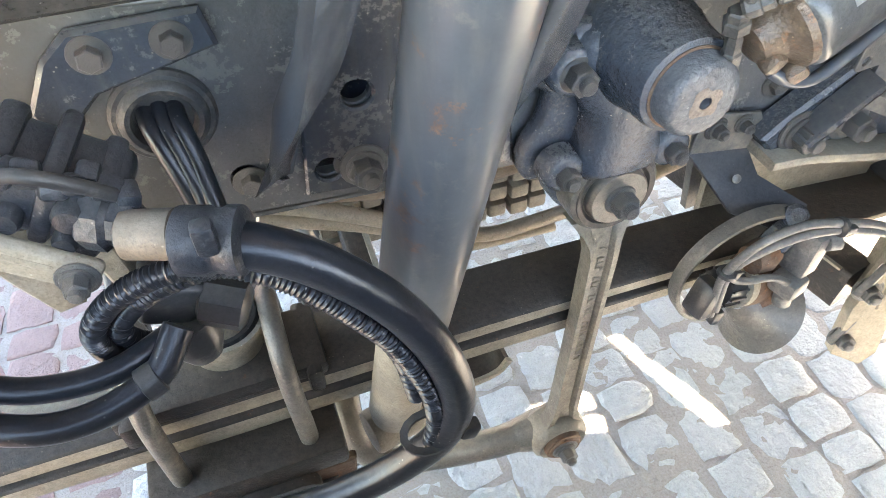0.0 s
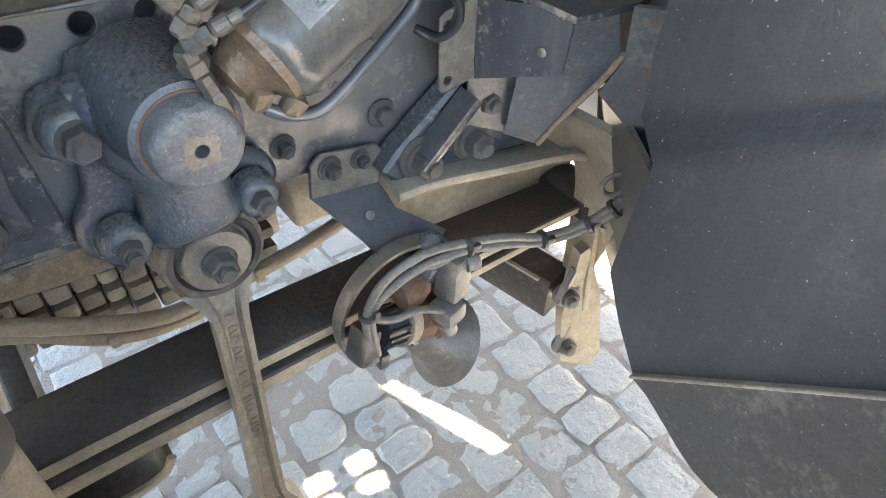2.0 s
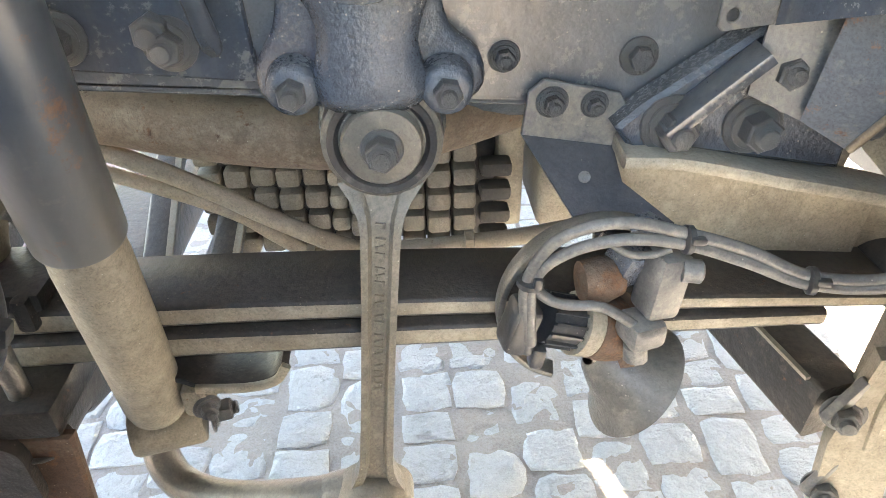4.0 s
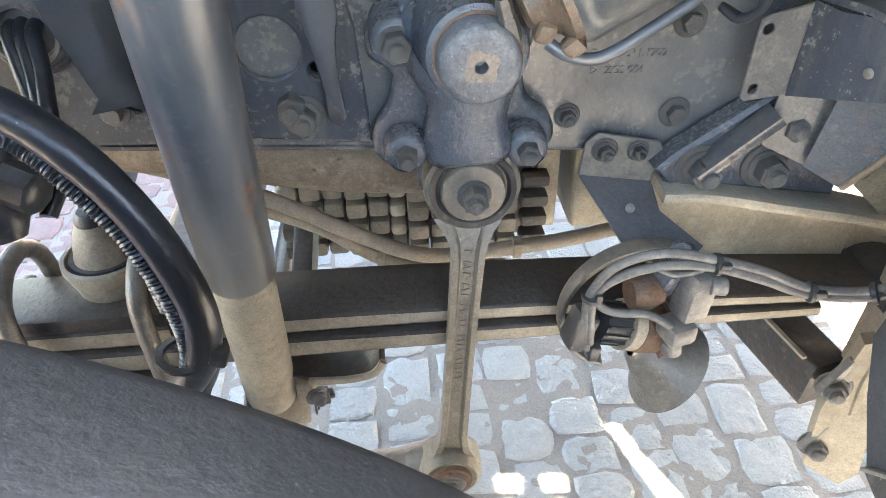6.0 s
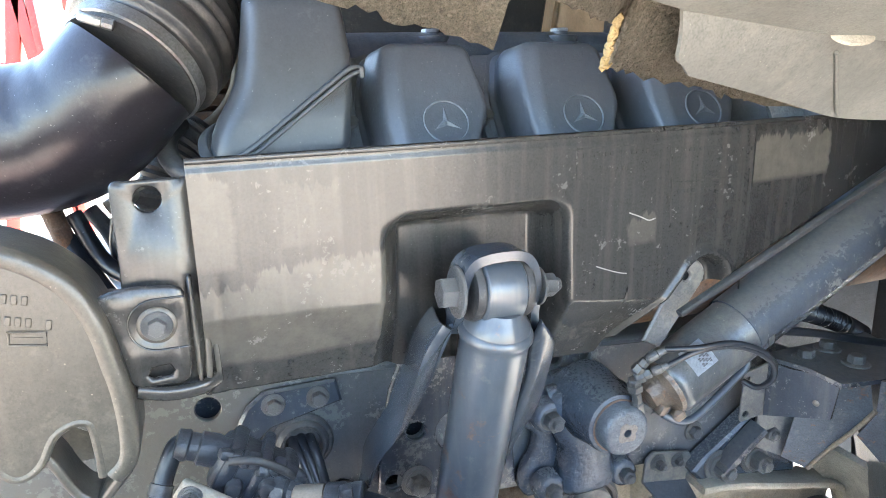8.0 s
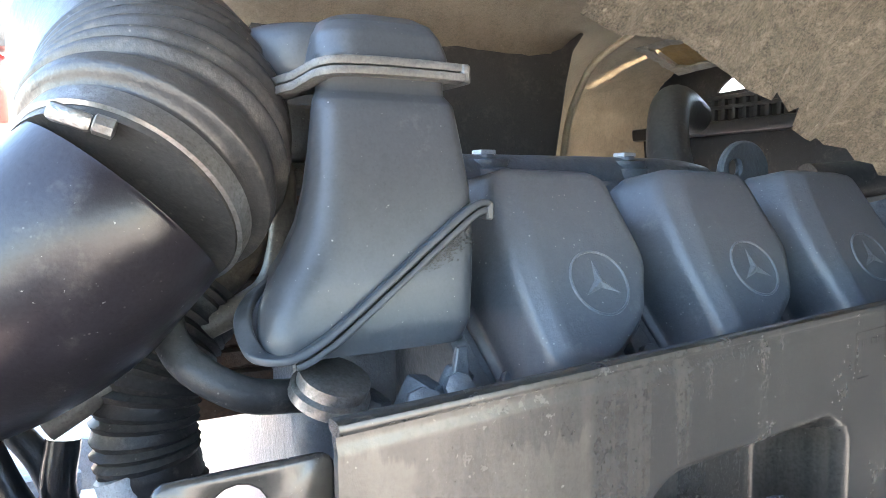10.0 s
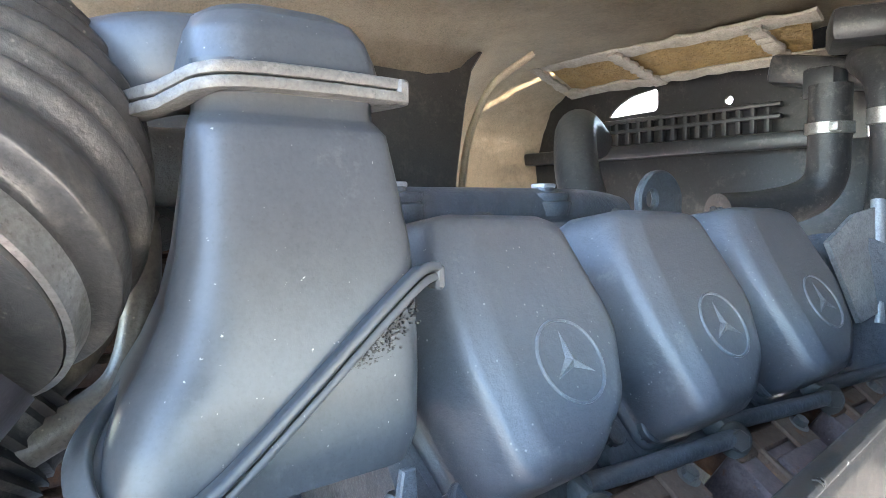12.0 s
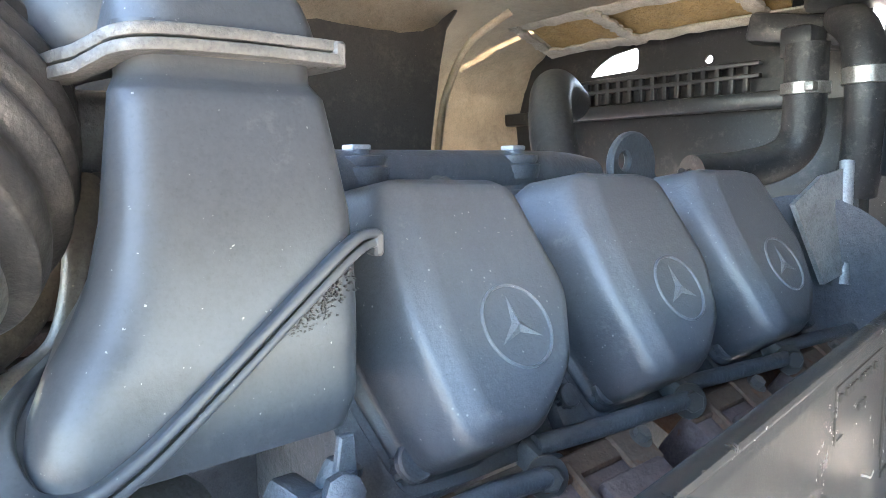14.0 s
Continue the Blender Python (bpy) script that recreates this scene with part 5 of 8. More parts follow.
part("side_plate", bm, DUSTY_STEEL, hanger, "pale dusty side plate")
for x, z, y, s in ((0.609, 0.785, 0.668, 0.026), (0.675, 0.782, 0.668, 0.026), (0.684, 0.830, 0.662, 0.021), (0.742, 0.796, 0.640, 0.019)):
    bolt(hanger, (x, y, z), size=s, spin=x * 300)
bm = bmesh.new()
quadplate(bm, [(0.664, 0.660, 0.880), (0.718, 0.640, 0.880), (0.722, 0.636, 0.80), (0.70, 0.645, 0.795), (0.66, 0.66, 0.812)], 0.006)
part("bolt_plate", bm, PAINT_DUSTY, hanger)

bm_w = bmesh.new()
quadplate(bm_w, [(0.575, 0.745, 0.765), (0.70, 0.742, 0.745), (0.792, 0.735, 0.722), (0.800, 0.735, 0.688), (0.85, 0.735, 0.672), (0.845, 0.735, 0.600), (0.585, 0.745, 0.615)], 0.010)
bm = bmesh.new()
quadplate(bm, [(0.57, 0.785, 0.80), (0.85, 0.785, 0.75), (0.835, 0.785, 0.63), (0.815, 0.785, 0.60), (0.60, 0.785, 0.585)], 0.012)
# front wall gets the pale steel: light from below put into its colour
part("front_wall", bm_w, DUSTY_STEEL, hanger, "wall under the rail, pale to stand for light from below")
part("rear_wall", bm, PAINT_DUSTY, hanger, "dusty rear wall of the hanger")
bm = bmesh.new()
quadplate(bm, [(0.84, 0.640, 0.82), (0.70, 0.440, 0.84), (0.684, 0.420, 0.74), (0.745, 0.445, 0.64), (0.905, 0.610, 0.53), (0.885, 0.650, 0.62)], 0.006)
part("inner_wall", bm, PAINT_DUSTY, hanger, "dusty wall plate beside the liner")
bm = bmesh.new()
sweep(bm, [(0.70, 0.43, 0.735), (0.90, 0.618, 0.60)], rect(0.006, 0.010, 0.002, 2), up=(0, -1, 0))
part("wall_fold", bm, PAINT, hanger)
bm = bmesh.new()
quadplate(bm, [(0.86, 0.625, 0.60), (0.905, 0.595, 0.57), (0.95, 0.575, 0.50), (0.945, 0.58, 0.46), (0.90, 0.60, 0.47)], 0.008)
part("lug", bm, DUSTY_STEEL, hanger)
bolt(hanger, (0.928, 0.575, 0.478), axis=(-0.3, -0.9, 0.1), size=0.028)
clampb = thing("bumper_stay", (0.85, 0.63, 0.33), "pale dusty stay with two clamp bolts and a rust edge", "bracket")
bm = bmesh.new()
quadplate(bm, [(0.838, 0.640, 0.56), (0.858, 0.642, 0.56), (0.885, 0.628, 0.46), (0.895, 0.615, 0.34), (0.878, 0.618, 0.315), (0.835, 0.640, 0.335), (0.828, 0.646, 0.44)], 0.02)
part("stay_plate", bm, DUSTY_STEEL, clampb)
for z in (0.497, 0.382):
    bm = bmesh.new()
    box(bm, (0.05, 0.012, 0.06), pose(0.836 + (0.5 - z) * 0.1, 0.632, z, 8, 25, 18), 0.004)
    part("clamp_plate", bm, PAINT_DUSTY, clampb)
    bolt(clampb, (0.824 + (0.5 - z) * 0.12, 0.628, z - 0.012), axis=(-0.35, -0.9, 0.15), size=0.023)
cross = thing("cross_bar", (0.85, 0.8, 0.48), "dark square steel tube under the front of the chassis", "cross bar")
bm = bmesh.new()
sweep(bm, [(0.835, 0.655, 0.46), (0.77, 0.93, 0.475), (0.60, 1.7, 0.50)], rect(0.055, 0.075, 0.008), up=(0, 0, 1))
part("tube", bm, BLACK_STEEL, cross)
bm = bmesh.new()
sweep(bm, [(0.80, 0.66, 0.502), (0.735, 0.93, 0.517)], rect(0.006, 0.004), up=(0, 0, 1))
part("seam", bm, DUSTY_STEEL, cross)
loopb = thing("cable_eyelet", (0.735, 0.53, 0.77), "pale plastic cable loop on the bracket", "cable holder")
bm = bmesh.new()
tube(bm, [Vector((0.748 + 0.013 * math.cos(a), 0.527 - 0.006 * math.cos(a), 0.772 + 0.012 * math.sin(a))) for a in [k * math.pi / 6 for k in range(13)]], 0.0028, 10, 2)
part("ring", bm, CABLE, loopb)

# ---- horn ----
arm = thing("horn_bracket", (0.55, 0.66, 0.70), "bent dark steel bracket bolted under the chassis rail", "bracket")
bm = bmesh.new()
plate(bm, [(0.496, 0.770), (0.500, 0.806), (0.512, 0.816), (0.574, 0.803), (0.580, 0.793), (0.572, 0.757)], 0.005, side(0.694), bevel=0.001)
part("upper_plate", bm, PAINT_DUSTY, arm)
bm = bmesh.new()
quadplate(bm, [(0.496, 0.690, 0.771), (0.539, 0.650, 0.708), (0.585, 0.612, 0.695), (0.606, 0.618, 0.725), (0.578, 0.668, 0.735), (0.573, 0.690, 0.758)], 0.005)
# lower plate darker than the upper: its shade is put into the colour
part("lower_plate", bm, mat("shaded_bracket_paint", (0.040, 0.044, 0.052), 0.38, dust=(0.22, 0.20, 0.17), amount=0.15, scale=14, bump=0.15), arm)
bolt(arm, (0.519, 0.688, 0.798), size=0.014)
bolt(arm, (0.553, 0.688, 0.795), size=0.012)
bm = bmesh.new()
lathe(bm, [(0.0045, 0), (0.005, 0.0012), (0.002, 0.002)], axis_pose((0.545, 0.664, 0.743), (-0.3, -0.8, 0.5)), 12)
part("rivet", bm, FORGED, arm)

horn = thing("air_horn", (0.55, 0.61, 0.52), "dusty electric horn with bell, black connector and rusty core", "horn")
hd = Vector((0.060, 0.012, -0.026)).normalized()
hc = Vector((0.500, 0.602, 0.652))
hm = axis_pose(hc, hd)
bm = bmesh.new()
lathe(bm, [(0.012, 0.060), (0.018, 0.064), (0.024, 0.074), (0.033, 0.090), (0.044, 0.102), (0.052, 0.109), (0.054, 0.111), (0.051, 0.111), (0.032, 0.094), (0.016, 0.075)], axis_pose((0.508, 0.612, 0.642), (0.072, -0.006, -0.060)), 40, cap=False)
part("bell", bm, FORGED, horn, "pale dusty horn bell", sharp=60)
bm = bmesh.new()
lathe(bm, [(0.02, 0.050), (0.027, 0.052), (0.028, 0.062), (0.028, 0.078), (0.034, 0.080), (0.034, 0.090), (0.022, 0.092)], hm, 28)
part("core", bm, RUST, horn, "rusty brown core")
bm = bmesh.new()
lathe(bm, [(0.018, 0.036), (0.027, 0.037), (0.027, 0.051), (0.018, 0.052)], hm, 28)
part("collar", bm, DUSTY_STEEL, horn)
bm = bmesh.new()
lathe(bm, [(0.012, 0.004), (0.020, 0.006), (0.021, 0.036), (0.015, 0.037)], hm, 24)
term = part("terminal", bm, PLASTIC, horn, "ribbed black terminal")
for i in range(14):
    a = 2 * math.pi * i / 14
    bm = bmesh.new()
    box(bm, (0.0035, 0.0025, 0.030), hm @ Matrix.Translation((0.0215 * math.cos(a), 0.0215 * math.sin(a), 0.021)) @ Matrix.Rotation(a, 4, "Z"), 0)
    part("rib", bm, PLASTIC, term)
bm = bmesh.new()
box(bm, (0.022, 0.03, 0.045), pose(0.486, 0.596, 0.650, 0, 18, 10), 0.006)
box(bm, (0.012, 0.014, 0.02), pose(0.500, 0.586, 0.625, 0, 10, 0), 0.003)
part("plug", bm, PLASTIC, horn, "black cable plug")
bm = bmesh.new()
ring_pts = []
for k in range(15):
    a = radians(-100 - k * 15)
    ring_pts.append((0.547 + 0.071 * math.cos(a) + 0.012 * math.sin(a), 0.618 - 0.010 * math.cos(a), 0.652 + 0.078 * math.sin(a)))
sweep(bm, spline(ring_pts, 3), rect(0.006, 0.018, 0.002, 2), up=(0, 1, 0.1))
part("strap", bm, FORGED, horn, "curved steel strap")
bm = bmesh.new()
lathe(bm, [(0.010, 0.0), (0.016, 0.002), (0.019, 0.02), (0.014, 0.034), (0.006, 0.038)], axis_pose((0.53, 0.598, 0.688), (0.9, 0.1, 0.0)), 16)
part("nozzle", bm, RUST, horn)
bm = bmesh.new()
box(bm, (0.028, 0.03, 0.055), pose(0.590, 0.585, 0.695, 0, 6, 15), 0.005)
box(bm, (0.030, 0.032, 0.024), pose(0.578, 0.578, 0.655, 0, 0, 15), 0.006)
lathe(bm, [(0.006, 0.0), (0.009, 0.001), (0.009, 0.014), (0.006, 0.016)], axis_pose((0.598, 0.575, 0.712), (0.9, -0.2, 0)), 12)
lathe(bm, [(0.007, 0.0), (0.010, 0.001), (0.010, 0.014), (0.006, 0.016)], axis_pose((0.575, 0.575, 0.642), (0.1, -0.1, -1)), 10)
part("solenoid", bm, CABLE, horn, "grey solenoid block")
bm = bmesh.new()
box(bm, (0.034, 0.03, 0.034), pose(0.572, 0.606, 0.700, 15, 10, 20), 0.006)
lathe(bm, [(0.010, 0.0), (0.013, 0.003), (0.013, 0.012), (0.008, 0.016)], axis_pose((0.582, 0.612, 0.722), (-0.2, -0.5, 0.6)), 8)
part("mount_block", bm, CAST, horn)
harness = thing("cable_harness", (0.6, 0.56, 0.68), "grey sheathed cables tied together at the horn", "cable")
for pts, r in (([(0.492, 0.585, 0.63), (0.489, 0.585, 0.66), (0.487, 0.584, 0.700), (0.505, 0.576, 0.742), (0.546, 0.571, 0.758), (0.594, 0.568, 0.748), (0.64, 0.565, 0.733), (0.688, 0.560, 0.712), (0.734, 0.541, 0.722), (0.755, 0.510, 0.768), (0.762, 0.48, 0.80)], 0.0045),
               ([(0.494, 0.583, 0.64), (0.492, 0.583, 0.700), (0.512, 0.575, 0.731), (0.549, 0.569, 0.745), (0.592, 0.566, 0.741), (0.64, 0.564, 0.724), (0.688, 0.558, 0.706), (0.734, 0.539, 0.716), (0.757, 0.507, 0.762), (0.765, 0.478, 0.795)], 0.0045),
               ([(0.490, 0.585, 0.702), (0.500, 0.583, 0.688), (0.516, 0.580, 0.681), (0.545, 0.575, 0.680), (0.575, 0.572, 0.660)], 0.0042),
               ([(0.54, 0.590, 0.735), (0.560, 0.585, 0.722), (0.578, 0.582, 0.722), (0.590, 0.580, 0.728)], 0.003)):
    bm = bmesh.new()
    tube(bm, pts, r, 12, 5)
    part("cable", bm, CABLE, harness)
for p, a in (((0.490, 0.584, 0.700), (0.1, 0, 1)), ((0.594, 0.567, 0.744), (1, 0, -0.1)), ((0.688, 0.559, 0.709), (1, -0.2, 0)), ((0.734, 0.540, 0.719), (0.8, -0.5, 0.5)), ((0.748, 0.522, 0.745), (0.5, -0.5, 0.8))):
    bm = bmesh.new()
    lathe(bm, [(0.009, -0.003), (0.0105, -0.002), (0.0105, 0.002), (0.009, 0.003)], axis_pose(p, a), 14)
    box(bm, (0.006, 0.005, 0.010), axis_pose(Vector(p) + Vector((0.004, -0.008, 0.004)), a), 0.001)
    part("tie", bm, PLASTIC, harness)

# ---- pipes and sump behind the spring ----
exhaust = thing("exhaust_pipe", (0.2, 0.85, 0.66), "brown rusted exhaust pipe under the rail", "exhaust pipe")
bm = bmesh.new()
tube(bm, [(-0.9, 0.88, 0.78), (-0.2, 0.87, 0.76), (0.06, 0.86, 0.742), (0.18, 0.85, 0.722), (0.28, 0.85, 0.706), (0.40, 0.86, 0.702), (0.6, 0.95, 0.72)], 0.036, 24, 6)
part("pipe", bm, mat("exhaust_dusty", (0.23, 0.16, 0.11), 0.6, dust=(0.42, 0.35, 0.26), amount=0.5, rust=0.32, scale=18, bump=0.4), exhaust)
for pts, r in (([(-0.1, 0.87, 0.75), (0.08, 0.862, 0.69), (0.186, 0.86, 0.636), (0.229, 0.858, 0.610), (0.302, 0.855, 0.570), (0.353, 0.853, 0.553), (0.412, 0.853, 0.553), (0.472, 0.855, 0.556), (0.546, 0.86, 0.560), (0.68, 0.88, 0.57)], 0.0105), ([(0.06, 0.87, 0.665), (0.16, 0.868, 0.625), (0.215, 0.866, 0.597), (0.246, 0.864, 0.573), (0.285, 0.864, 0.545), (0.34, 0.866, 0.525), (0.46, 0.87, 0.515)], 0.0085)):
    p_ = thing("steel_pipe", (0.3, 0.86, 0.56), "dusty bent steel pipe behind the leaf spring", "pipe", "pipes behind the spring")
    bm = bmesh.new()
    tube(bm, pts, r, 14, 5)
    part("pipe_tube", bm, PIPE_M, p_)
    bm = bmesh.new()
    lathe(bm, [(r, -0.006), (r * 1.45, -0.005), (r * 1.5, 0.005), (r, 0.006)], axis_pose(pts[-3], (1, 0, 0)), 8)
    part("pipe_nut", bm, PIPE_M, p_)
sump = thing("oil_sump", (0.4, 1.05, 0.47), "dusty ribbed cast oil sump of the engine", "oil sump")
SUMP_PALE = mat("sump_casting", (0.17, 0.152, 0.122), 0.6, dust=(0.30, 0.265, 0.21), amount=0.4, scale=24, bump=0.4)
# darker copy of the casting: shade between the panels put into the colour
SUMP_SHADE = mat("sump_painted_shade", (0.045, 0.043, 0.04), 0.55, dust=(0.16, 0.14, 0.11), amount=0.3, scale=20, bump=0.3)
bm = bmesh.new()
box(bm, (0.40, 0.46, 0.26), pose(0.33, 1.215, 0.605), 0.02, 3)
part("pan", bm, SUMP_SHADE, sump)
for x0, x1, yf in ((0.135, 0.300, 0.962), (0.325, 0.492, 0.945)):
    for k in range(5):
        z = 0.490 + 0.034 * k
        for j in range(5):
            w = (x1 - x0) / 5
            bm = bmesh.new()
            box(bm, (w - 0.0025, 0.05, 0.0265), pose(x0 + w * (j + 0.5), yf + 0.025 + 0.003 * ((j * 7 + k * 3) % 3), z), 0.006, 2)
            part("cast_panel", bm, SUMP_PALE, sump)
for k in range(5):
    bm = bmesh.new()
    box(bm, (0.026, 0.05, 0.024), pose(0.3125, 0.985, 0.488 + 0.034 * k), 0.008, 2)
    part("link_web", bm, DUSTY_STEEL, sump)
bm = bmesh.new()
box(bm, (0.035, 0.05, 0.30), pose(0.535, 0.985, 0.66), 0.006)
part("column", bm, DUSTY_STEEL, sump)
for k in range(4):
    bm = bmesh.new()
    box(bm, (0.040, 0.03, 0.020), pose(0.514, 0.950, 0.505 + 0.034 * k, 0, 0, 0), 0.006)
    part("clip", bm, SUMP_SHADE, sump)
bm = bmesh.new()
box(bm, (0.24, 0.03, 0.10), pose(0.43, 1.01, 0.735), 0.006)
part("upper_wall", bm, DUSTY_STEEL, sump)
gear = thing("steering_box", (0.7, 0.92, 0.52), "pale dusty cast housing behind the front bracket", "housing")
bm = bmesh.new()
box(bm, (0.11, 0.16, 0.17), pose(0.625, 1.02, 0.60), 0.012, 3)
box(bm, (0.14, 0.14, 0.15), pose(0.73, 0.98, 0.60), 0.014, 3)
lathe(bm, [(0.03, 0.0), (0.048, 0.005), (0.048, 0.09), (0.03, 0.095)], axis_pose((0.80, 0.96, 0.59), (1, -0.1, 0)), 28)
part("casting", bm, DUSTY_STEEL, gear)
bm = bmesh.new()
lathe(bm, [(0.02, 0.0), (0.028, 0.003), (0.028, 0.05), (0.02, 0.053)], axis_pose((0.89, 0.94, 0.59), (1, -0.1, 0)), 20)
part("shaft_flange", bm, DUSTY_STEEL, gear)
lad = thing("ladder_bracket", (0.9, 0.75, 0.6), "pale louvred bracket at the spring end", "bracket")
bm = bmesh.new()
quadplate(bm, [(0.838, 0.735, 0.69), (0.90, 0.72, 0.67), (0.90, 0.735, 0.585), (0.85, 0.75, 0.60)], 0.01)
part("plate", bm, DUSTY_STEEL, lad)
for k in range(4):
    bm = bmesh.new()
    box(bm, (0.05, 0.008, 0.005), pose(0.872, 0.728 + 0.003 * k, 0.655 - 0.018 * k, 0, 12, -12), 0.001)
    part("louvre", bm, DUSTY_STEEL, lad)
track = thing("track_rod", (-0.1, 0.95, 0.5), "dark steel rod crossing below the chassis", "rod")
bm = bmesh.new()
sweep(bm, [(-0.115, 0.80, 0.49), (-0.15, 1.05, 0.52), (-0.2, 1.7, 0.56)], rect(0.035, 0.05, 0.006), up=(0, 0, 1))
part("rod", bm, BLACK_STEEL, track)
for dx in (0.0, 0.10):
    tr = thing("cross_rail", (0.1 + dx, 1.0, 0.5), "dark cross rail with a pale worn edge under the engine", "cross rail", "cross rails")
    bm = bmesh.new()
    sweep(bm, [(0.105 + dx * 0.7, 0.80, 0.50), (0.075 + dx, 1.05, 0.57), (0.02 + dx, 1.8, 0.70)], rect(0.032, 0.03, 0.004), up=(0, 0, 1))
    part("rail_tube", bm, BLACK_STEEL, tr)
    bm = bmesh.new()
    sweep(bm, [(0.122 + dx * 0.7, 0.80, 0.517), (0.092 + dx, 1.05, 0.587), (0.037 + dx, 1.8, 0.717)], rect(0.008, 0.004), up=(0, 0, 1))
    part("worn_edge", bm, DUSTY_STEEL, tr)

# ---- engine side shield ----
def smooth(a, b, x):
    t = max(0.0, min(1.0, (x - a) / (b - a)))
    return t * t * (3 - 2 * t)


def shield_y(x, z):
    """Depth of the pressed shield: a soft-edged recess for the shock absorber, lower edges that turn inboard, and an arched opening for a stay."""
    y = 0.5475 + 0.03 * x
    low_l = 1.1525 - 0.042 * (x + 0.063)
    low_r = 1.119 - 0.127 * (x - 0.29)
    left = max(0.0, low_l - z)
    right = max(0.0, low_r - z)
    y += (0.42 * left if x < 0.2 else 0.68 * right)
    edge_l = 0.098 - 0.07 * max(0.0, 1.17 - z)
    rec = smooth(edge_l - 0.004, edge_l + 0.030, x) * (1 - smooth(0.270 + 0.02 * max(0.0, 1.2 - z), 0.292 + 0.02 * max(0.0, 1.2 - z), x))
    corner = 0.007 * (smooth(0.125, 0.098, x) + smooth(0.262, 0.292, x))
    rec *= 1 - smooth(1.204 - corner, 1.230 - corner, z)
    y = y * (1 - rec) + (0.612 + 0.1 * max(0, 1.1 - z)) * rec
    y += 0.0012 * smooth(1.2795, 1.2815, z)
    y += 0.008 * smooth(0.522, 0.528, x)
    u = max(0.0, min(1.0, ((x - 0.405) * 0.048 + (z - 1.04) * 0.073) / (0.048 ** 2 + 0.073 ** 2)))
    away = math.hypot(x - 0.405 - 0.060 * u, z - 1.04 - 0.073 * u)
    y += 0.026 * (1 - smooth(0.024, 0.034, away)) - 0.004 * math.exp(-((away - 0.036) / 0.004) ** 2)
    y += 0.002 * math.exp(-((x + 0.045) / 0.004) ** 2) * smooth(1.20, 1.16, z)
    return y


def swing(b):
    """Turn the flat shield a little, so that its rear end stands nearer to the wheel."""
    for v in b.verts:
        x, y, z = v.co
        flat = 0.5475 + 0.03 * x
        k = 0.5198 / (flat + 0.02 - 0.127 * (x + 0.10))
        v.co = (-0.10 + (x + 0.10) * k, -0.02 + (flat + 0.02) * k + y - flat, 1.36 + (z - 1.36) * k)
    return b


shield = thing("engine_shield", (0.28, 0.57, 1.05), "dusty dark grey moulded engine side shield with a recess", "engine shield")
bm = bmesh.new()
NX, NZ = 300, 90
xs = [-0.062 + i * 0.804 / NX for i in range(NX + 1)]
sheets = []
for back in (0.0, 0.004):
    sheet = []
    for x in xs:
        bot = 1.070 - 0.02 * smooth(0.09, 0.13, x) - 0.022 * smooth(0.25, 0.30, x)
        bot = max(bot, 1.064 + 0.468 * (x - 0.395)) if x > 0.36 else bot
        sheet.append([bm.verts.new((x, shield_y(x, bot + (1.287 + 0.003 * x - bot) * k / NZ) + back, bot + (1.287 + 0.003 * x - bot) * k / NZ)) for k in range(NZ + 1)])
    for a, b in zip(sheet, sheet[1:]):
        for k in range(NZ):
            bm.faces.new((a[k], b[k], b[k + 1], a[k + 1]) if back == 0 else (a[k + 1], b[k + 1], b[k], a[k]))
    sheets.append(sheet)
fr, bk = sheets
for i in range(NX):
    bm.faces.new((fr[i][0], bk[i][0], bk[i + 1][0], fr[i + 1][0]))
    bm.faces.new((fr[i + 1][NZ], bk[i + 1][NZ], bk[i][NZ], fr[i][NZ]))
for k in range(NZ):
    bm.faces.new((fr[0][k + 1], bk[0][k + 1], bk[0][k], fr[0][k]))
    bm.faces.new((fr[NX][k], bk[NX][k], bk[NX][k + 1], fr[NX][k + 1]))
part("moulding", swing(bm), SHIELD_M, shield, sharp=75)
bm = bmesh.new()
sweep(bm, [(-0.062, 0.549, 1.288), (0.2, 0.5565, 1.2884), (0.515, 0.5655, 1.2894), (0.54, 0.5735, 1.2895), (0.74, 0.579, 1.290)], rect(0.010, 0.005, 0.002, 2), up=(0, 0, 1))
part("top_lip", swing(bm), SHIELD_M, shield)
for r, (x0, z0, n) in enumerate(((0.305, 1.268, 13), (0.345, 1.252, 3), (0.415, 1.266, 14), (0.415, 1.222, 13), (0.415, 1.186, 12), (0.37, 1.142, 7), (0.505, 1.262, 3), (0.507, 1.222, 3), (0.507, 1.186, 3))):
    for i in range(n):
        if (i * 3 + r) % 5 == 3:
            continue
        x = x0 + i * 0.0062
        bm = bmesh.new()
        box(bm, (0.0038, 0.0012, 0.0042), pose(x, shield_y(x, z0) - 0.0002, z0), 0)
        part("moulded_mark", swing(bm), SHIELD_M, shield)
for x0, z0, x1, z1 in ((0.296, 1.275, 0.395, 1.275), (0.296, 1.245, 0.296, 1.275), (0.296, 1.245, 0.312, 1.245), (0.408, 1.20, 0.408, 1.275), (0.412, 1.238, 0.412, 1.19), (0.412, 1.232, 0.50, 1.232), (0.515, 1.10, 0.515, 1.24)):
    bm = bmesh.new()
    sweep(bm, [(x0 + (x1 - x0) * k / 6, shield_y(x0 + (x1 - x0) * k / 6, z0 + (z1 - z0) * k / 6), z0 + (z1 - z0) * k / 6) for k in range(7)], rect(0.0016, 0.0012), up=(0, 1, 0))
    part("moulded_line", swing(bm), SHIELD_M, shield)
bm = bmesh.new()
mark_path = spline([(0.322, 0, 1.152), (0.337, 0, 1.146), (0.352, 0, 1.141), (0.36, 0, 1.1395)], 4)
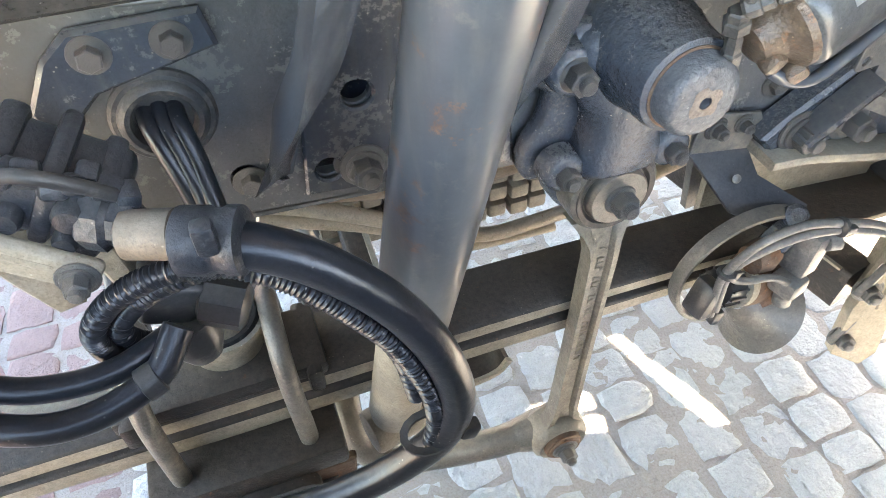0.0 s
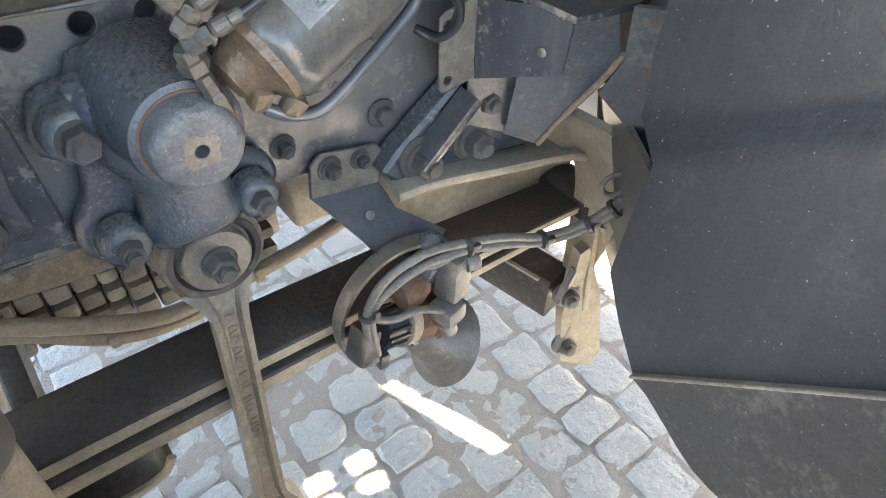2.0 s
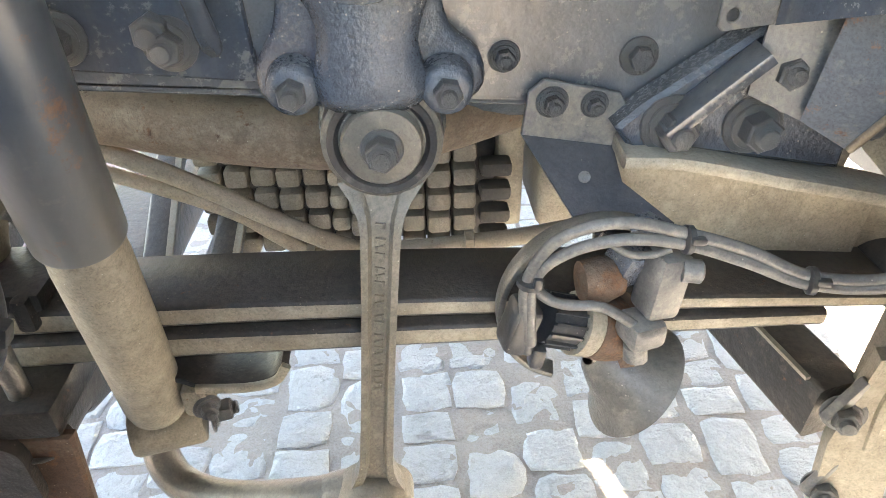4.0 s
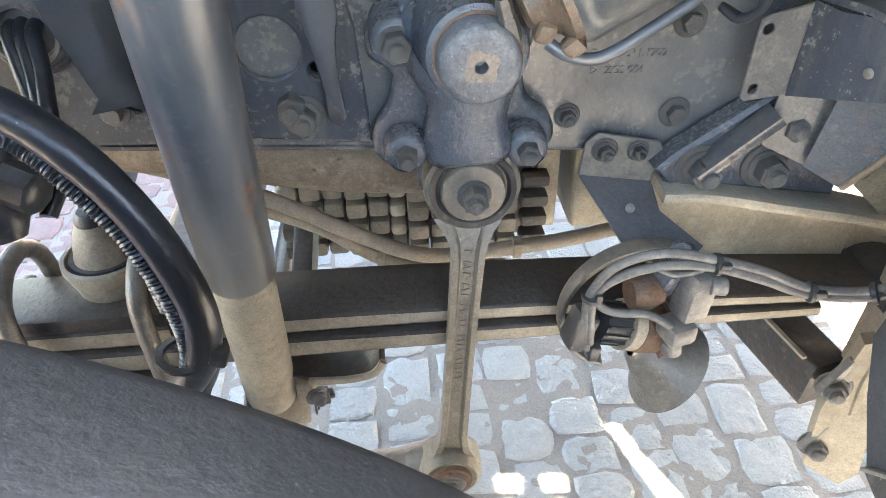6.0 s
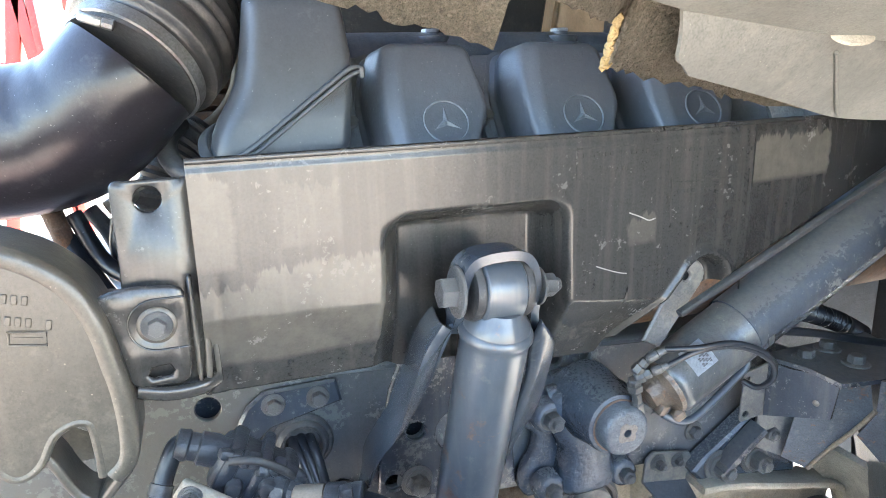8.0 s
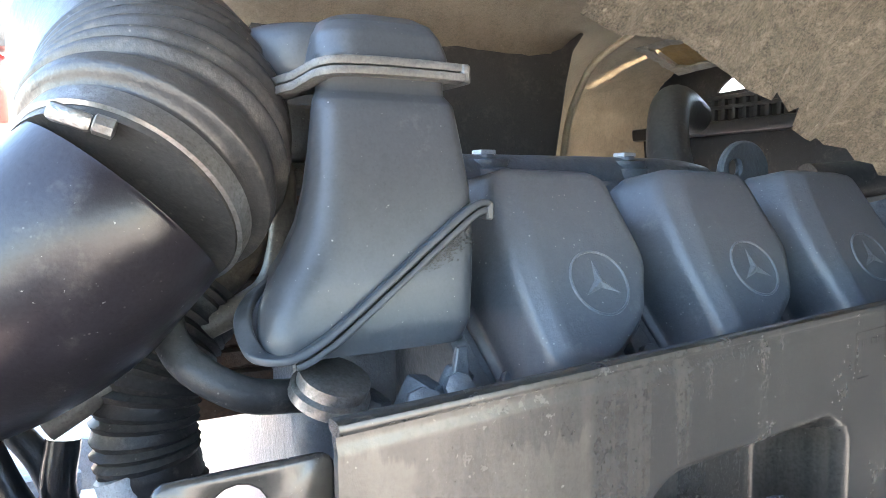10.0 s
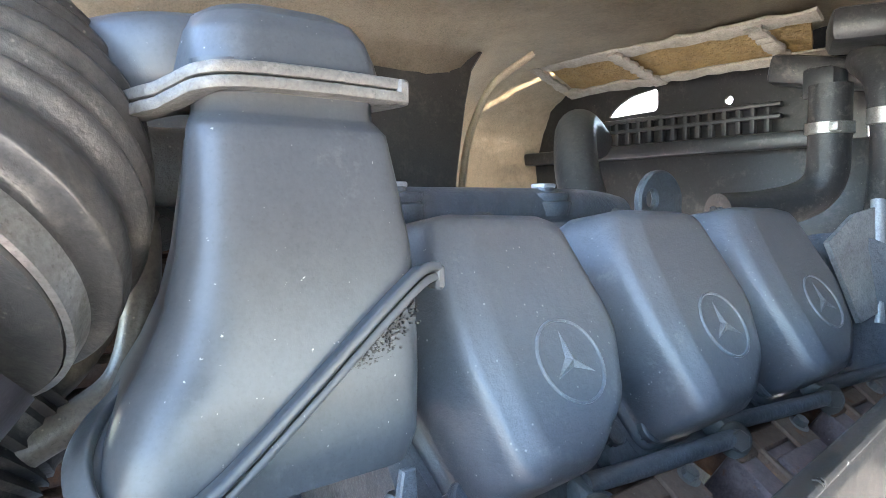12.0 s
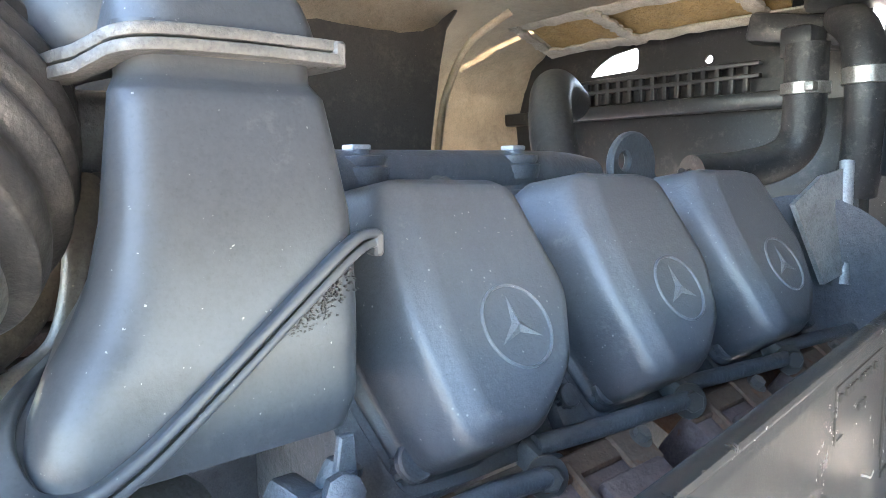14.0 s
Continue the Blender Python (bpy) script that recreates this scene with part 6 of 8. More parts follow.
sweep(bm, [(p.x, shield_y(p.x, p.z) - 0.0001, p.z) for p in mark_path], rect(0.0012, 0.0006), up=(0, 1, 0))
mark_path = spline([(0.36, 0, 1.205), (0.375, 0, 1.199), (0.385, 0, 1.1945), (0.393, 0, 1.196)], 4)
sweep(bm, [(p.x, shield_y(p.x, p.z) - 0.0001, p.z) for p in mark_path], rect(0.0014, 0.0006), up=(0, 1, 0))
part("scratch", swing(bm), mat("scuff_pale", (0.26, 0.25, 0.235), 0.5, scale=60), shield, "pale scratches")

flap = thing("mudguard_bracket", (-0.09, 0.51, 1.12), "brownish grey pressed steel bracket with hole, bolt and slot", "bracket")


def rounded(pts, r, n=4):
    """An outline with its corners rounded by about r."""
    out = []
    for i, p in enumerate(pts):
        p, a, b = Vector(p), Vector(pts[i - 1]), Vector(pts[(i + 1) % len(pts)])
        ra, rb = min(r, (a - p).length * 0.45), min(r, (b - p).length * 0.45)
        s, e_ = p + (a - p).normalized() * ra, p + (b - p).normalized() * rb
        for k in range(n + 1):
            t = k / n
            out.append(tuple(s * (1 - t) ** 2 + p * 2 * t * (1 - t) + e_ * t * t))
    return out


bm = bmesh.new()
plate(bm, rounded([(-0.119, 1.281), (-0.061, 1.281), (-0.0615, 1.19), (-0.062, 1.102), (-0.121, 1.105), (-0.124, 1.160), (-0.120, 1.205)], 0.006), 0.004, side(0.522), holes=[(-0.0935, 1.266, 0.0100)], bevel=0.0012)
part("upper_plate", bm, SHIELD_M, flap, sharp=60)
bm = bmesh.new()
edge_ring = rounded([(-0.1125, 1.2795), (-0.0775, 1.2775), (-0.0775, 1.2435), (-0.1125, 1.2440)], 0.003)
tube(bm, [(x, 0.5195, z) for x, z in edge_ring + edge_ring[:1]], 0.0011, 8, 1)
part("pressed_frame", bm, SHIELD_M, flap)
bm = bmesh.new()
plate(bm, rounded([(-0.140, 1.198), (-0.112, 1.2035), (-0.078, 1.200), (-0.0745, 1.188), (-0.078, 1.119), (-0.122, 1.121), (-0.128, 1.150)], 0.010, 5), 0.006, side(0.512), holes=[(-0.1, 1.171, 0.011), [(-0.109, 1.130), (-0.106, 1.127), (-0.092, 1.128), (-0.090, 1.132), (-0.093, 1.137), (-0.106, 1.136)]], bevel=0.002)
part("lower_plate", bm, SHIELD_M, flap, sharp=60)
bm = bmesh.new()
lathe(bm, [(0.019, 0.0), (0.0195, 0.002), (0.017, 0.004), (0.012, 0.0045)], axis_pose((-0.098, 0.507, 1.171), OUT) @ Matrix.Scale(0.75, 4), 28)
part("washer", bm, GUARD, flap)
bm = bmesh.new()
dish = [(-0.098 + 0.0205 * math.cos(a), 1.171 + 0.0205 * math.sin(a)) for a in [radians(90 + 15 * k) for k in range(13)]] + [(-0.0765, 1.1505)]
tube(bm, [(-0.0765, 0.5055, 1.1915)] + [(x, 0.5055, z) for x, z in dish], 0.0009, 8, 1)
part("pressed_ring", bm, SHIELD_M, flap)
bm = bmesh.new()
tube(bm, [(-0.0635, 0.521, 1.178), (-0.063, 0.515, 1.168), (-0.0635, 0.514, 1.14), (-0.0655, 0.515, 1.112), (-0.067, 0.519, 1.102)], 0.0028, 12, 5)
part("bead", bm, SHIELD_M, flap)
bm = bmesh.new()
box(bm, (0.004, 0.012, 0.095), pose(-0.0715, 0.5155, 1.158), 0.0015, 1)
part("step", bm, SHIELD_M, flap)
bolt(flap, (-0.098, 0.504, 1.171), size=0.0125, kind="head")
bm = bmesh.new()
sweep(bm, spline([(-0.060, 0.53, 1.19), (-0.058, 0.526, 1.15), (-0.057, 0.528, 1.112)], 4), rect(0.022, 0.005, 0.002, 2), up=(1, 0, 0))
sweep(bm, spline([(-0.118, 0.512, 1.117), (-0.095, 0.510, 1.112), (-0.072, 0.512, 1.112), (-0.060, 0.520, 1.114)], 4), rect(0.011, 0.012, 0.004, 3), up=(0, 0, 1))
part("edge_fold", bm, SHIELD_M, flap)

SHELL_M = mat("shell_plastic", (0.17, 0.18, 0.19), 0.5, dust=(0.27, 0.27, 0.26), amount=0.2, scale=8, bump=0.1)
guard = thing("mudguard", (-0.3, 0.50, 1.05), "olive-grey moulded plastic mudguard with a rounded rim", "mudguard")
go = spline([(-0.9, 1.23, 0), (-0.5, 1.262, 0), (-0.3, 1.262, 0), (-0.226, 1.250, 0), (-0.192, 1.240, 0), (-0.165, 1.225, 0), (-0.1455, 1.204, 0), (-0.1345, 1.176, 0), (-0.1295, 1.148, 0), (-0.1255, 1.123, 0), (-0.1245, 1.090, 0), (-0.128, 1.068, 0), (-0.139, 1.056, 0)], 5)
lo = spline([(-0.150, 1.058, 0), (-0.1505, 1.085, 0), (-0.153, 1.103, 0), (-0.164, 1.106, 0), (-0.178, 1.098, 0), (-0.190, 1.077, 0), (-0.205, 1.069, 0), (-0.217, 1.080, 0), (-0.225, 1.112, 0), (-0.230, 1.146, 0), (-0.25, 1.168, 0), (-0.34, 1.17, 0), (-0.9, 1.08, 0)], 4)
bm = bmesh.new()
plate(bm, [tuple(p.xy) for p in go] + [tuple(p.xy) for p in lo], 0.006, side(0.501), bevel=0.002)
part("face", bm, GUARD, guard)
bm = bmesh.new()
sweep(bm, [(p.x - 0.004, 0.526, p.y) for p in go], rect(0.017, 0.066, 0.0075, 5), up=(0, 1, 0))
part("rim", bm, GUARD, guard)
bm = bmesh.new()
sweep(bm, [(p.x, 0.512, p.y) for p in lo], rect(0.007, 0.036, 0.003, 2), up=(0, 1, 0))
part("lower_rim", bm, GUARD, guard)
bm = bmesh.new()
sweep(bm, spline([(-0.250, 0.535, 1.100), (-0.205, 0.530, 1.092), (-0.186, 0.526, 1.072), (-0.176, 0.526, 1.048), (-0.166, 0.526, 1.034), (-0.155, 0.526, 1.031), (-0.144, 0.522, 1.044), (-0.130, 0.516, 1.062)], 5), rect(0.008, 0.040, 0.003, 3), up=(0, 1, 0))
part("brace", bm, GUARD, guard, "pale moulded V-shaped brace")
bm = bmesh.new()
box(bm, (0.036, 0.03, 0.030), pose(-0.229, 0.508, 1.262, 0, -6, 0), 0.008, 3)
part("pad", bm, GUARD, guard)
for r in range(2):
    for i in range(10):
        if (i + r) % 5 == 4:
            continue
        bm = bmesh.new()
        box(bm, (0.0042, 0.0012, 0.0072), pose(-0.229 + i * 0.0062 + 0.006 * r, 0.4945, 1.2185 - 0.018 * r - i * 0.0016, 0, 12, 0), 0.0006, 1)
        part("moulded_mark", bm, GUARD, guard)
bm = bmesh.new()
tube(bm, [(-0.193, 0.4946, 1.1845), (-0.1695, 0.4946, 1.181), (-0.1705, 0.4946, 1.171), (-0.194, 0.4946, 1.1745), (-0.193, 0.4946, 1.1845)], 0.0011, 8, 1)
part("moulded_frame", bm, GUARD, guard)
bm = bmesh.new()
box(bm, (0.019, 0.001, 0.0012), pose(-0.182, 0.4948, 1.178, 0, 8, 0), 0)
part("moulded_line", bm, GUARD, guard)
bm = bmesh.new()
shell = rounded([(-0.9, 0.44), (-0.30, 0.436), (-0.211, 0.412), (-0.180, 0.378), (-0.164, 0.334), (-0.167, 0.306), (-0.182, 0.272), (-0.30, 0.20), (-0.9, 0.16)], 0.014, 4)
plate(bm, shell, 0.012, pose(0, 0, 1.226), bevel=0.005)
part("outer_shell", bm, SHELL_M, guard, "smooth pale blue-grey outer shell")
bolt(guard, (-0.168, 0.585, 1.075), size=0.020)
bm = bmesh.new()
box(bm, (0.14, 0.10, 0.13), pose(-0.22, 0.655, 1.075), 0.015)
part("inner_block", bm, GUARD, guard)

# ---- front wheel ----
wheel = thing("front_wheel", (-0.03, 0.11, 0.02), "worn dusty black truck tyre on the front axle", "wheel")
bm = bmesh.new()
prof = [(0.29, -0.12), (0.34, -0.143), (0.42, -0.150), (0.48, -0.143), (0.505, -0.130), (0.515, -0.118), (0.519, -0.075), (0.511, -0.0725), (0.511, -0.064), (0.520, -0.061), (0.521, -0.008), (0.512, -0.005), (0.512, 0.005), (0.521, 0.008), (0.520, 0.061), (0.511, 0.064), (0.511, 0.0725), (0.519, 0.075), (0.515, 0.118), (0.505, 0.130), (0.48, 0.143), (0.42, 0.150), (0.34, 0.143), (0.29, 0.12)]
NS = 360
rings = []
for i, (r, h) in enumerate(prof):
    ring = []
    for k in range(NS):
        a = 2 * math.pi * k / NS
        zig = 0.0045 * (1 if (k // 5) % 2 else -1) if r > 0.5 and abs(h) < 0.09 else 0.0
        ring.append(bm.verts.new((-0.03 + (r + 0.004) * math.cos(a), 0.135 + h + zig, 0.54 + (r + 0.004) * math.sin(a))))
    rings.append(ring)
for a, b in zip(rings, rings[1:]):
    for k in range(NS):
        bm.faces.new((a[k], a[(k + 1) % NS], b[(k + 1) % NS], b[k]))
tyre = part("tyre", bm, TYRE, wheel, sharp=50)
bm = bmesh.new()
lathe(bm, [(0.292, -0.125), (0.295, -0.10), (0.26, -0.06), (0.25, 0.05), (0.295, 0.10), (0.292, 0.125), (0.24, 0.10), (0.20, 0.04), (0.08, 0.04)], axis_pose((-0.03, 0.135, 0.54), (0, 1, 0)), 48)
part("rim", bm, PAINT, wheel)

# ---- engine ----
engine = thing("engine_block", (0.4, 1.0, 0.65), "blue-grey painted engine block and cylinder heads", "engine")
bm = bmesh.new()
box(bm, (1.13, 0.55, 0.55), pose(0.59, 1.13, 0.98), 0.03, 3)
part("block", bm, ENGINE, engine)
HEAD_N, HEAD_V = Vector((0, -0.85, 0.527)), Vector((0, 0.527, 0.85))
COVER = [0.182 + 0.1755 * i for i in range(3)]


def head_m(x):
    """Pose of a cylinder head: x along the engine, y up its slope, z out of it."""
    o = Vector((x, 0.790, 1.260))
    return Matrix(((1, 0, 0, o.x), (0, HEAD_V.y, HEAD_N.y, o.y), (0, HEAD_V.z, HEAD_N.z, o.z), (0, 0, 0, 1)))


for i, x in enumerate(COVER):
    bm = bmesh.new()
    box(bm, (0.168, 0.21, 0.14), head_m(x) @ Matrix.Translation((0.015, 0.012, -0.044)), 0.008, 2)
    part("cylinder_head", bm, ENGINE, engine)


def firm(loops, f=0.1):
    """Extra loops near each bend, so that the faces between stay flat."""
    out = [loops[0]]
    for a, c in zip(loops, loops[1:]):
        for t in (f, 1 - f):
            out.append([Vector(p).lerp(Vector(q), t) for p, q in zip(a, c)])
        out.append(c)
    return out


def loft(b, loops, close=True):
    rs = [[b.verts.new(p) for p in lp] for lp in loops]
    n = len(rs[0])
    for a, c in zip(rs, rs[1:]):
        for j in range(n):
            b.faces.new((a[j], a[(j + 1) % n], c[(j + 1) % n], c[j]))
    if close:
        b.faces.new(rs[-1])
        b.faces.new(rs[0][::-1])
    return rs


def round_poly(pts, r, n=4):
    """A polygon with its corners rounded by r."""
    out = []
    for i, p in enumerate(pts):
        a, c = Vector(pts[i - 1]), Vector(pts[(i + 1) % len(pts)])
        p = Vector(p)
        q0 = p + (a - p).normalized() * min(r, (a - p).length * 0.45)
        q1 = p + (c - p).normalized() * min(r, (c - p).length * 0.45)
        for k in range(n + 1):
            t = k / n
            out.append(tuple((q0 * (1 - t) ** 2 + p * 2 * t * (1 - t) + q1 * t * t)))
    return out


def valve_cover(x):
    cov = thing("valve_cover", (x, 0.78, 1.26), "blue-grey cast valve cover with a raised round emblem", "valve cover", "valve covers of the engine")
    m = head_m(x)
    base_p = [(-0.034, -0.082), (0.026, -0.0845), (0.069, -0.053), (0.091, 0.0), (0.088, 0.110), (-0.036, 0.112), (-0.054, 0.05), (-0.052, -0.012)]
    wall_p = [(-0.031, -0.0795), (0.024, -0.082), (0.067, -0.051), (0.0885, -0.001), (0.083, 0.103), (-0.033, 0.105), (-0.049, 0.05), (-0.046, -0.008)]
    shoulder_p = [(-0.029, -0.077), (0.022, -0.080), (0.0645, -0.050), (0.0875, -0.001), (0.078, 0.087), (-0.025, 0.091), (-0.034, 0.052), (-0.036, -0.006)]
    face_p = [(-0.018, -0.068), (0.020, -0.0745), (0.0605, -0.0465), (0.083, -0.001), (0.073, 0.078), (-0.008, 0.081), (-0.015, 0.047), (-0.020, -0.008)]
    b = bmesh.new()
    seq = ((base_p, 0.020), (base_p, 0.029), (wall_p, 0.034), (wall_p, 0.052), (shoulder_p, 0.089), (face_p, 0.0985))
    loops_ = firm([[Vector((px, py, h)) for px, py in round_poly(lp, 0.015 if h < 0.09 else 0.012, 5)] for lp, h in seq], 0.27)
    top_c = Vector((0.028, 0.0, 0.0994))
    loops_ += [[p.lerp(top_c, t) for p in loops_[-1]] for t in (0.1, 0.5)]
    loft(b, [[m @ p for p in lp] for lp in loops_])
    part("cover", b, COVER_M, cov, sharp=80)
    b = bmesh.new()
    for nm, grow, lo_h, hi_h, mm in (("flange", 0.0065, 0.019, 0.0265, ENGINE), ("gasket", 0.0075, 0.0155, 0.0188, GASKET)):
        b = bmesh.new()
        cen = Vector((0.02, 0.012))
        fl = round_poly([tuple(Vector(p) + (Vector(p) - cen).normalized() * grow) for p in base_p], 0.014, 5)
        loft(b, [[m @ Vector((px, py, h)) for px, py in fl] for h in (lo_h, hi_h)])
        part(nm, b, mm, cov)
    em = m @ Matrix.Translation((0.029, -0.018, 0.0992))
    b = bmesh.new()
    lathe(b, [(0.0246, -0.002), (0.0251, 0.0008), (0.0260, 0.0014), (0.0268, 0.0008), (0.0274, -0.002)], em, 48, cap=False)
    emb = part("emblem_ring", b, ENGINE, cov)
    for k in range(3):
        b = bmesh.new()
        a = radians(90 + 120 * k)
        d, s = Vector((math.cos(a), math.sin(a), 0)), Vector((-math.sin(a), math.cos(a), 0))
        v = [b.verts.new(em @ p) for p in (d * 0.0250 - Vector((0, 0, 0.001)), s * 0.0050 + d * 0.003 - Vector((0, 0, 0.001)), -s * 0.0050 + d * 0.003 - Vector((0, 0, 0.001)), Vector((0, 0, 0.0022)))]
        for tri in ((0, 1, 3), (0, 3, 2), (1, 2, 3), (0, 2, 1)):
            b.faces.new([v[t] for t in tri])
        part("emblem_spoke", b, ENGINE, emb, sharp=10)
    for px, py in ((-0.060, 0.024), (0.084, 0.118)):
        bolt(cov, m @ Vector((px, py, 0.024)), axis=HEAD_N, size=0.013, kind="head", spin=px * 900)
    return cov


covers = [valve_cover(x) for x in COVER]
bm = bmesh.new()
lathe(bm, [(0.0050, -0.0012), (0.0044, 0.0005), (0.0030, 0.0008), (0.0022, 0.0002)], axis_pose((0.2435, 0.7385, 1.3615), HEAD_N), 14)
part("soot_spot", bm, RUBBER, covers[0], "small black burnt spot")

def star_bolt(x, v, r, h):
    """A flanged bolt whose head has twelve flutes below its round crown."""
    hb = thing("head_bolt", head_m(x) @ Vector((0, v, 0.014)), "large blue-grey flanged head bolt with a fluted head", "bolt", "head bolts")
    m = head_m(x) @ Matrix.Translation((0, v, 0.014))
    b = bmesh.new()
    lathe(b, [(r * 0.6, 0.0), (r * 1.28, 0.001), (r * 1.30, 0.004), (r * 1.12, 0.008), (r * 0.9, 0.010)], m, 28)
    part("flange", b, ENGINE, hb)
    b = bmesh.new()
    rs = []
    for k, (q, z) in enumerate(((1.0, 0.008), (1.0, h * 0.62), (0.93, h * 0.72), (0.98, h * 0.76), (0.98, h * 0.94), (0.88, h), (0.3, h + 0.0004))):
        rs.append([b.verts.new(m @ Vector((r * q * (0.84 if k < 3 and i % 2 else 0.98) * math.cos(i * math.tau / 24), r * q * (0.84 if k < 3 and i % 2 else 0.98) * math.sin(i * math.tau / 24), z))) for i in range(24)])
    for a, c in zip(rs, rs[1:]):
        for j in range(24):
            b.faces.new((a[j], a[(j + 1) % 24], c[(j + 1) % 24], c[j]))
    b.faces.new(rs[-1])
    part("bolt_head", b, ENGINE, hb, sharp=30)


for x, v, r, h in ((0.152, -0.069, 0.0125, 0.026), (0.333, -0.067, 0.0120, 0.026), (0.300, -0.062, 0.0095, 0.020), (0.509, -0.067, 0.0120, 0.026), (0.478, -0.062, 0.0095, 0.020), (0.684, -0.067, 0.0120, 0.026)):
    star_bolt(x, v, r, h)
rail_t = thing("fuel_rail", (0.4, 0.68, 1.2), "blue-grey fuel pipes with clips along the cylinder heads", "pipe")
for pts in ([(0.03, 0.716, 1.186), (0.12, 0.708, 1.192), (0.19, 0.704, 1.195), (0.236, 0.700, 1.193)], [(0.246, 0.720, 1.204), (0.30, 0.712, 1.204), (0.36, 0.706, 1.204), (0.402, 0.703, 1.203)], [(0.414, 0.722, 1.206), (0.47, 0.714, 1.205), (0.53, 0.708, 1.203), (0.58, 0.704, 1.201)], [(0.592, 0.722, 1.204), (0.68, 0.712, 1.203), (0.75, 0.708, 1.20)]):
    bm = bmesh.new()
    tube(bm, [(x, y - 0.006, z + 0.002) for x, y, z in pts], 0.0072, 14, 4)
    part("pipe", bm, ENGINE, rail_t)
for x, z in ((0.240, 1.193), (0.408, 1.203), (0.586, 1.201)):
    bm = bmesh.new()
    box(bm, (0.014, 0.024, 0.020), pose(x + 0.006, 0.716, z + 0.004, 30, 0, 10), 0.004)
    plate(bm, round_poly([(-0.014, -0.012), (0.016, -0.016), (0.022, 0.006), (0.004, 0.016), (-0.014, 0.010)], 0.005), 0.006, pose(x + 0.008, 0.706, z - 0.006, 60, 0, 12), bevel=0.001)
    part("clip", bm, ENGINE, rail_t)
    bolt(rail_t, (x - 0.002, 0.697, z), axis=(-0.55, -0.8, 0.25), size=0.015, kind="head", spin=x * 500)
manifold = thing("exhaust_manifold", (0.4, 0.70, 1.08), "brown rusty exhaust manifold with ribbed heat covers", "exhaust manifold")
MANI = mat("manifold_scale", (0.150, 0.105, 0.097), 0.62, dust=(0.30, 0.24, 0.22), amount=0.3, rust=0.32, scale=22, bump=0.6)
for x in (0.112, 0.290, 0.466, 0.641):
    mm = pose(x, 0.684, 1.148, 34, 0, 0)
    bm = bmesh.new()
    box(bm, (0.112, 0.080, 0.05), mm, 0.006, 2)
    box(bm, (0.070, 0.060, 0.012), mm @ pose(0.016, -0.012, 0.028), 0.005, 2)
    part("heat_cover", bm, MANI, manifold)
    bm = bmesh.new()
    box(bm, (0.116, 0.018, 0.006), mm @ pose(0.0, 0.036, 0.027), 0.002, 1)
    box(bm, (0.007, 0.080, 0.010), mm @ pose(-0.030, 0.0, 0.028), 0.002, 1)
    box(bm, (0.036, 0.034, 0.005), mm @ pose(0.036, 0.030, 0.030), 0.002, 1)
    part("rib", bm, RUST, manifold)
    bolt(manifold, mm @ Vector((0.046, 0.034, 0.031)), axis=(0, -0.55, 0.83), size=0.011, kind="head", spin=x * 800)
    bm = bmesh.new()
    sweep(bm, spline([(x + 0.045, 0.765, 1.170), (x + 0.045, 0.722, 1.150), (x + 0.05, 0.692, 1.12), (x + 0.055, 0.685, 1.08)], 5), rect(0.07, 0.06, 0.008), up=(0, 0, 1))
    part("runner", bm, RUST, manifold)
bm = bmesh.new()
tube(bm, [(-0.35, 0.70, 1.15), (-0.1, 0.68, 1.10), (0.4, 0.665, 1.08), (0.9, 0.67, 1.08)], 0.045, 20, 4)
part("collector", bm, RUST, manifold)

# ---- intake duct ----
duct = thing("intake_duct", (0.04, 0.78, 1.27), "blue-grey moulded plastic intake duct with a diagonal rib", "air duct")
levels = [(1.458, 0.011, 0.735, 0.016, 0.103), (1.434, 0.010, 0.733, 0.016, 0.103), (1.426, 0.005, 0.7245, 0.017, 0.106), (1.40, 0.001, 0.719, 0.020, 0.109), (1.37, -0.004, 0.713, 0.022, 0.112), (1.345, -0.011, 0.708, 0.024, 0.111), (1.325, -0.021, 0.704, 0.026, 0.109), (1.310, -0.031, 0.701, 0.026, 0.107), (1.295, -0.038, 0.699, 0.024, 0.105), (1.280, -0.041, 0.697, 0.022, 0.103), (1.262, -0.041, 0.697, 0.020, 0.094)]


def duct_loop(z, xl, yf, r, xr=0.110, grow=0.0, back=0.020):
    """Outline of the duct at a height: rounded front, left side running back to a narrower rear."""
    xr, yb = xr + grow, 0.815 + grow
    rr = 0.012 + grow * 0.5
    xl, yf = xl - grow, yf - grow
    out = []
    for cx_, cy_, rad_, a0 in ((xl + r, yf + r, r, 180), (xr - rr, yf + rr, rr, 270), (xr - rr, yb - rr, rr, 0), (xl + back + rr, yb - rr, rr, 90)):
        for k in range(7):
            a = radians(a0 + 15 * k)
            out.append(Vector((cx_ + rad_ * math.cos(a), cy_ + rad_ * math.sin(a), z)))
    full = []
    for i, p in enumerate(out):
        full.append(p)
        if i % 7 == 6:
            q = out[(i + 1) % len(out)]
            full += [p.lerp(q, t) for t in (0.08, 0.5, 0.92)]
    return full


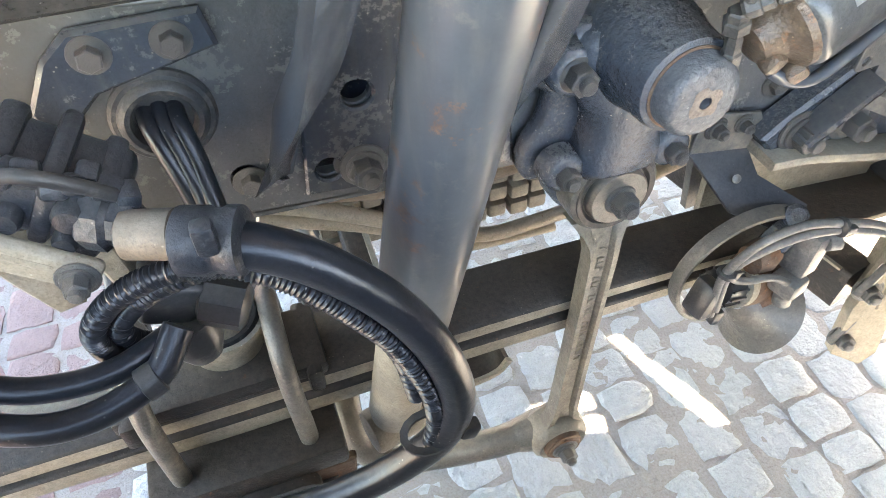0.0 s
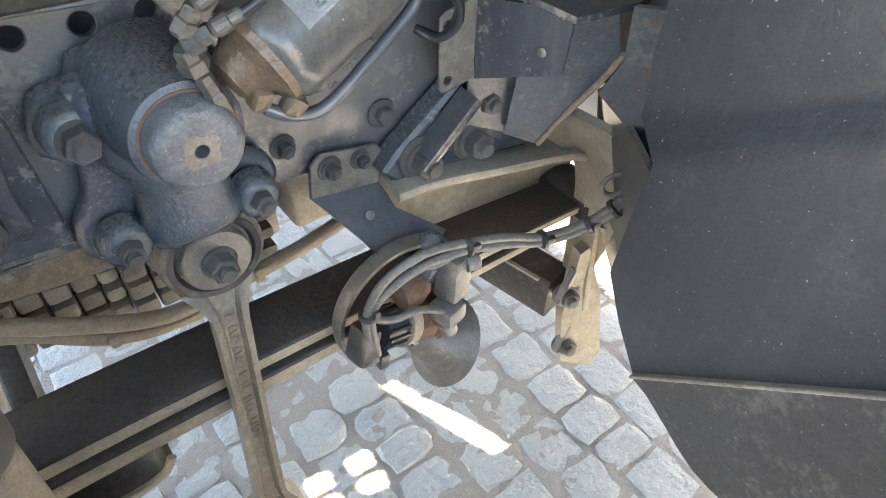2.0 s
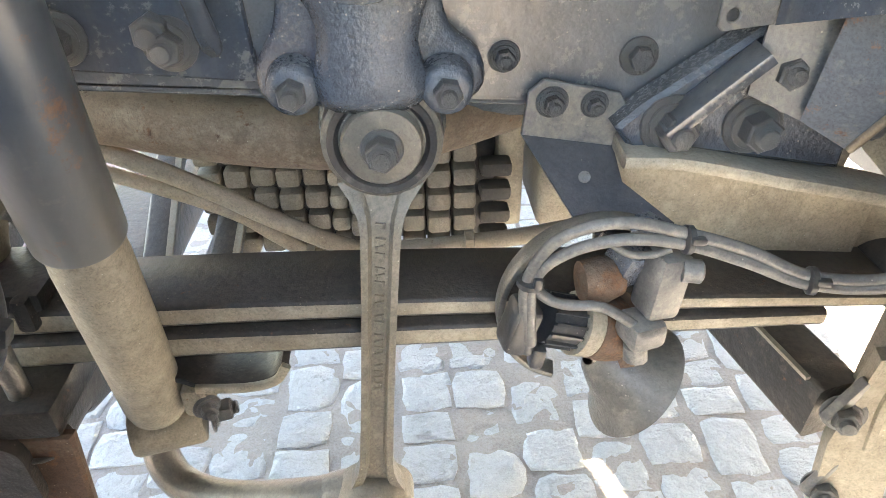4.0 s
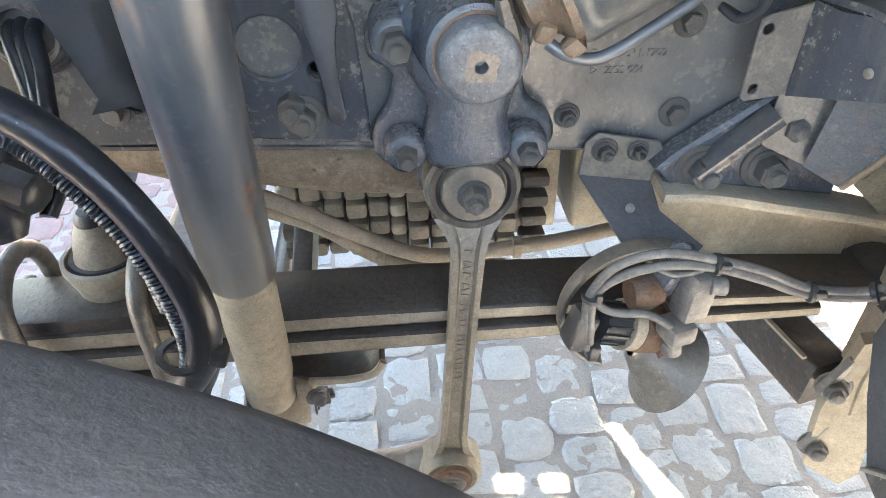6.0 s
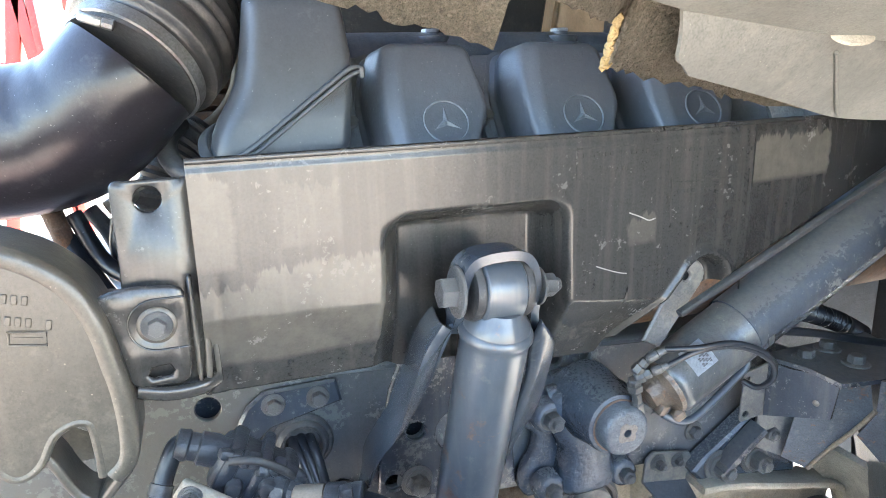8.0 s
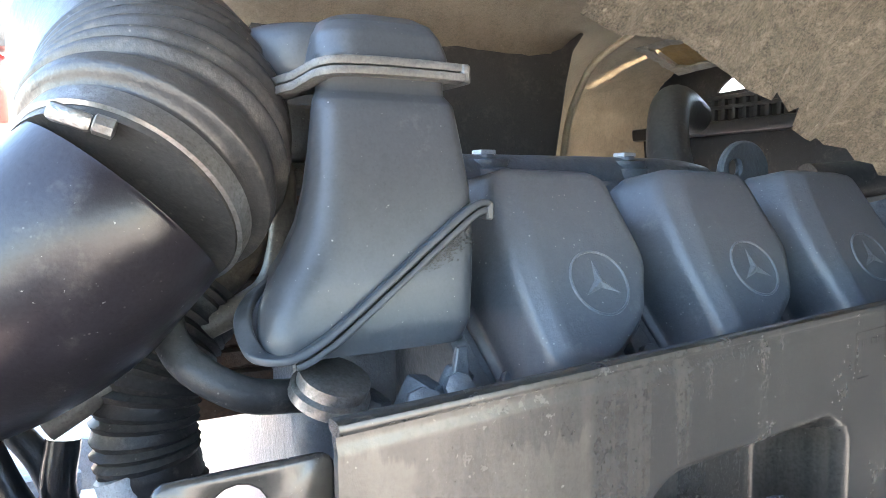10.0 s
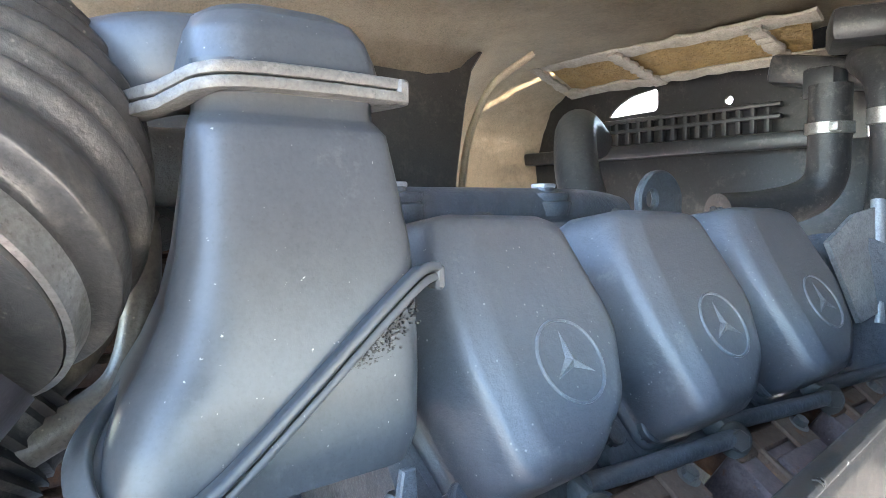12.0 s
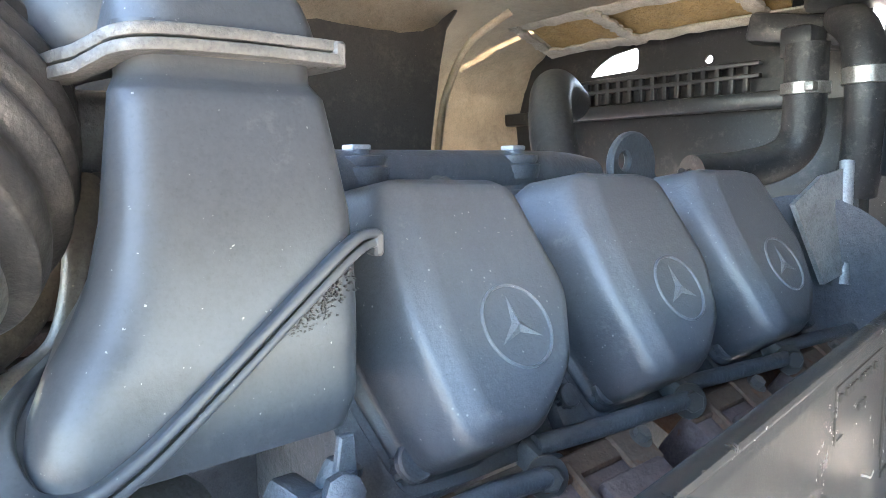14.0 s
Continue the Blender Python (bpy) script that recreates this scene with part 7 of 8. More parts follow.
fine_l = []
for k in range(41):
    f = k / 40 * (len(levels) - 1)
    i = min(int(f), len(levels) - 2)
    t = f - i
    fine_l.append([a * (1 - t) + b * t for a, b in zip(levels[i], levels[i + 1])])
bm = bmesh.new()
loops = [duct_loop(*l) for l in fine_l]
for lp in loops:
    for v in lp:
        low = 1.266 - 0.05 * max(0, v.y - 0.72)
        v.z = max(v.z, low)
loft(bm, loops)
bmesh.ops.remove_doubles(bm, verts=bm.verts, dist=0.0002)
part("body", bm, DUCT, duct, sharp=70)
bm = bmesh.new()
rib = spline([(0.1185, 0.7095, 1.3575), (0.106, 0.7075, 1.3560), (0.079, 0.7045, 1.3380), (0.043, 0.7000, 1.3120), (0.011, 0.6965, 1.2890), (-0.008, 0.694, 1.2770), (-0.026, 0.694, 1.2690), (-0.042, 0.702, 1.2700), (-0.0475, 0.714, 1.2790), (-0.0465, 0.728, 1.2910), (-0.036, 0.747, 1.3000), (-0.016, 0.772, 1.3080), (0.002, 0.792, 1.3230)], 6)
sweep(bm, rib, rect(0.011, 0.0052, 0.0016, 3), up=(-0.35, 0.2, 1))
part("rib", bm, DUCT, duct)
toe = [p for p in rib if p.x < 0.0]
rows_t = []
for p in toe:
    q = Vector((0.03, 0.765, p.z + 0.016))
    rows_t.append([p, p.lerp(q, 0.12) + Vector((0, 0, 0.001)), p.lerp(q, 0.26) + Vector((0, 0, 0.005))])
sheet_part("toe_flange", rows_t, 0.003, DUCT, duct, sharp=70)
bm = bmesh.new()
sweep(bm, [p + Vector((0.0028, 0.0006, -0.0054)) for p in rib[:37]], rect(0.010, 0.0044, 0.0012, 2), up=(-0.35, 0.2, 1))
part("lower_rib", bm, DUCT, duct)
bm = bmesh.new()
box(bm, (0.006, 0.010, 0.013), pose(0.1195, 0.709, 1.353), 0.0015, 1)
part("rib_clip", bm, DUCT, duct)
# soot caught under the rib
rnd_s = random.Random(21)
bm = bmesh.new()
for k in range(260):
    u = rnd_s.triangular(8, 19, 12)
    i = int(u)
    p = rib[i].lerp(rib[i + 1], u - i)
    d = abs(rnd_s.gauss(0, 0.005)) + 0.009
    q = p + Vector((d * 0.55, 0, -d * 0.85))
    q.y = 0.6965 + (q.z - 1.262) * 0.112 - 0.0002
    r = rnd_s.uniform(0.00018, 0.0006)
    ring = [bm.verts.new(q + Vector((r * math.cos(a) * 1.2, -0.0004 * (1 if k % 2 else 0.8), r * math.sin(a)))) for a in [j * math.tau / 6 for j in range(6)]]
    bm.faces.new(ring)
    back_r = [bm.verts.new(v.co + Vector((0, 0.002, 0))) for v in ring]
    for j in range(6):
        bm.faces.new((ring[j], back_r[j], back_r[(j + 1) % 6], ring[(j + 1) % 6]))
tagged(part("soot_specks", bm, RUBBER, duct, "black soot specks below the rib"), kind="stuff")
rim_path = spline([(0.105, 0.812, 1.4455), (0.111, 0.770, 1.4455), (0.1125, 0.740, 1.4455), (0.110, 0.7305, 1.4455), (0.100, 0.7295, 1.4458), (0.06, 0.7295, 1.4462), (0.026, 0.7300, 1.4455), (0.013, 0.7335, 1.4440), (0.006, 0.742, 1.4405), (0.000, 0.749, 1.4370), (-0.006, 0.756, 1.4345), (-0.009, 0.775, 1.4340)], 5)
FLANGE_M = mat("worn_flange", (0.15, 0.15, 0.145), 0.45, 0.1, dust=(0.30, 0.28, 0.24), amount=0.36, scale=30, bump=0.4, rust=0.05)
bm = bmesh.new()
sweep(bm, rim_path, rect(0.015, 0.0056, 0.0012, 2), up=(0, 0, 1))
box(bm, (0.092, 0.07, 0.005), pose(0.058, 0.768, 1.4455), 0)
part("flange", bm, FLANGE_M, duct, "bright worn joint flange")
bm = bmesh.new()
sweep(bm, [p + Vector((0, 0.0012, 0.0068)) for p in rim_path], rect(0.0135, 0.0056, 0.0012, 2), up=(0, 0, 1))
box(bm, (0.092, 0.07, 0.005), pose(0.058, 0.769, 1.4523), 0)
part("upper_flange", bm, FLANGE_M, duct)
bm = bmesh.new()
box(bm, (0.007, 0.012, 0.013), pose(0.1115, 0.7285, 1.4485), 0.0015, 1)
part("flange_clip", bm, FLANGE_M, duct)
bm = bmesh.new()
loft(bm, firm([duct_loop(z, xl, yf, 0.024, xr, 0.0, -0.004) for z, xl, xr, yf in ((1.4548, 0.0105, 0.1075, 0.7325), (1.464, 0.0125, 0.1055, 0.7340), (1.474, 0.0150, 0.1020, 0.7365), (1.4825, 0.020, 0.0975, 0.742), (1.4885, 0.028, 0.0905, 0.752), (1.4915, 0.042, 0.078, 0.768))], 0.2))
part("upper_elbow", bm, DUCT, duct, sharp=60)
bm = bmesh.new()
sweep(bm, spline([(0.05, 0.795, 1.464), (0.018, 0.798, 1.463), (0.004, 0.812, 1.462), (-0.004, 0.84, 1.461), (-0.008, 0.89, 1.460)], 4), rect(0.060, 0.046, 0.014, 4), up=(0, 0, 1))
part("side_branch", bm, DUCT, duct, "lower side branch streaked with dried water")

coolant = thing("coolant_pipe", (-0.03, 0.84, 1.27), "grey bent coolant pipe with rust spots behind the duct", "pipe")
bm = bmesh.new()
tube(bm, [(-0.16, 0.842, 1.205), (-0.10, 0.842, 1.240), (-0.053, 0.840, 1.264), (-0.026, 0.840, 1.277), (-0.003, 0.840, 1.293), (0.008, 0.842, 1.322), (0.014, 0.850, 1.357), (0.020, 0.870, 1.385)], 0.0105, 18, 6)
part("pipe", bm, mat("pipe_spotted", (0.15, 0.14, 0.125), 0.4, dust=DUST, amount=0.2, rust=0.22, scale=26, bump=0.15), coolant)
bm = bmesh.new()
box(bm, (0.060, 0.05, 0.050), pose(0.036, 0.892, 1.415, 0, 0, -8), 0.010, 3)
box(bm, (0.050, 0.045, 0.030), pose(0.034, 0.895, 1.379, 0, 0, -8), 0.008, 2)
part("housing", bm, ENGINE, coolant, "blue-grey thermostat housing")
bolt(coolant, (0.029, 0.870, 1.377), size=0.015, kind="head")

# ---- air hose: elbow, bellows ----
elbow = thing("air_intake_hose", (-0.2, 0.80, 1.2), "glossy black intake elbow with ribbed rubber bellows and steel clamp", "intake hose")
BLACK_GLOSS = mat("glossy_black_plastic", (0.018, 0.016, 0.02), 0.3, dust=(0.12, 0.11, 0.10), amount=0.18, scale=9, bump=0.06, specks=0.3)
bm = bmesh.new()
el = [(-1.4, 0.80, 1.28), (-0.6, 0.80, 1.285), (-0.36, 0.80, 1.288), (-0.25, 0.795, 1.290), (-0.190, 0.780, 1.299), (-0.150, 0.761, 1.319), (-0.124, 0.750, 1.344), (-0.1085, 0.752, 1.3605)]
tube(bm, el, 0.078, 40, 8, [1.0 - 0.125 * smooth(24, 50, k) for k in range(57)])
part("elbow", bm, BLACK_GLOSS, elbow, sharp=80)
bd = Vector((0.55, 0.54, 0.637)).normalized()
bo = Vector((-0.1075, 0.752, 1.3612))
bmx = axis_pose(bo, bd)
raw = spline([bo - bd * 0.004, (-0.0975, 0.7635, 1.3745), (-0.0899, 0.7739, 1.3843), (-0.0802, 0.7972, 1.4033), (-0.0751, 0.8251, 1.4223), (-0.0746, 0.8578, 1.4413), (-0.081, 0.9086, 1.4665), (-0.096, 0.962, 1.490)], 60)
bend, dists, run, mark = [raw[0]], [0.0], 0.0, 0.0
for a, c in zip(raw, raw[1:]):
    run += (c - a).length
    if run - mark > 0.0014:
        bend.append(c)
        dists.append(run)
        mark = run
sc = []
for d in dists:
    cuff = 0.0690 + 0.0120 * smooth(0.022, 0.027, d)
    if d < 0.044:
        sc.append(cuff - 0.004 * (smooth(0.034, 0.038, d) - smooth(0.040, 0.044, d)))
    elif d > 0.128:
        sc.append(0.082)
    else:
        sc.append(0.0810 + 0.0034 * math.sin(2 * math.pi * (d - 0.044) / 0.0140))
bm = bmesh.new()
sweep(bm, bend, circle(1.0, 64), scales=sc)
part("bellows", bm, mat("bellows_rubber", (0.045, 0.045, 0.046), 0.34, dust=(0.17, 0.16, 0.14), amount=0.3, scale=9, bump=0.25), elbow, "grey-brown dusty ribbed rubber", sharp=80)
bm = bmesh.new()
lathe(bm, [(0.0695, 0.001), (0.0722, 0.002), (0.0722, 0.0155), (0.0695, 0.0165)], bmx, 56, cap=False)
clamp_ob = part("clamp", bm, BARE, elbow, "steel hose clamp")
bm = bmesh.new()
box(bm, (0.022, 0.010, 0.010), Matrix.Translation((-0.134, 0.702, 1.407)) @ pose(0, 0, 0, 0, 20, -10), 0.003)
lathe(bm, [(0.004, 0), (0.0055, 0.001), (0.0055, 0.010), (0.003, 0.011)], axis_pose((-0.124, 0.698, 1.404), (1, -0.1, -0.35)), 8)
part("clamp_screw", bm, BARE, clamp_ob)

thin = thing("turbo_hose", (-0.1, 0.85, 1.15), "thin ribbed black hose and pale pipes behind the bracket", "hose")
bm = bmesh.new()
corrugated(bm, [(-0.045, 0.875, 1.285), (-0.072, 0.862, 1.258), (-0.090, 0.855, 1.225), (-0.096, 0.852, 1.19), (-0.092, 0.850, 1.15), (-0.082, 0.850, 1.10)], 0.040, 0.009, 0.005, 18)
part("ribbed_hose", bm, RUBBER, thin)
for pts, r, mm in (([(-0.07, 0.83, 1.30), (-0.085, 0.78, 1.285), (-0.08, 0.74, 1.265), (-0.05, 0.72, 1.245), (-0.01, 0.73, 1.235)], 0.011, RUBBER), ([(-0.113, 0.838, 1.165), (-0.100, 0.832, 1.12), (-0.07, 0.825, 1.05)], 0.021, PALE), ([(-0.235, 0.86, 1.26), (-0.215, 0.855, 1.18), (-0.185, 0.85, 1.08)], 0.012, RUST), ([(-0.15, 0.86, 1.19), (-0.155, 0.855, 1.15), (-0.14, 0.85, 1.11), (-0.11, 0.84, 1.08)], 0.012, HOSE), ([(-0.185, 0.88, 1.20), (-0.165, 0.87, 1.17), (-0.15, 0.87, 1.12)], 0.010, RUBBER), ([(-0.2, 0.86, 1.20), (-0.17, 0.84, 1.14), (-0.12, 0.80, 1.12), (-0.06, 0.78, 1.10)], 0.010, HOSE), ([(-0.21, 0.86, 1.17), (-0.19, 0.84, 1.13), (-0.16, 0.82, 1.08)], 0.014, HOSE)):
    bm = bmesh.new()
    tube(bm, pts, r, 12, 5)
    part("pipe", bm, mm, thin)
strut = thing("oil_pipe", (-0.03, 0.84, 1.2), "spotted brown steel pipe between bellows and duct", "pipe")
bm = bmesh.new()
tube(bm, [(0.015, 0.90, 1.46), (0.012, 0.895, 1.40), (0.008, 0.89, 1.35), (-0.008, 0.885, 1.315), (-0.04, 0.87, 1.288), (-0.10, 0.86, 1.268), (-0.2, 0.87, 1.255)], 0.0125, 16, 6)
part("pipe", bm, mat("spotted_pipe", (0.15, 0.12, 0.09), 0.5, dust=(0.4, 0.33, 0.25), amount=0.25, rust=0.2, scale=30), strut)
turbo = thing("turbo_shield", (-0.05, 0.95, 1.2), "rust-red ribbed turbo heat shield", "heat shield")
for k in range(9):
    bm = bmesh.new()
    box(bm, (0.20, 0.05, 0.016), pose(-0.01, 0.97 - 0.003 * k, 1.19 + 0.022 * k), 0.004)
    part("rib", bm, RUST, turbo)
bm = bmesh.new()
box(bm, (0.21, 0.1, 0.24), pose(-0.01, 1.01, 1.27), 0.01)
part("body", bm, RUST, turbo)
small = thing("injector_lines", (0.08, 0.74, 1.2), "small blue-grey engine fittings below the duct", "fittings")
for (x, y, z), s in (((0.065, 0.71, 1.225), 0.024), ((0.03, 0.72, 1.22), 0.022), ((0.09, 0.705, 1.235), 0.018)):
    bm = bmesh.new()
    box(bm, (s, s, s * 1.3), pose(x, y, z, 20, 15, 30), 0.004)
    lathe(bm, [(s * 0.4, 0), (s * 0.55, 0.003), (s * 0.55, 0.014), (s * 0.35, 0.016)], axis_pose((x - 0.004, y - s * 0.5, z), (-0.3, -1, 0.3)), 8)
    part("union", bm, ENGINE, small)
bm = bmesh.new()
plate(bm, [(0.055, 1.215), (0.098, 1.22), (0.095, 1.262), (0.087, 1.262), (0.083, 1.238), (0.058, 1.236)], 0.005, side(0.70), bevel=0.001)
part("tab", bm, ENGINE, small)
bm = bmesh.new()
lathe(bm, [(0.022, 0), (0.026, 0.003), (0.026, 0.01), (0.023, 0.012), (0.023, 0.02), (0.018, 0.022)], axis_pose((0.0, 0.71, 1.235), (0.2, -0.4, 1)), 24)
part("sleeve", bm, BARE, small, "bright metal sleeve")

# ---- behind the covers ----
intake = thing("intake_manifold", (0.5, 0.98, 1.3), "blue-grey intake manifold tube along the engine", "manifold")
bm = bmesh.new()
tube(bm, [(0.10, 1.00, 1.380), (0.4, 1.01, 1.380), (0.60, 1.01, 1.378), (0.68, 1.02, 1.37)], 0.028, 20, 4)
part("tube", bm, ENGINE, intake)
for x in (0.30, 0.523):
    bm = bmesh.new()
    lathe(bm, [(0.030, -0.01), (0.033, 0.0), (0.033, 0.006), (0.028, 0.008), (0.030, 0.012), (0.030, 0.017), (0.014, 0.019), (0.013, 0.024), (0.004, 0.025)], axis_pose((x, 1.005, 1.384), (0, 0, 1)), 20)
    cap_o = part("filler_cap", bm, ENGINE, intake)
    bm = bmesh.new()
    box(bm, (0.022, 0.022, 0.006), pose(x, 1.005, 1.410), 0.002)
    part("wing", bm, WHITE, cap_o)
lift = thing("lifting_eye", (0.735, 0.99, 1.38), "blue-grey steel lifting eye plate", "lifting eye")
bm = bmesh.new()
ol = [(0.685, 1.36)] + [(0.735 + 0.052 * math.cos(radians(a)), 1.388 + 0.045 * math.sin(radians(a))) for a in range(180, -20, -15)] + [(0.80, 1.36)]
plate(bm, ol, 0.012, Matrix.Translation((0, 0, 0)) @ side(0.99), holes=[(0.712, 1.393, 0.012)], bevel=0.003)
part("eye_plate", bm, ENGINE, lift)
hoses = thing("coolant_pipe", (0.75, 1.15, 1.4), "dusty grey coolant hose rising behind the engine", "coolant hose")
bm = bmesh.new()
tube(bm, [(0.69, 1.07, 1.37), (0.715, 1.11, 1.425), (0.755, 1.15, 1.475), (0.80, 1.185, 1.508), (0.86, 1.22, 1.515), (0.94, 1.26, 1.50)], 0.034, 22, 6)
part("hose", bm, RUBBER, hoses)
hose2 = thing("coolant_hose", (0.95, 0.85, 1.35), "bent grey rubber coolant hose with steel clamp", "coolant hose")
bm = bmesh.new()
tube(bm, [(0.85, 0.96, 1.37), (0.93, 0.93, 1.375), (0.985, 0.895, 1.39), (1.005, 0.875, 1.42), (1.005, 0.87, 1.47), (1.005, 0.87, 1.56)], 0.03, 22, 6)
part("hose", bm, RUBBER, hose2)
bm = bmesh.new()
lathe(bm, [(0.031, -0.009), (0.034, -0.008), (0.034, 0.008), (0.031, 0.009)], axis_pose((1.005, 0.87, 1.495), (0, 0, 1)), 28)
box(bm, (0.02, 0.014, 0.014), pose(0.975, 0.85, 1.495), 0.003)
part("clamp", bm, BARE, hose2, "steel hose clamp")
bm = bmesh.new()
tube(bm, [(1.02, 0.80, 1.34), (1.01, 0.79, 1.40), (1.0, 0.785, 1.48), (1.01, 0.80, 1.56), (1.05, 0.84, 1.60)], 0.028, 20, 5)
part("second_hose", bm, RUBBER, hose2)
bm = bmesh.new()
lathe(bm, [(0.029, -0.012), (0.032, -0.011), (0.032, 0.011), (0.029, 0.012)], axis_pose((1.0, 0.786, 1.505), (0, 0, 1)), 28)
part("second_clamp", bm, BARE, hose2)
bm = bmesh.new()
tube(bm, [(0.98, 0.74, 1.66), (0.955, 0.735, 1.58), (0.955, 0.735, 1.50), (0.96, 0.74, 1.42), (0.985, 0.75, 1.37)], 0.008, 14, 5)
part("cable", bm, HOSE, hose2)
rad = thing("radiator", (1.17, 1.3, 1.2), "black radiator with slotted fan shroud", "radiator")
bm = bmesh.new()
box(bm, (0.05, 0.95, 0.72), pose(1.20, 1.32, 1.135), 0.01)
part("core", bm, PLASTIC, rad)
bm = bmesh.new()
box(bm, (0.03, 0.74, 0.03), pose(1.15, 1.32, 1.495), 0.006)
part("top_rail", bm, PLASTIC, rad)
for k in range(14):
    bm = bmesh.new()
    box(bm, (0.012, 0.010, 0.055), pose(1.155, 1.035 + 0.0275 * k, 1.540), 0.002)
    part("slat", bm, PLASTIC, rad)
for z in (1.540, 1.562):
    bm = bmesh.new()
    box(bm, (0.014, 0.40, 0.008), pose(1.155, 1.21, z), 0.002)
    part("slat_rail", bm, PLASTIC, rad)
bm = bmesh.new()
box(bm, (0.05, 0.16, 0.05), pose(1.12, 0.93, 1.60, 10, 0, 10), 0.01)
box(bm, (0.06, 0.05, 0.05), pose(1.06, 0.90, 1.57), 0.008)
part("bracket", bm, PLASTIC, rad)
bm = bmesh.new()
plate(bm, [(0.85, 1.515), (0.85, 1.76), (1.75, 1.76), (1.75, 1.50), (1.42, 1.50), (1.42, 1.57), (1.03, 1.57), (1.03, 1.515)], 0.01, Matrix(((0, 0, 1, 1.19), (1, 0, 0, 0), (0, 1, 0, 0), (0, 0, 0, 1))), holes=[round_poly([(1.29, 1.583), (1.42, 1.579), (1.40, 1.60), (1.36, 1.62), (1.29, 1.63)], 0.012), (1.13, 1.585, 0.008)])
part("upper_shroud", bm, PLASTIC, rad)
bm = bmesh.new()
plate(bm, [(0.88, 1.46), (0.88, 1.572), (1.50, 1.572), (1.50, 1.46)], 0.006, Matrix(((0, 0, 1, 1.178), (1, 0, 0, 0), (0, 1, 0, 0), (0, 0, 0, 1))), bevel=0)
part("grille_back", bm, PLASTIC, rad)
bm = bmesh.new()
box(bm, (0.12, 0.16, 0.05), pose(1.03, 0.80, 1.635, 0, 0, 25), 0.012)
part("housing", bm, PLASTIC, rad)
brk2 = thing("radiator_stay", (0.85, 0.75, 1.2), "galvanised folded bracket beside the radiator", "bracket")
bm = bmesh.new()
quadplate(bm, [(0.680, 0.745, 1.343), (0.735, 0.740, 1.372), (0.787, 0.735, 1.380), (0.757, 0.720, 1.262), (0.71, 0.722, 1.255)], 0.006)
part("plate", bm, mat("galvanised", (0.34, 0.37, 0.39), 0.42, 0.3, dust=(0.12, 0.12, 0.115), amount=0.3, scale=34, rust=0.04), brk2)
bm = bmesh.new()
tube(bm, [(0.790, 0.730, 1.388), (0.775, 0.724, 1.33), (0.757, 0.716, 1.25)], 0.008, 12, 3)
part("fold", bm, MATS["galvanised"], brk2)
fl = thing("hose_coupling", (0.95, 0.68, 1.25), "black pipe with blue band beside the bracket", "pipe")
bm = bmesh.new()
tube(bm, [(0.99, 0.66, 1.42), (0.985, 0.66, 1.30), (0.98, 0.66, 1.15)], 0.034, 24, 3)
part("pipe", bm, PLASTIC, fl)
bm = bmesh.new()
lathe(bm, [(0.035, -0.004), (0.037, 0.0), (0.037, 0.010), (0.035, 0.012)], axis_pose((0.988, 0.66, 1.385), (0, 0, 1)), 24)
part("band", bm, BLUE, fl, "blue plastic band")
bm = bmesh.new()
lathe(bm, [(0.0355, 0), (0.038, 0.001), (0.038, 0.012), (0.0355, 0.013)], axis_pose((0.985, 0.66, 1.31), (0, 0, 1)), 24)
part("clamp", bm, BARE, fl)
side_cov = thing("end_cover", (0.78, 0.74, 1.15), "dusty blue-grey curved cover at the engine's end", "cover")
bm = bmesh.new()
lathe(bm, [(0.03, 0.0), (0.10, 0.004), (0.125, 0.02), (0.125, 0.07), (0.09, 0.075)], axis_pose((0.775, 0.80, 1.215), (-0.70, -0.70, 0.1)), 36)
part("shell", bm, ENGINE, side_cov, sharp=60)
bm = bmesh.new()
lathe(bm, [(0.120, 0.066), (0.129, 0.068), (0.130, 0.078), (0.120, 0.080)], axis_pose((0.775, 0.80, 1.215), (-0.70, -0.70, 0.1)), 36)
part("rim", bm, ENGINE, side_cov)

# ---- cab underside above the engine ----
cab_floor = thing("cab_floor", (0.6, 1.2, 1.6), "soot-stained beige underside of the cab", "cab underside", kind="structure")
bm = bmesh.new()
tun = []
sect = spline([(0, 1.36, 1.33), (0, 1.37, 1.45), (0, 1.365, 1.54), (0, 1.33, 1.61), (0, 1.25, 1.662), (0, 1.10, 1.685), (0, 0.85, 1.692), (0, 0.55, 1.70)], 4)
for x in [0.05 * i for i in range(28)]:
    tun.append([bm.verts.new((x, p.y + 0.26 * smooth(0.62, 0.95, x) * (1.0 if p.y > 1.2 else 0.3) + 0.004 * math.sin(x * 17 + k), p.z + 0.005 * math.sin(x * 23 + k * 2))) for k, p in enumerate(sect)])
for a, b in zip(tun, tun[1:]):
    for k in range(len(sect) - 1):
        bm.faces.new((a[k], b[k], b[k + 1], a[k + 1]))
bmesh.ops.solidify(bm, geom=list(bm.faces), thickness=-0.01)
part("tunnel", bm, CAB, cab_floor, sharp=60)
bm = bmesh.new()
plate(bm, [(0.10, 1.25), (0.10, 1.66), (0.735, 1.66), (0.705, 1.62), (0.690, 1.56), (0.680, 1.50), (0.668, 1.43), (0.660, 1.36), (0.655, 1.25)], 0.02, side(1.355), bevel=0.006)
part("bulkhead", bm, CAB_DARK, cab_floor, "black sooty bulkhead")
bm = bmesh.new()
tube(bm, [(0.81, 1.29, 1.655), (0.77, 1.355, 1.605), (0.745, 1.385, 1.53), (0.73, 1.390, 1.47), (0.715, 1.385, 1.39)], 0.007, 10, 5)
part("bead", bm, CAB, cab_floor)
bm = bmesh.new()
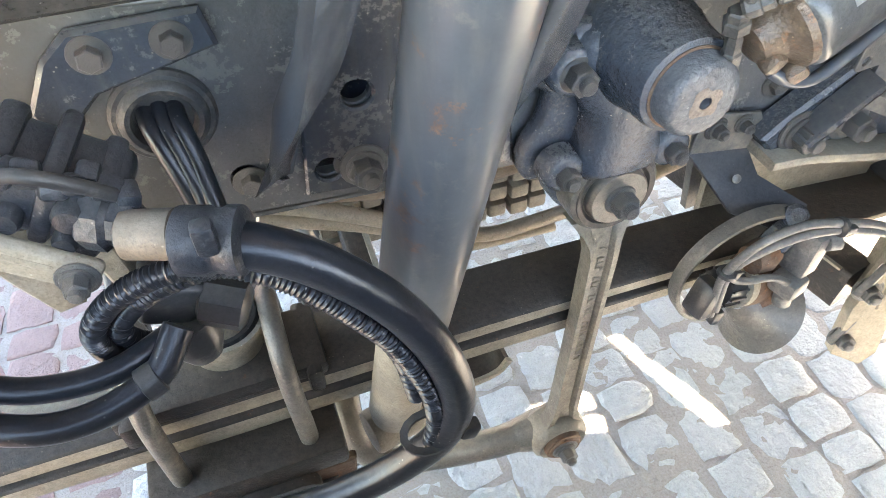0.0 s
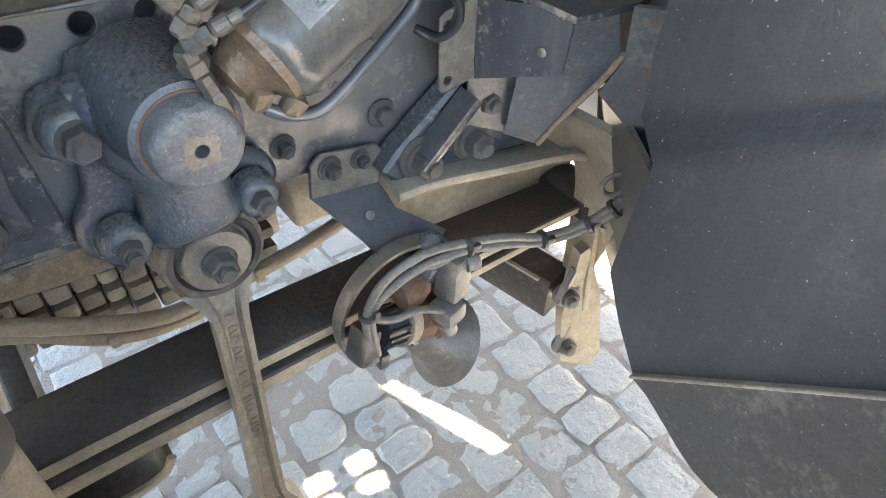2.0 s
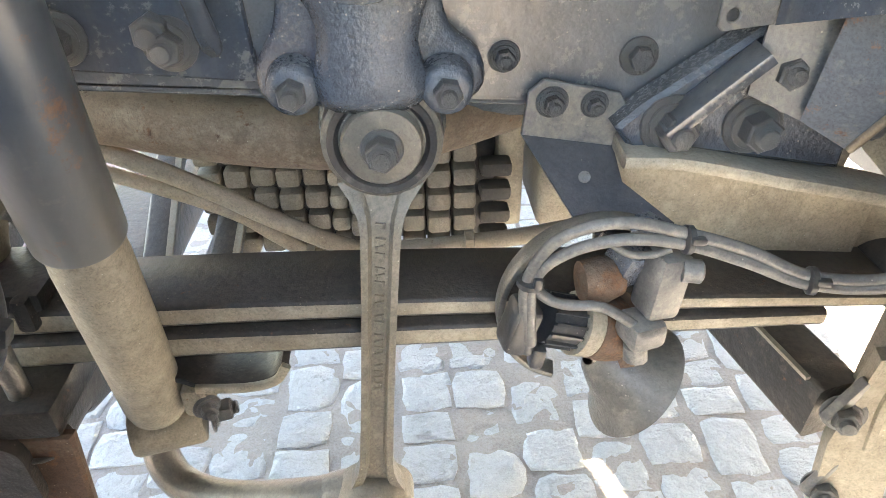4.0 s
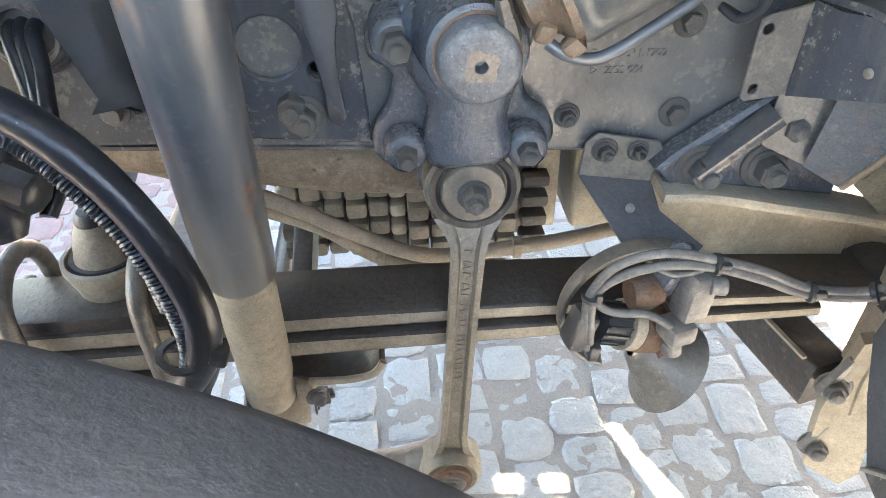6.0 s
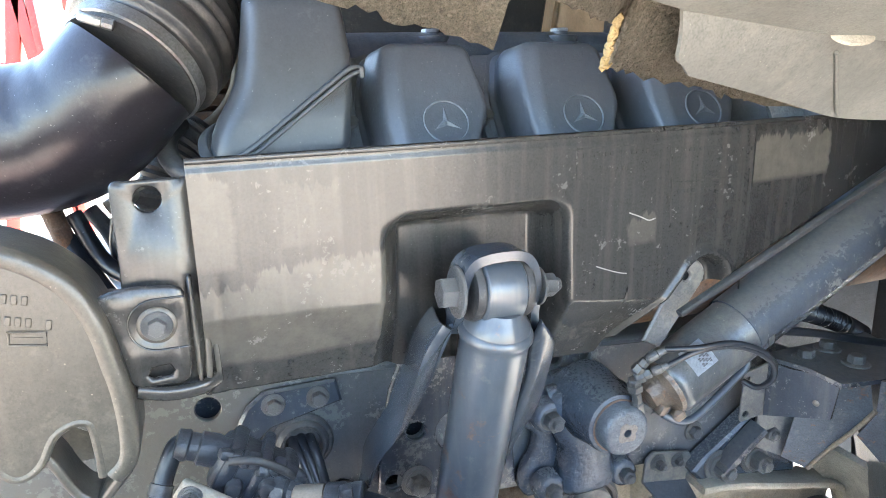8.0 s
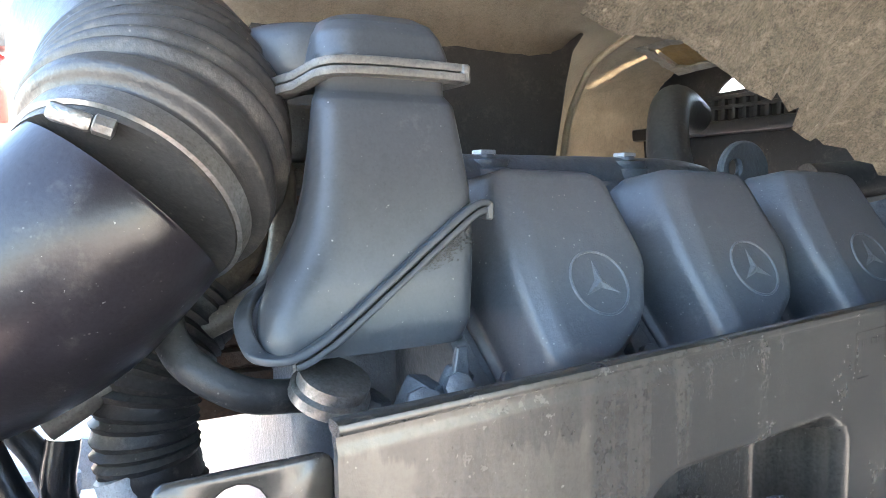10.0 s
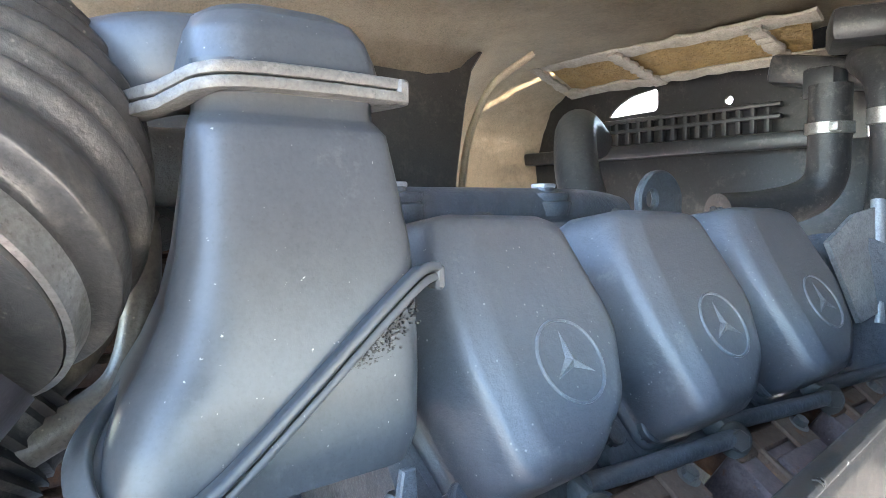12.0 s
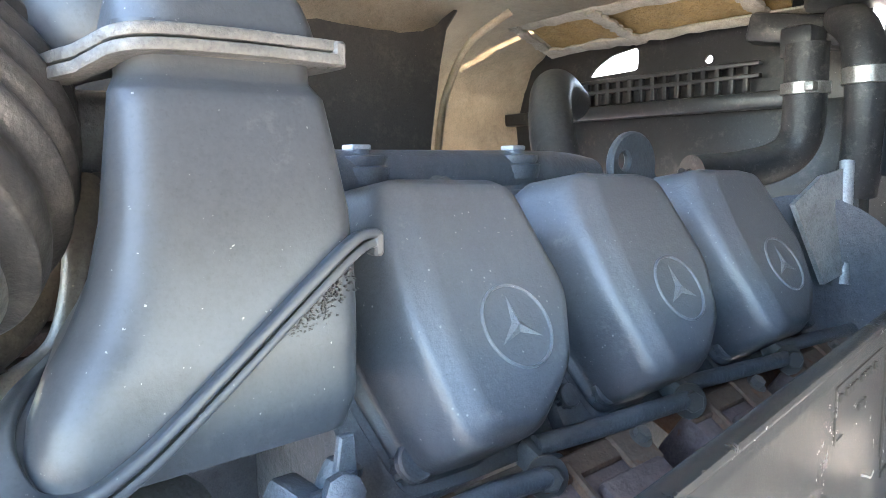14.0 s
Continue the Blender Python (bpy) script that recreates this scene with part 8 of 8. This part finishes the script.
box(bm, (1.3, 0.62, 0.02), pose(0.65, 1.0, 1.76), 0.004)
part("floor_panel", bm, CAB, cab_floor)
tear = random.Random(8)
STRIP_M = mat("torn_lining", (0.40, 0.365, 0.31), 0.8, dust=(0.14, 0.12, 0.10), amount=0.32, scale=26, bump=0.5)
lining = thing("insulation_mat", (0.9, 1.1, 1.6), "torn yellow insulation held by pale strips under the cab", "insulation")
bm = bmesh.new()
quadplate(bm, [(1.00, 1.43, 1.672), (1.10, 1.44, 1.636), (1.13, 0.95, 1.642), (1.05, 0.92, 1.672)], 0.012)
part("foam", bm, FOAM_RAW, lining)
for a, b in (((0.985, 1.46, 1.672), (1.035, 0.90, 1.676)), ((1.10, 1.46, 1.630), (1.135, 0.92, 1.636)), ((0.975, 1.45, 1.674), (1.12, 1.46, 1.626)), ((0.99, 1.26, 1.670), (1.13, 1.24, 1.626)), ((1.02, 1.0, 1.672), (1.14, 0.99, 1.630))):
    bm = bmesh.new()
    torn = [Vector(a).lerp(Vector(b), k / 22) + Vector((0, 0, tear.uniform(-0.0015, 0.0015))) for k in range(23)]
    sweep(bm, torn, rect(0.028, 0.007, 0.0025, 2), up=(0.4, 0, 1), scales=[tear.uniform(0.72, 1.28) for p in torn])
    part("strip", bm, STRIP_M, lining)

felt = thing("engine_felt", (0.2, 0.45, 1.38), "shaggy brown felt sound insulation with a torn edge", "insulation")
random.seed(4)
bm = bmesh.new()
lower = [(-0.03, 0.432, 1.410), (0.05, 0.444, 1.397), (0.10, 0.451, 1.385), (0.160, 0.456, 1.369), (0.163, 0.455, 1.386), (0.165, 0.453, 1.402), (0.20, 0.453, 1.403), (0.245, 0.458, 1.392), (0.288, 0.484, 1.390), (0.291, 0.497, 1.370), (0.289, 0.506, 1.352), (0.345, 0.52, 1.342), (0.40, 0.53, 1.334), (0.44, 0.535, 1.322), (0.50, 0.54, 1.312), (0.60, 0.545, 1.300), (0.75, 0.55, 1.290)]
lowf = [Vector(a).lerp(Vector(b), k / 7) for a, b in zip(lower, lower[1:]) for k in range(7)]
front = []
for i, p in enumerate(lowf):
    j = Vector((random.uniform(-0.002, 0.002), random.uniform(-0.003, 0.003), random.uniform(-0.0035, 0.0025)))
    q = p + j
    top_p = Vector((p.x, 0.36 + 0.05 * max(0, p.x - 0.2), 1.50))
    colv = []
    for k in range(7):
        f = k / 6
        r = q.lerp(top_p, f)
        r += Vector((0, -0.006 * math.sin(f * 7 + i * 0.3) + random.uniform(-0.0015, 0.0015), 0))
        colv.append(bm.verts.new(r))
    front.append(colv)
for a, b in zip(front, front[1:]):
    for k in range(6):
        bm.faces.new((a[k], b[k], b[k + 1], a[k + 1]))
bmesh.ops.solidify(bm, geom=list(bm.faces), thickness=-0.016)
part("felt_sheet", bm, FOAM, felt, sharp=80)
bm = bmesh.new()
edge_pts = [Vector((0.286, 0.480, 1.394)).lerp(Vector((0.288, 0.504, 1.350)), k / 26) + Vector((0.0012 * math.sin(k * 1.7), 0.001 * math.cos(k * 2.3), 0)) for k in range(27)]
sweep(bm, edge_pts, [(0.0055 * math.cos(2 * math.pi * k / 10) * (1 + 0.2 * ((k * 7) % 3 - 1)), 0.0045 * math.sin(2 * math.pi * k / 10)) for k in range(10)], scales=[0.85 + 0.15 * math.sin(k * 0.9) for k in range(len(edge_pts))])
part("torn_edge", bm, FOAM_RAW, felt, "torn yellow foam edge")
inner = thing("arch_inner_liner", (0.4, 0.3, 1.4), "beige-grey moulded inner wheel arch liner with a worn fold", "wheel arch liner")
LINER_BEIGE = mat("liner_beige", (0.155, 0.15, 0.135), 0.45, dust=(0.27, 0.25, 0.21), amount=0.3, scale=7, bump=0.15, streak=0.12)
fold_line = spline([(0.322, 0.445, 1.3985), (0.415, 0.450, 1.387), (0.497, 0.455, 1.378), (0.549, 0.460, 1.374), (0.64, 0.465, 1.366), (0.74, 0.47, 1.36)], 5)
low_line = spline([(0.328, 0.459, 1.347), (0.425, 0.490, 1.329), (0.515, 0.516, 1.311), (0.598, 0.535, 1.293), (0.67, 0.540, 1.286), (0.75, 0.545, 1.282)], 5)
face_rows = []
for p, q in zip(fold_line, low_line):
    face_rows.append([p.lerp(q, k / 8) + Vector((0, -0.004 * math.sin(math.pi * k / 8), 0.0)) for k in range(9)])
face_rows[0][8] += Vector((0.008, 0, 0.005))
face_rows[0][7] += Vector((0.002, 0, 0.001))
sheet_part("lower_face", face_rows, 0.004, LINER_BEIGE, inner, sharp=60)
roof_line = spline([(0.06, 0.385, 1.432), (0.158, 0.400, 1.421), (0.226, 0.420, 1.414), (0.268, 0.430, 1.407), (0.322, 0.445, 1.3985)], 5) + fold_line[1:]
roof_rows = []
for p in roof_line:
    roof_rows.append([p + Vector((-0.03 * g, -0.30 * g, 0.09 * math.sin(g * 1.5))) for g in [k / 9 for k in range(10)]])
sheet_part("roof", roof_rows, 0.004, LINER_BEIGE, inner, sharp=60)
bm = bmesh.new()
tube(bm, [fold_line[11 + k].lerp(low_line[11 + k], f) + Vector((0, -0.0055, 0)) for k, f in enumerate((0.25, 0.4, 0.58, 0.78, 0.97))], 0.0022, 10, 2)
part("face_crease", bm, LINER_BEIGE, inner)
bm = bmesh.new()
lathe(bm, [(0.017, -0.0012), (0.015, 0.0010), (0.006, 0.0016)], axis_pose(fold_line[12] + Vector((0.0, -0.004, -0.002)), (0, -0.8, 0.5)) @ Matrix.Diagonal((1.6, 0.6, 1, 1)), 20)
part("scuff", bm, mat("liner_scuff", (0.36, 0.32, 0.26), 0.6, scale=40), inner, "pale scuffed bruise on the fold")
bm = bmesh.new()
tube(bm, [p + Vector((0, -0.001, -0.0005)) for p in roof_line], 0.0026, 10, 1)
part("worn_fold", bm, mat("liner_worn", (0.30, 0.285, 0.25), 0.45, dust=DUST, amount=0.4, scale=25), inner, "fold worn pale")

# ---- yard behind: red machine and pale parts ----
red = thing("red_truck_frame", (-1.1, 5.5, 0.0), "sunlit red steel frame of another vehicle", "vehicle")
for x, w, lean in ((-1.18, 0.09, 9), (-1.02, 0.08, -7), (-0.98, 0.05, -3)):
    bm = bmesh.new()
    box(bm, (w, 0.1, 2.75), pose(x, 5.5, 1.365, 0, lean, 0), 0.01)
    part("post", bm, RED, red)
bm = bmesh.new()
box(bm, (0.34, 0.3, 0.42), pose(-0.62, 5.4, 1.98), 0.03)
part("panel", bm, RED, red)
bm = bmesh.new()
box(bm, (0.36, 0.3, 0.30), pose(-0.55, 5.3, 2.36), 0.03)
part("step_box", bm, PLASTIC, red, "black step box")
bm = bmesh.new()
box(bm, (1.6, 0.12, 0.12), pose(-1.6, 5.6, 1.40), 0.01)
part("rail", bm, RED, red)
gearbox = thing("gearbox_parts", (-0.4, 1.3, 1.0), "pale blue-grey gearbox castings behind the intake hose", "gearbox")
for x, y, z, sx, sy, sz in ((-0.40, 1.28, 1.06, 0.26, 0.2, 0.07), (-0.24, 1.20, 1.03, 0.16, 0.14, 0.07), (-0.34, 1.5, 0.98, 0.5, 0.3, 0.10), (-0.16, 1.12, 0.99, 0.12, 0.12, 0.08), (-0.27, 1.10, 1.075, 0.20, 0.03, 0.022), (-0.33, 1.08, 1.10, 0.06, 0.03, 0.09)):
    bm = bmesh.new()
    box(bm, (sx, sy, sz), pose(x, y, z, 10 * x, 12, 20), 0.012, 2)
    part("casting", bm, PALE, gearbox)

# ---- setts ----
random.seed(11)
nx, ny = 220, 190
gx, gy = np.meshgrid(np.linspace(-0.7, 1.6, nx), np.linspace(0.3, 2.2, ny), indexing="ij")
rng = np.random.default_rng(5)
gz = np.zeros_like(gx)
for cells, amp in ((24, 0.0012), (70, 0.0016), (150, 0.0010)):
    grid = rng.uniform(-1, 1, (cells, cells))
    fx, fy = (gx + 0.7) / 2.3 * (cells - 1.001), (gy - 0.3) / 1.9 * (cells - 1.001)
    ix, iy = fx.astype(int), fy.astype(int)
    tx, ty = fx - ix, fy - iy
    tx, ty = tx * tx * (3 - 2 * tx), ty * ty * (3 - 2 * ty)
    gz += amp * ((grid[ix, iy] * (1 - tx) + grid[ix + 1, iy] * tx) * (1 - ty) + (grid[ix, iy + 1] * (1 - tx) + grid[ix + 1, iy + 1] * tx) * ty)
gz += 0.0014
me = bpy.data.meshes.new("joint_sand")
idx = np.arange(nx * ny).reshape(nx, ny)
quads = np.stack([idx[:-1, :-1], idx[1:, :-1], idx[1:, 1:], idx[:-1, 1:]], -1).reshape(-1, 4)
me.from_pydata(np.stack([gx, gy, gz], -1).reshape(-1, 3).tolist(), [], quads.tolist())
me.polygons.foreach_set("use_smooth", np.ones(len(me.polygons), bool))
me.materials.append(SAND)
sand = new("joint_sand", me)
sand.parent = ground
sand.matrix_parent_inverse = WM[ground].inverted()
tagged(sand, "loose beige sand filling the joints", "", "", "stuff")


def sett_mesh(name, n_seed, material, sx=0.1045, sy=0.1010, h=0.03):
    r = random.Random(n_seed)
    me = bpy.data.meshes.new(name)
    vs, fs = [], []
    n = 12
    for ring, (s, z) in enumerate(((1.0, -h), (1.0, -0.0012), (0.975, 0.0022), (0.80, 0.0034), (0.45, 0.0036))):
        for k in range(n):
            a = 2 * math.pi * (k + 0.5) / n
            c, s_ = math.cos(a), math.sin(a)
            q = 1 / (abs(c) ** 9 + abs(s_) ** 9) ** (1 / 9)
            rr = random.Random(n_seed * 100 + k).uniform(0.88, 1.07)
            vs.append((sx / 2 * c * q * s * rr, sy / 2 * s_ * q * s * rr, z + (r.uniform(-0.0012, 0.0012) if ring > 1 else 0)))
        if ring:
            for k in range(n):
                a0, b0 = (ring - 1) * n, ring * n
                fs.append((a0 + k, a0 + (k + 1) % n, b0 + (k + 1) % n, b0 + k))
    fs.append(tuple(range(4 * n, 5 * n)))
    me.from_pydata(vs, [], fs)
    me.polygons.foreach_set("use_smooth", np.ones(len(me.polygons), bool))
    me.set_sharp_from_angle(angle=radians(60))
    me.materials.append(material)
    return me


sett_kinds = [sett_mesh("sett", 20 + k, SETT) for k in range(12)]
COURSE, LENGTH = 0.1125, 0.104
far_v, far_f = {0: [], 1: []}, {0: [], 1: []}
base_data = []
for me in sett_kinds:
    base_data.append((np.array([v.co for v in me.vertices]), [tuple(p.vertices) for p in me.polygons]))
count = 0
for j in range(-18, 24):
    x0 = 0.647 + j * COURSE
    y = -1.2 + random.uniform(0, LENGTH)
    while y < 4.0:
        w = random.choice((0.74, 0.86, 0.95, 1.0, 1.08, 1.2, 1.36))
        yy = y + w * LENGTH / 2
        cx_ = x0 + random.uniform(-0.004, 0.004) + 0.012 * math.sin(yy * 3.1 + x0 * 0.7) + 0.004 * math.sin(yy * 9.0 + j)
        redz = cx_ < -0.28 + 0.06 * math.sin(yy * 5)
        rot, tz, kind_ = random.uniform(-0.07, 0.07), random.uniform(-0.0022, 0.0016), random.randrange(12)
        near = 0.16 < cx_ < 1.5 and 0.36 < yy < 1.9
        if near and count < 300:
            m = Matrix.Translation((cx_, yy, tz)) @ Matrix.Rotation(rot, 4, "Z") @ Matrix.Diagonal((random.uniform(0.96, 1.03), w, 1, 1))
            shared("sett", sett_kinds[kind_], m, ground)
            count += 1
        else:
            g = 1 if redz else 0
            vv, ff = base_data[kind_]
            c, s = math.cos(rot), math.sin(rot)
            px, py = vv[:, 0], vv[:, 1] * w
            pts = np.stack([cx_ + px * c - py * s, yy + px * s + py * c, vv[:, 2] + tz], 1)
            o = sum(len(a) for a in far_v[g])
            far_v[g].append(pts)
            far_f[g] += [tuple(i + o for i in f) for f in ff]
        y += w * LENGTH
for g, (nm, mm) in enumerate((("paving", SETT_FAR), ("red_paving", SETT_RED))):
    me = bpy.data.meshes.new(nm)
    me.from_pydata(np.concatenate(far_v[g]).tolist(), [], far_f[g])
    me.polygons.foreach_set("use_smooth", np.ones(len(me.polygons), bool))
    me.set_sharp_from_angle(angle=radians(60))
    me.materials.append(mm)
    ob = new(nm, me)
    ob.parent = ground
    ob.matrix_parent_inverse = WM[ground].inverted()
    tagged(ob, ("grey granite setts laid in rows", "reddish brick setts laid in rows")[g], "", "", "stuff")
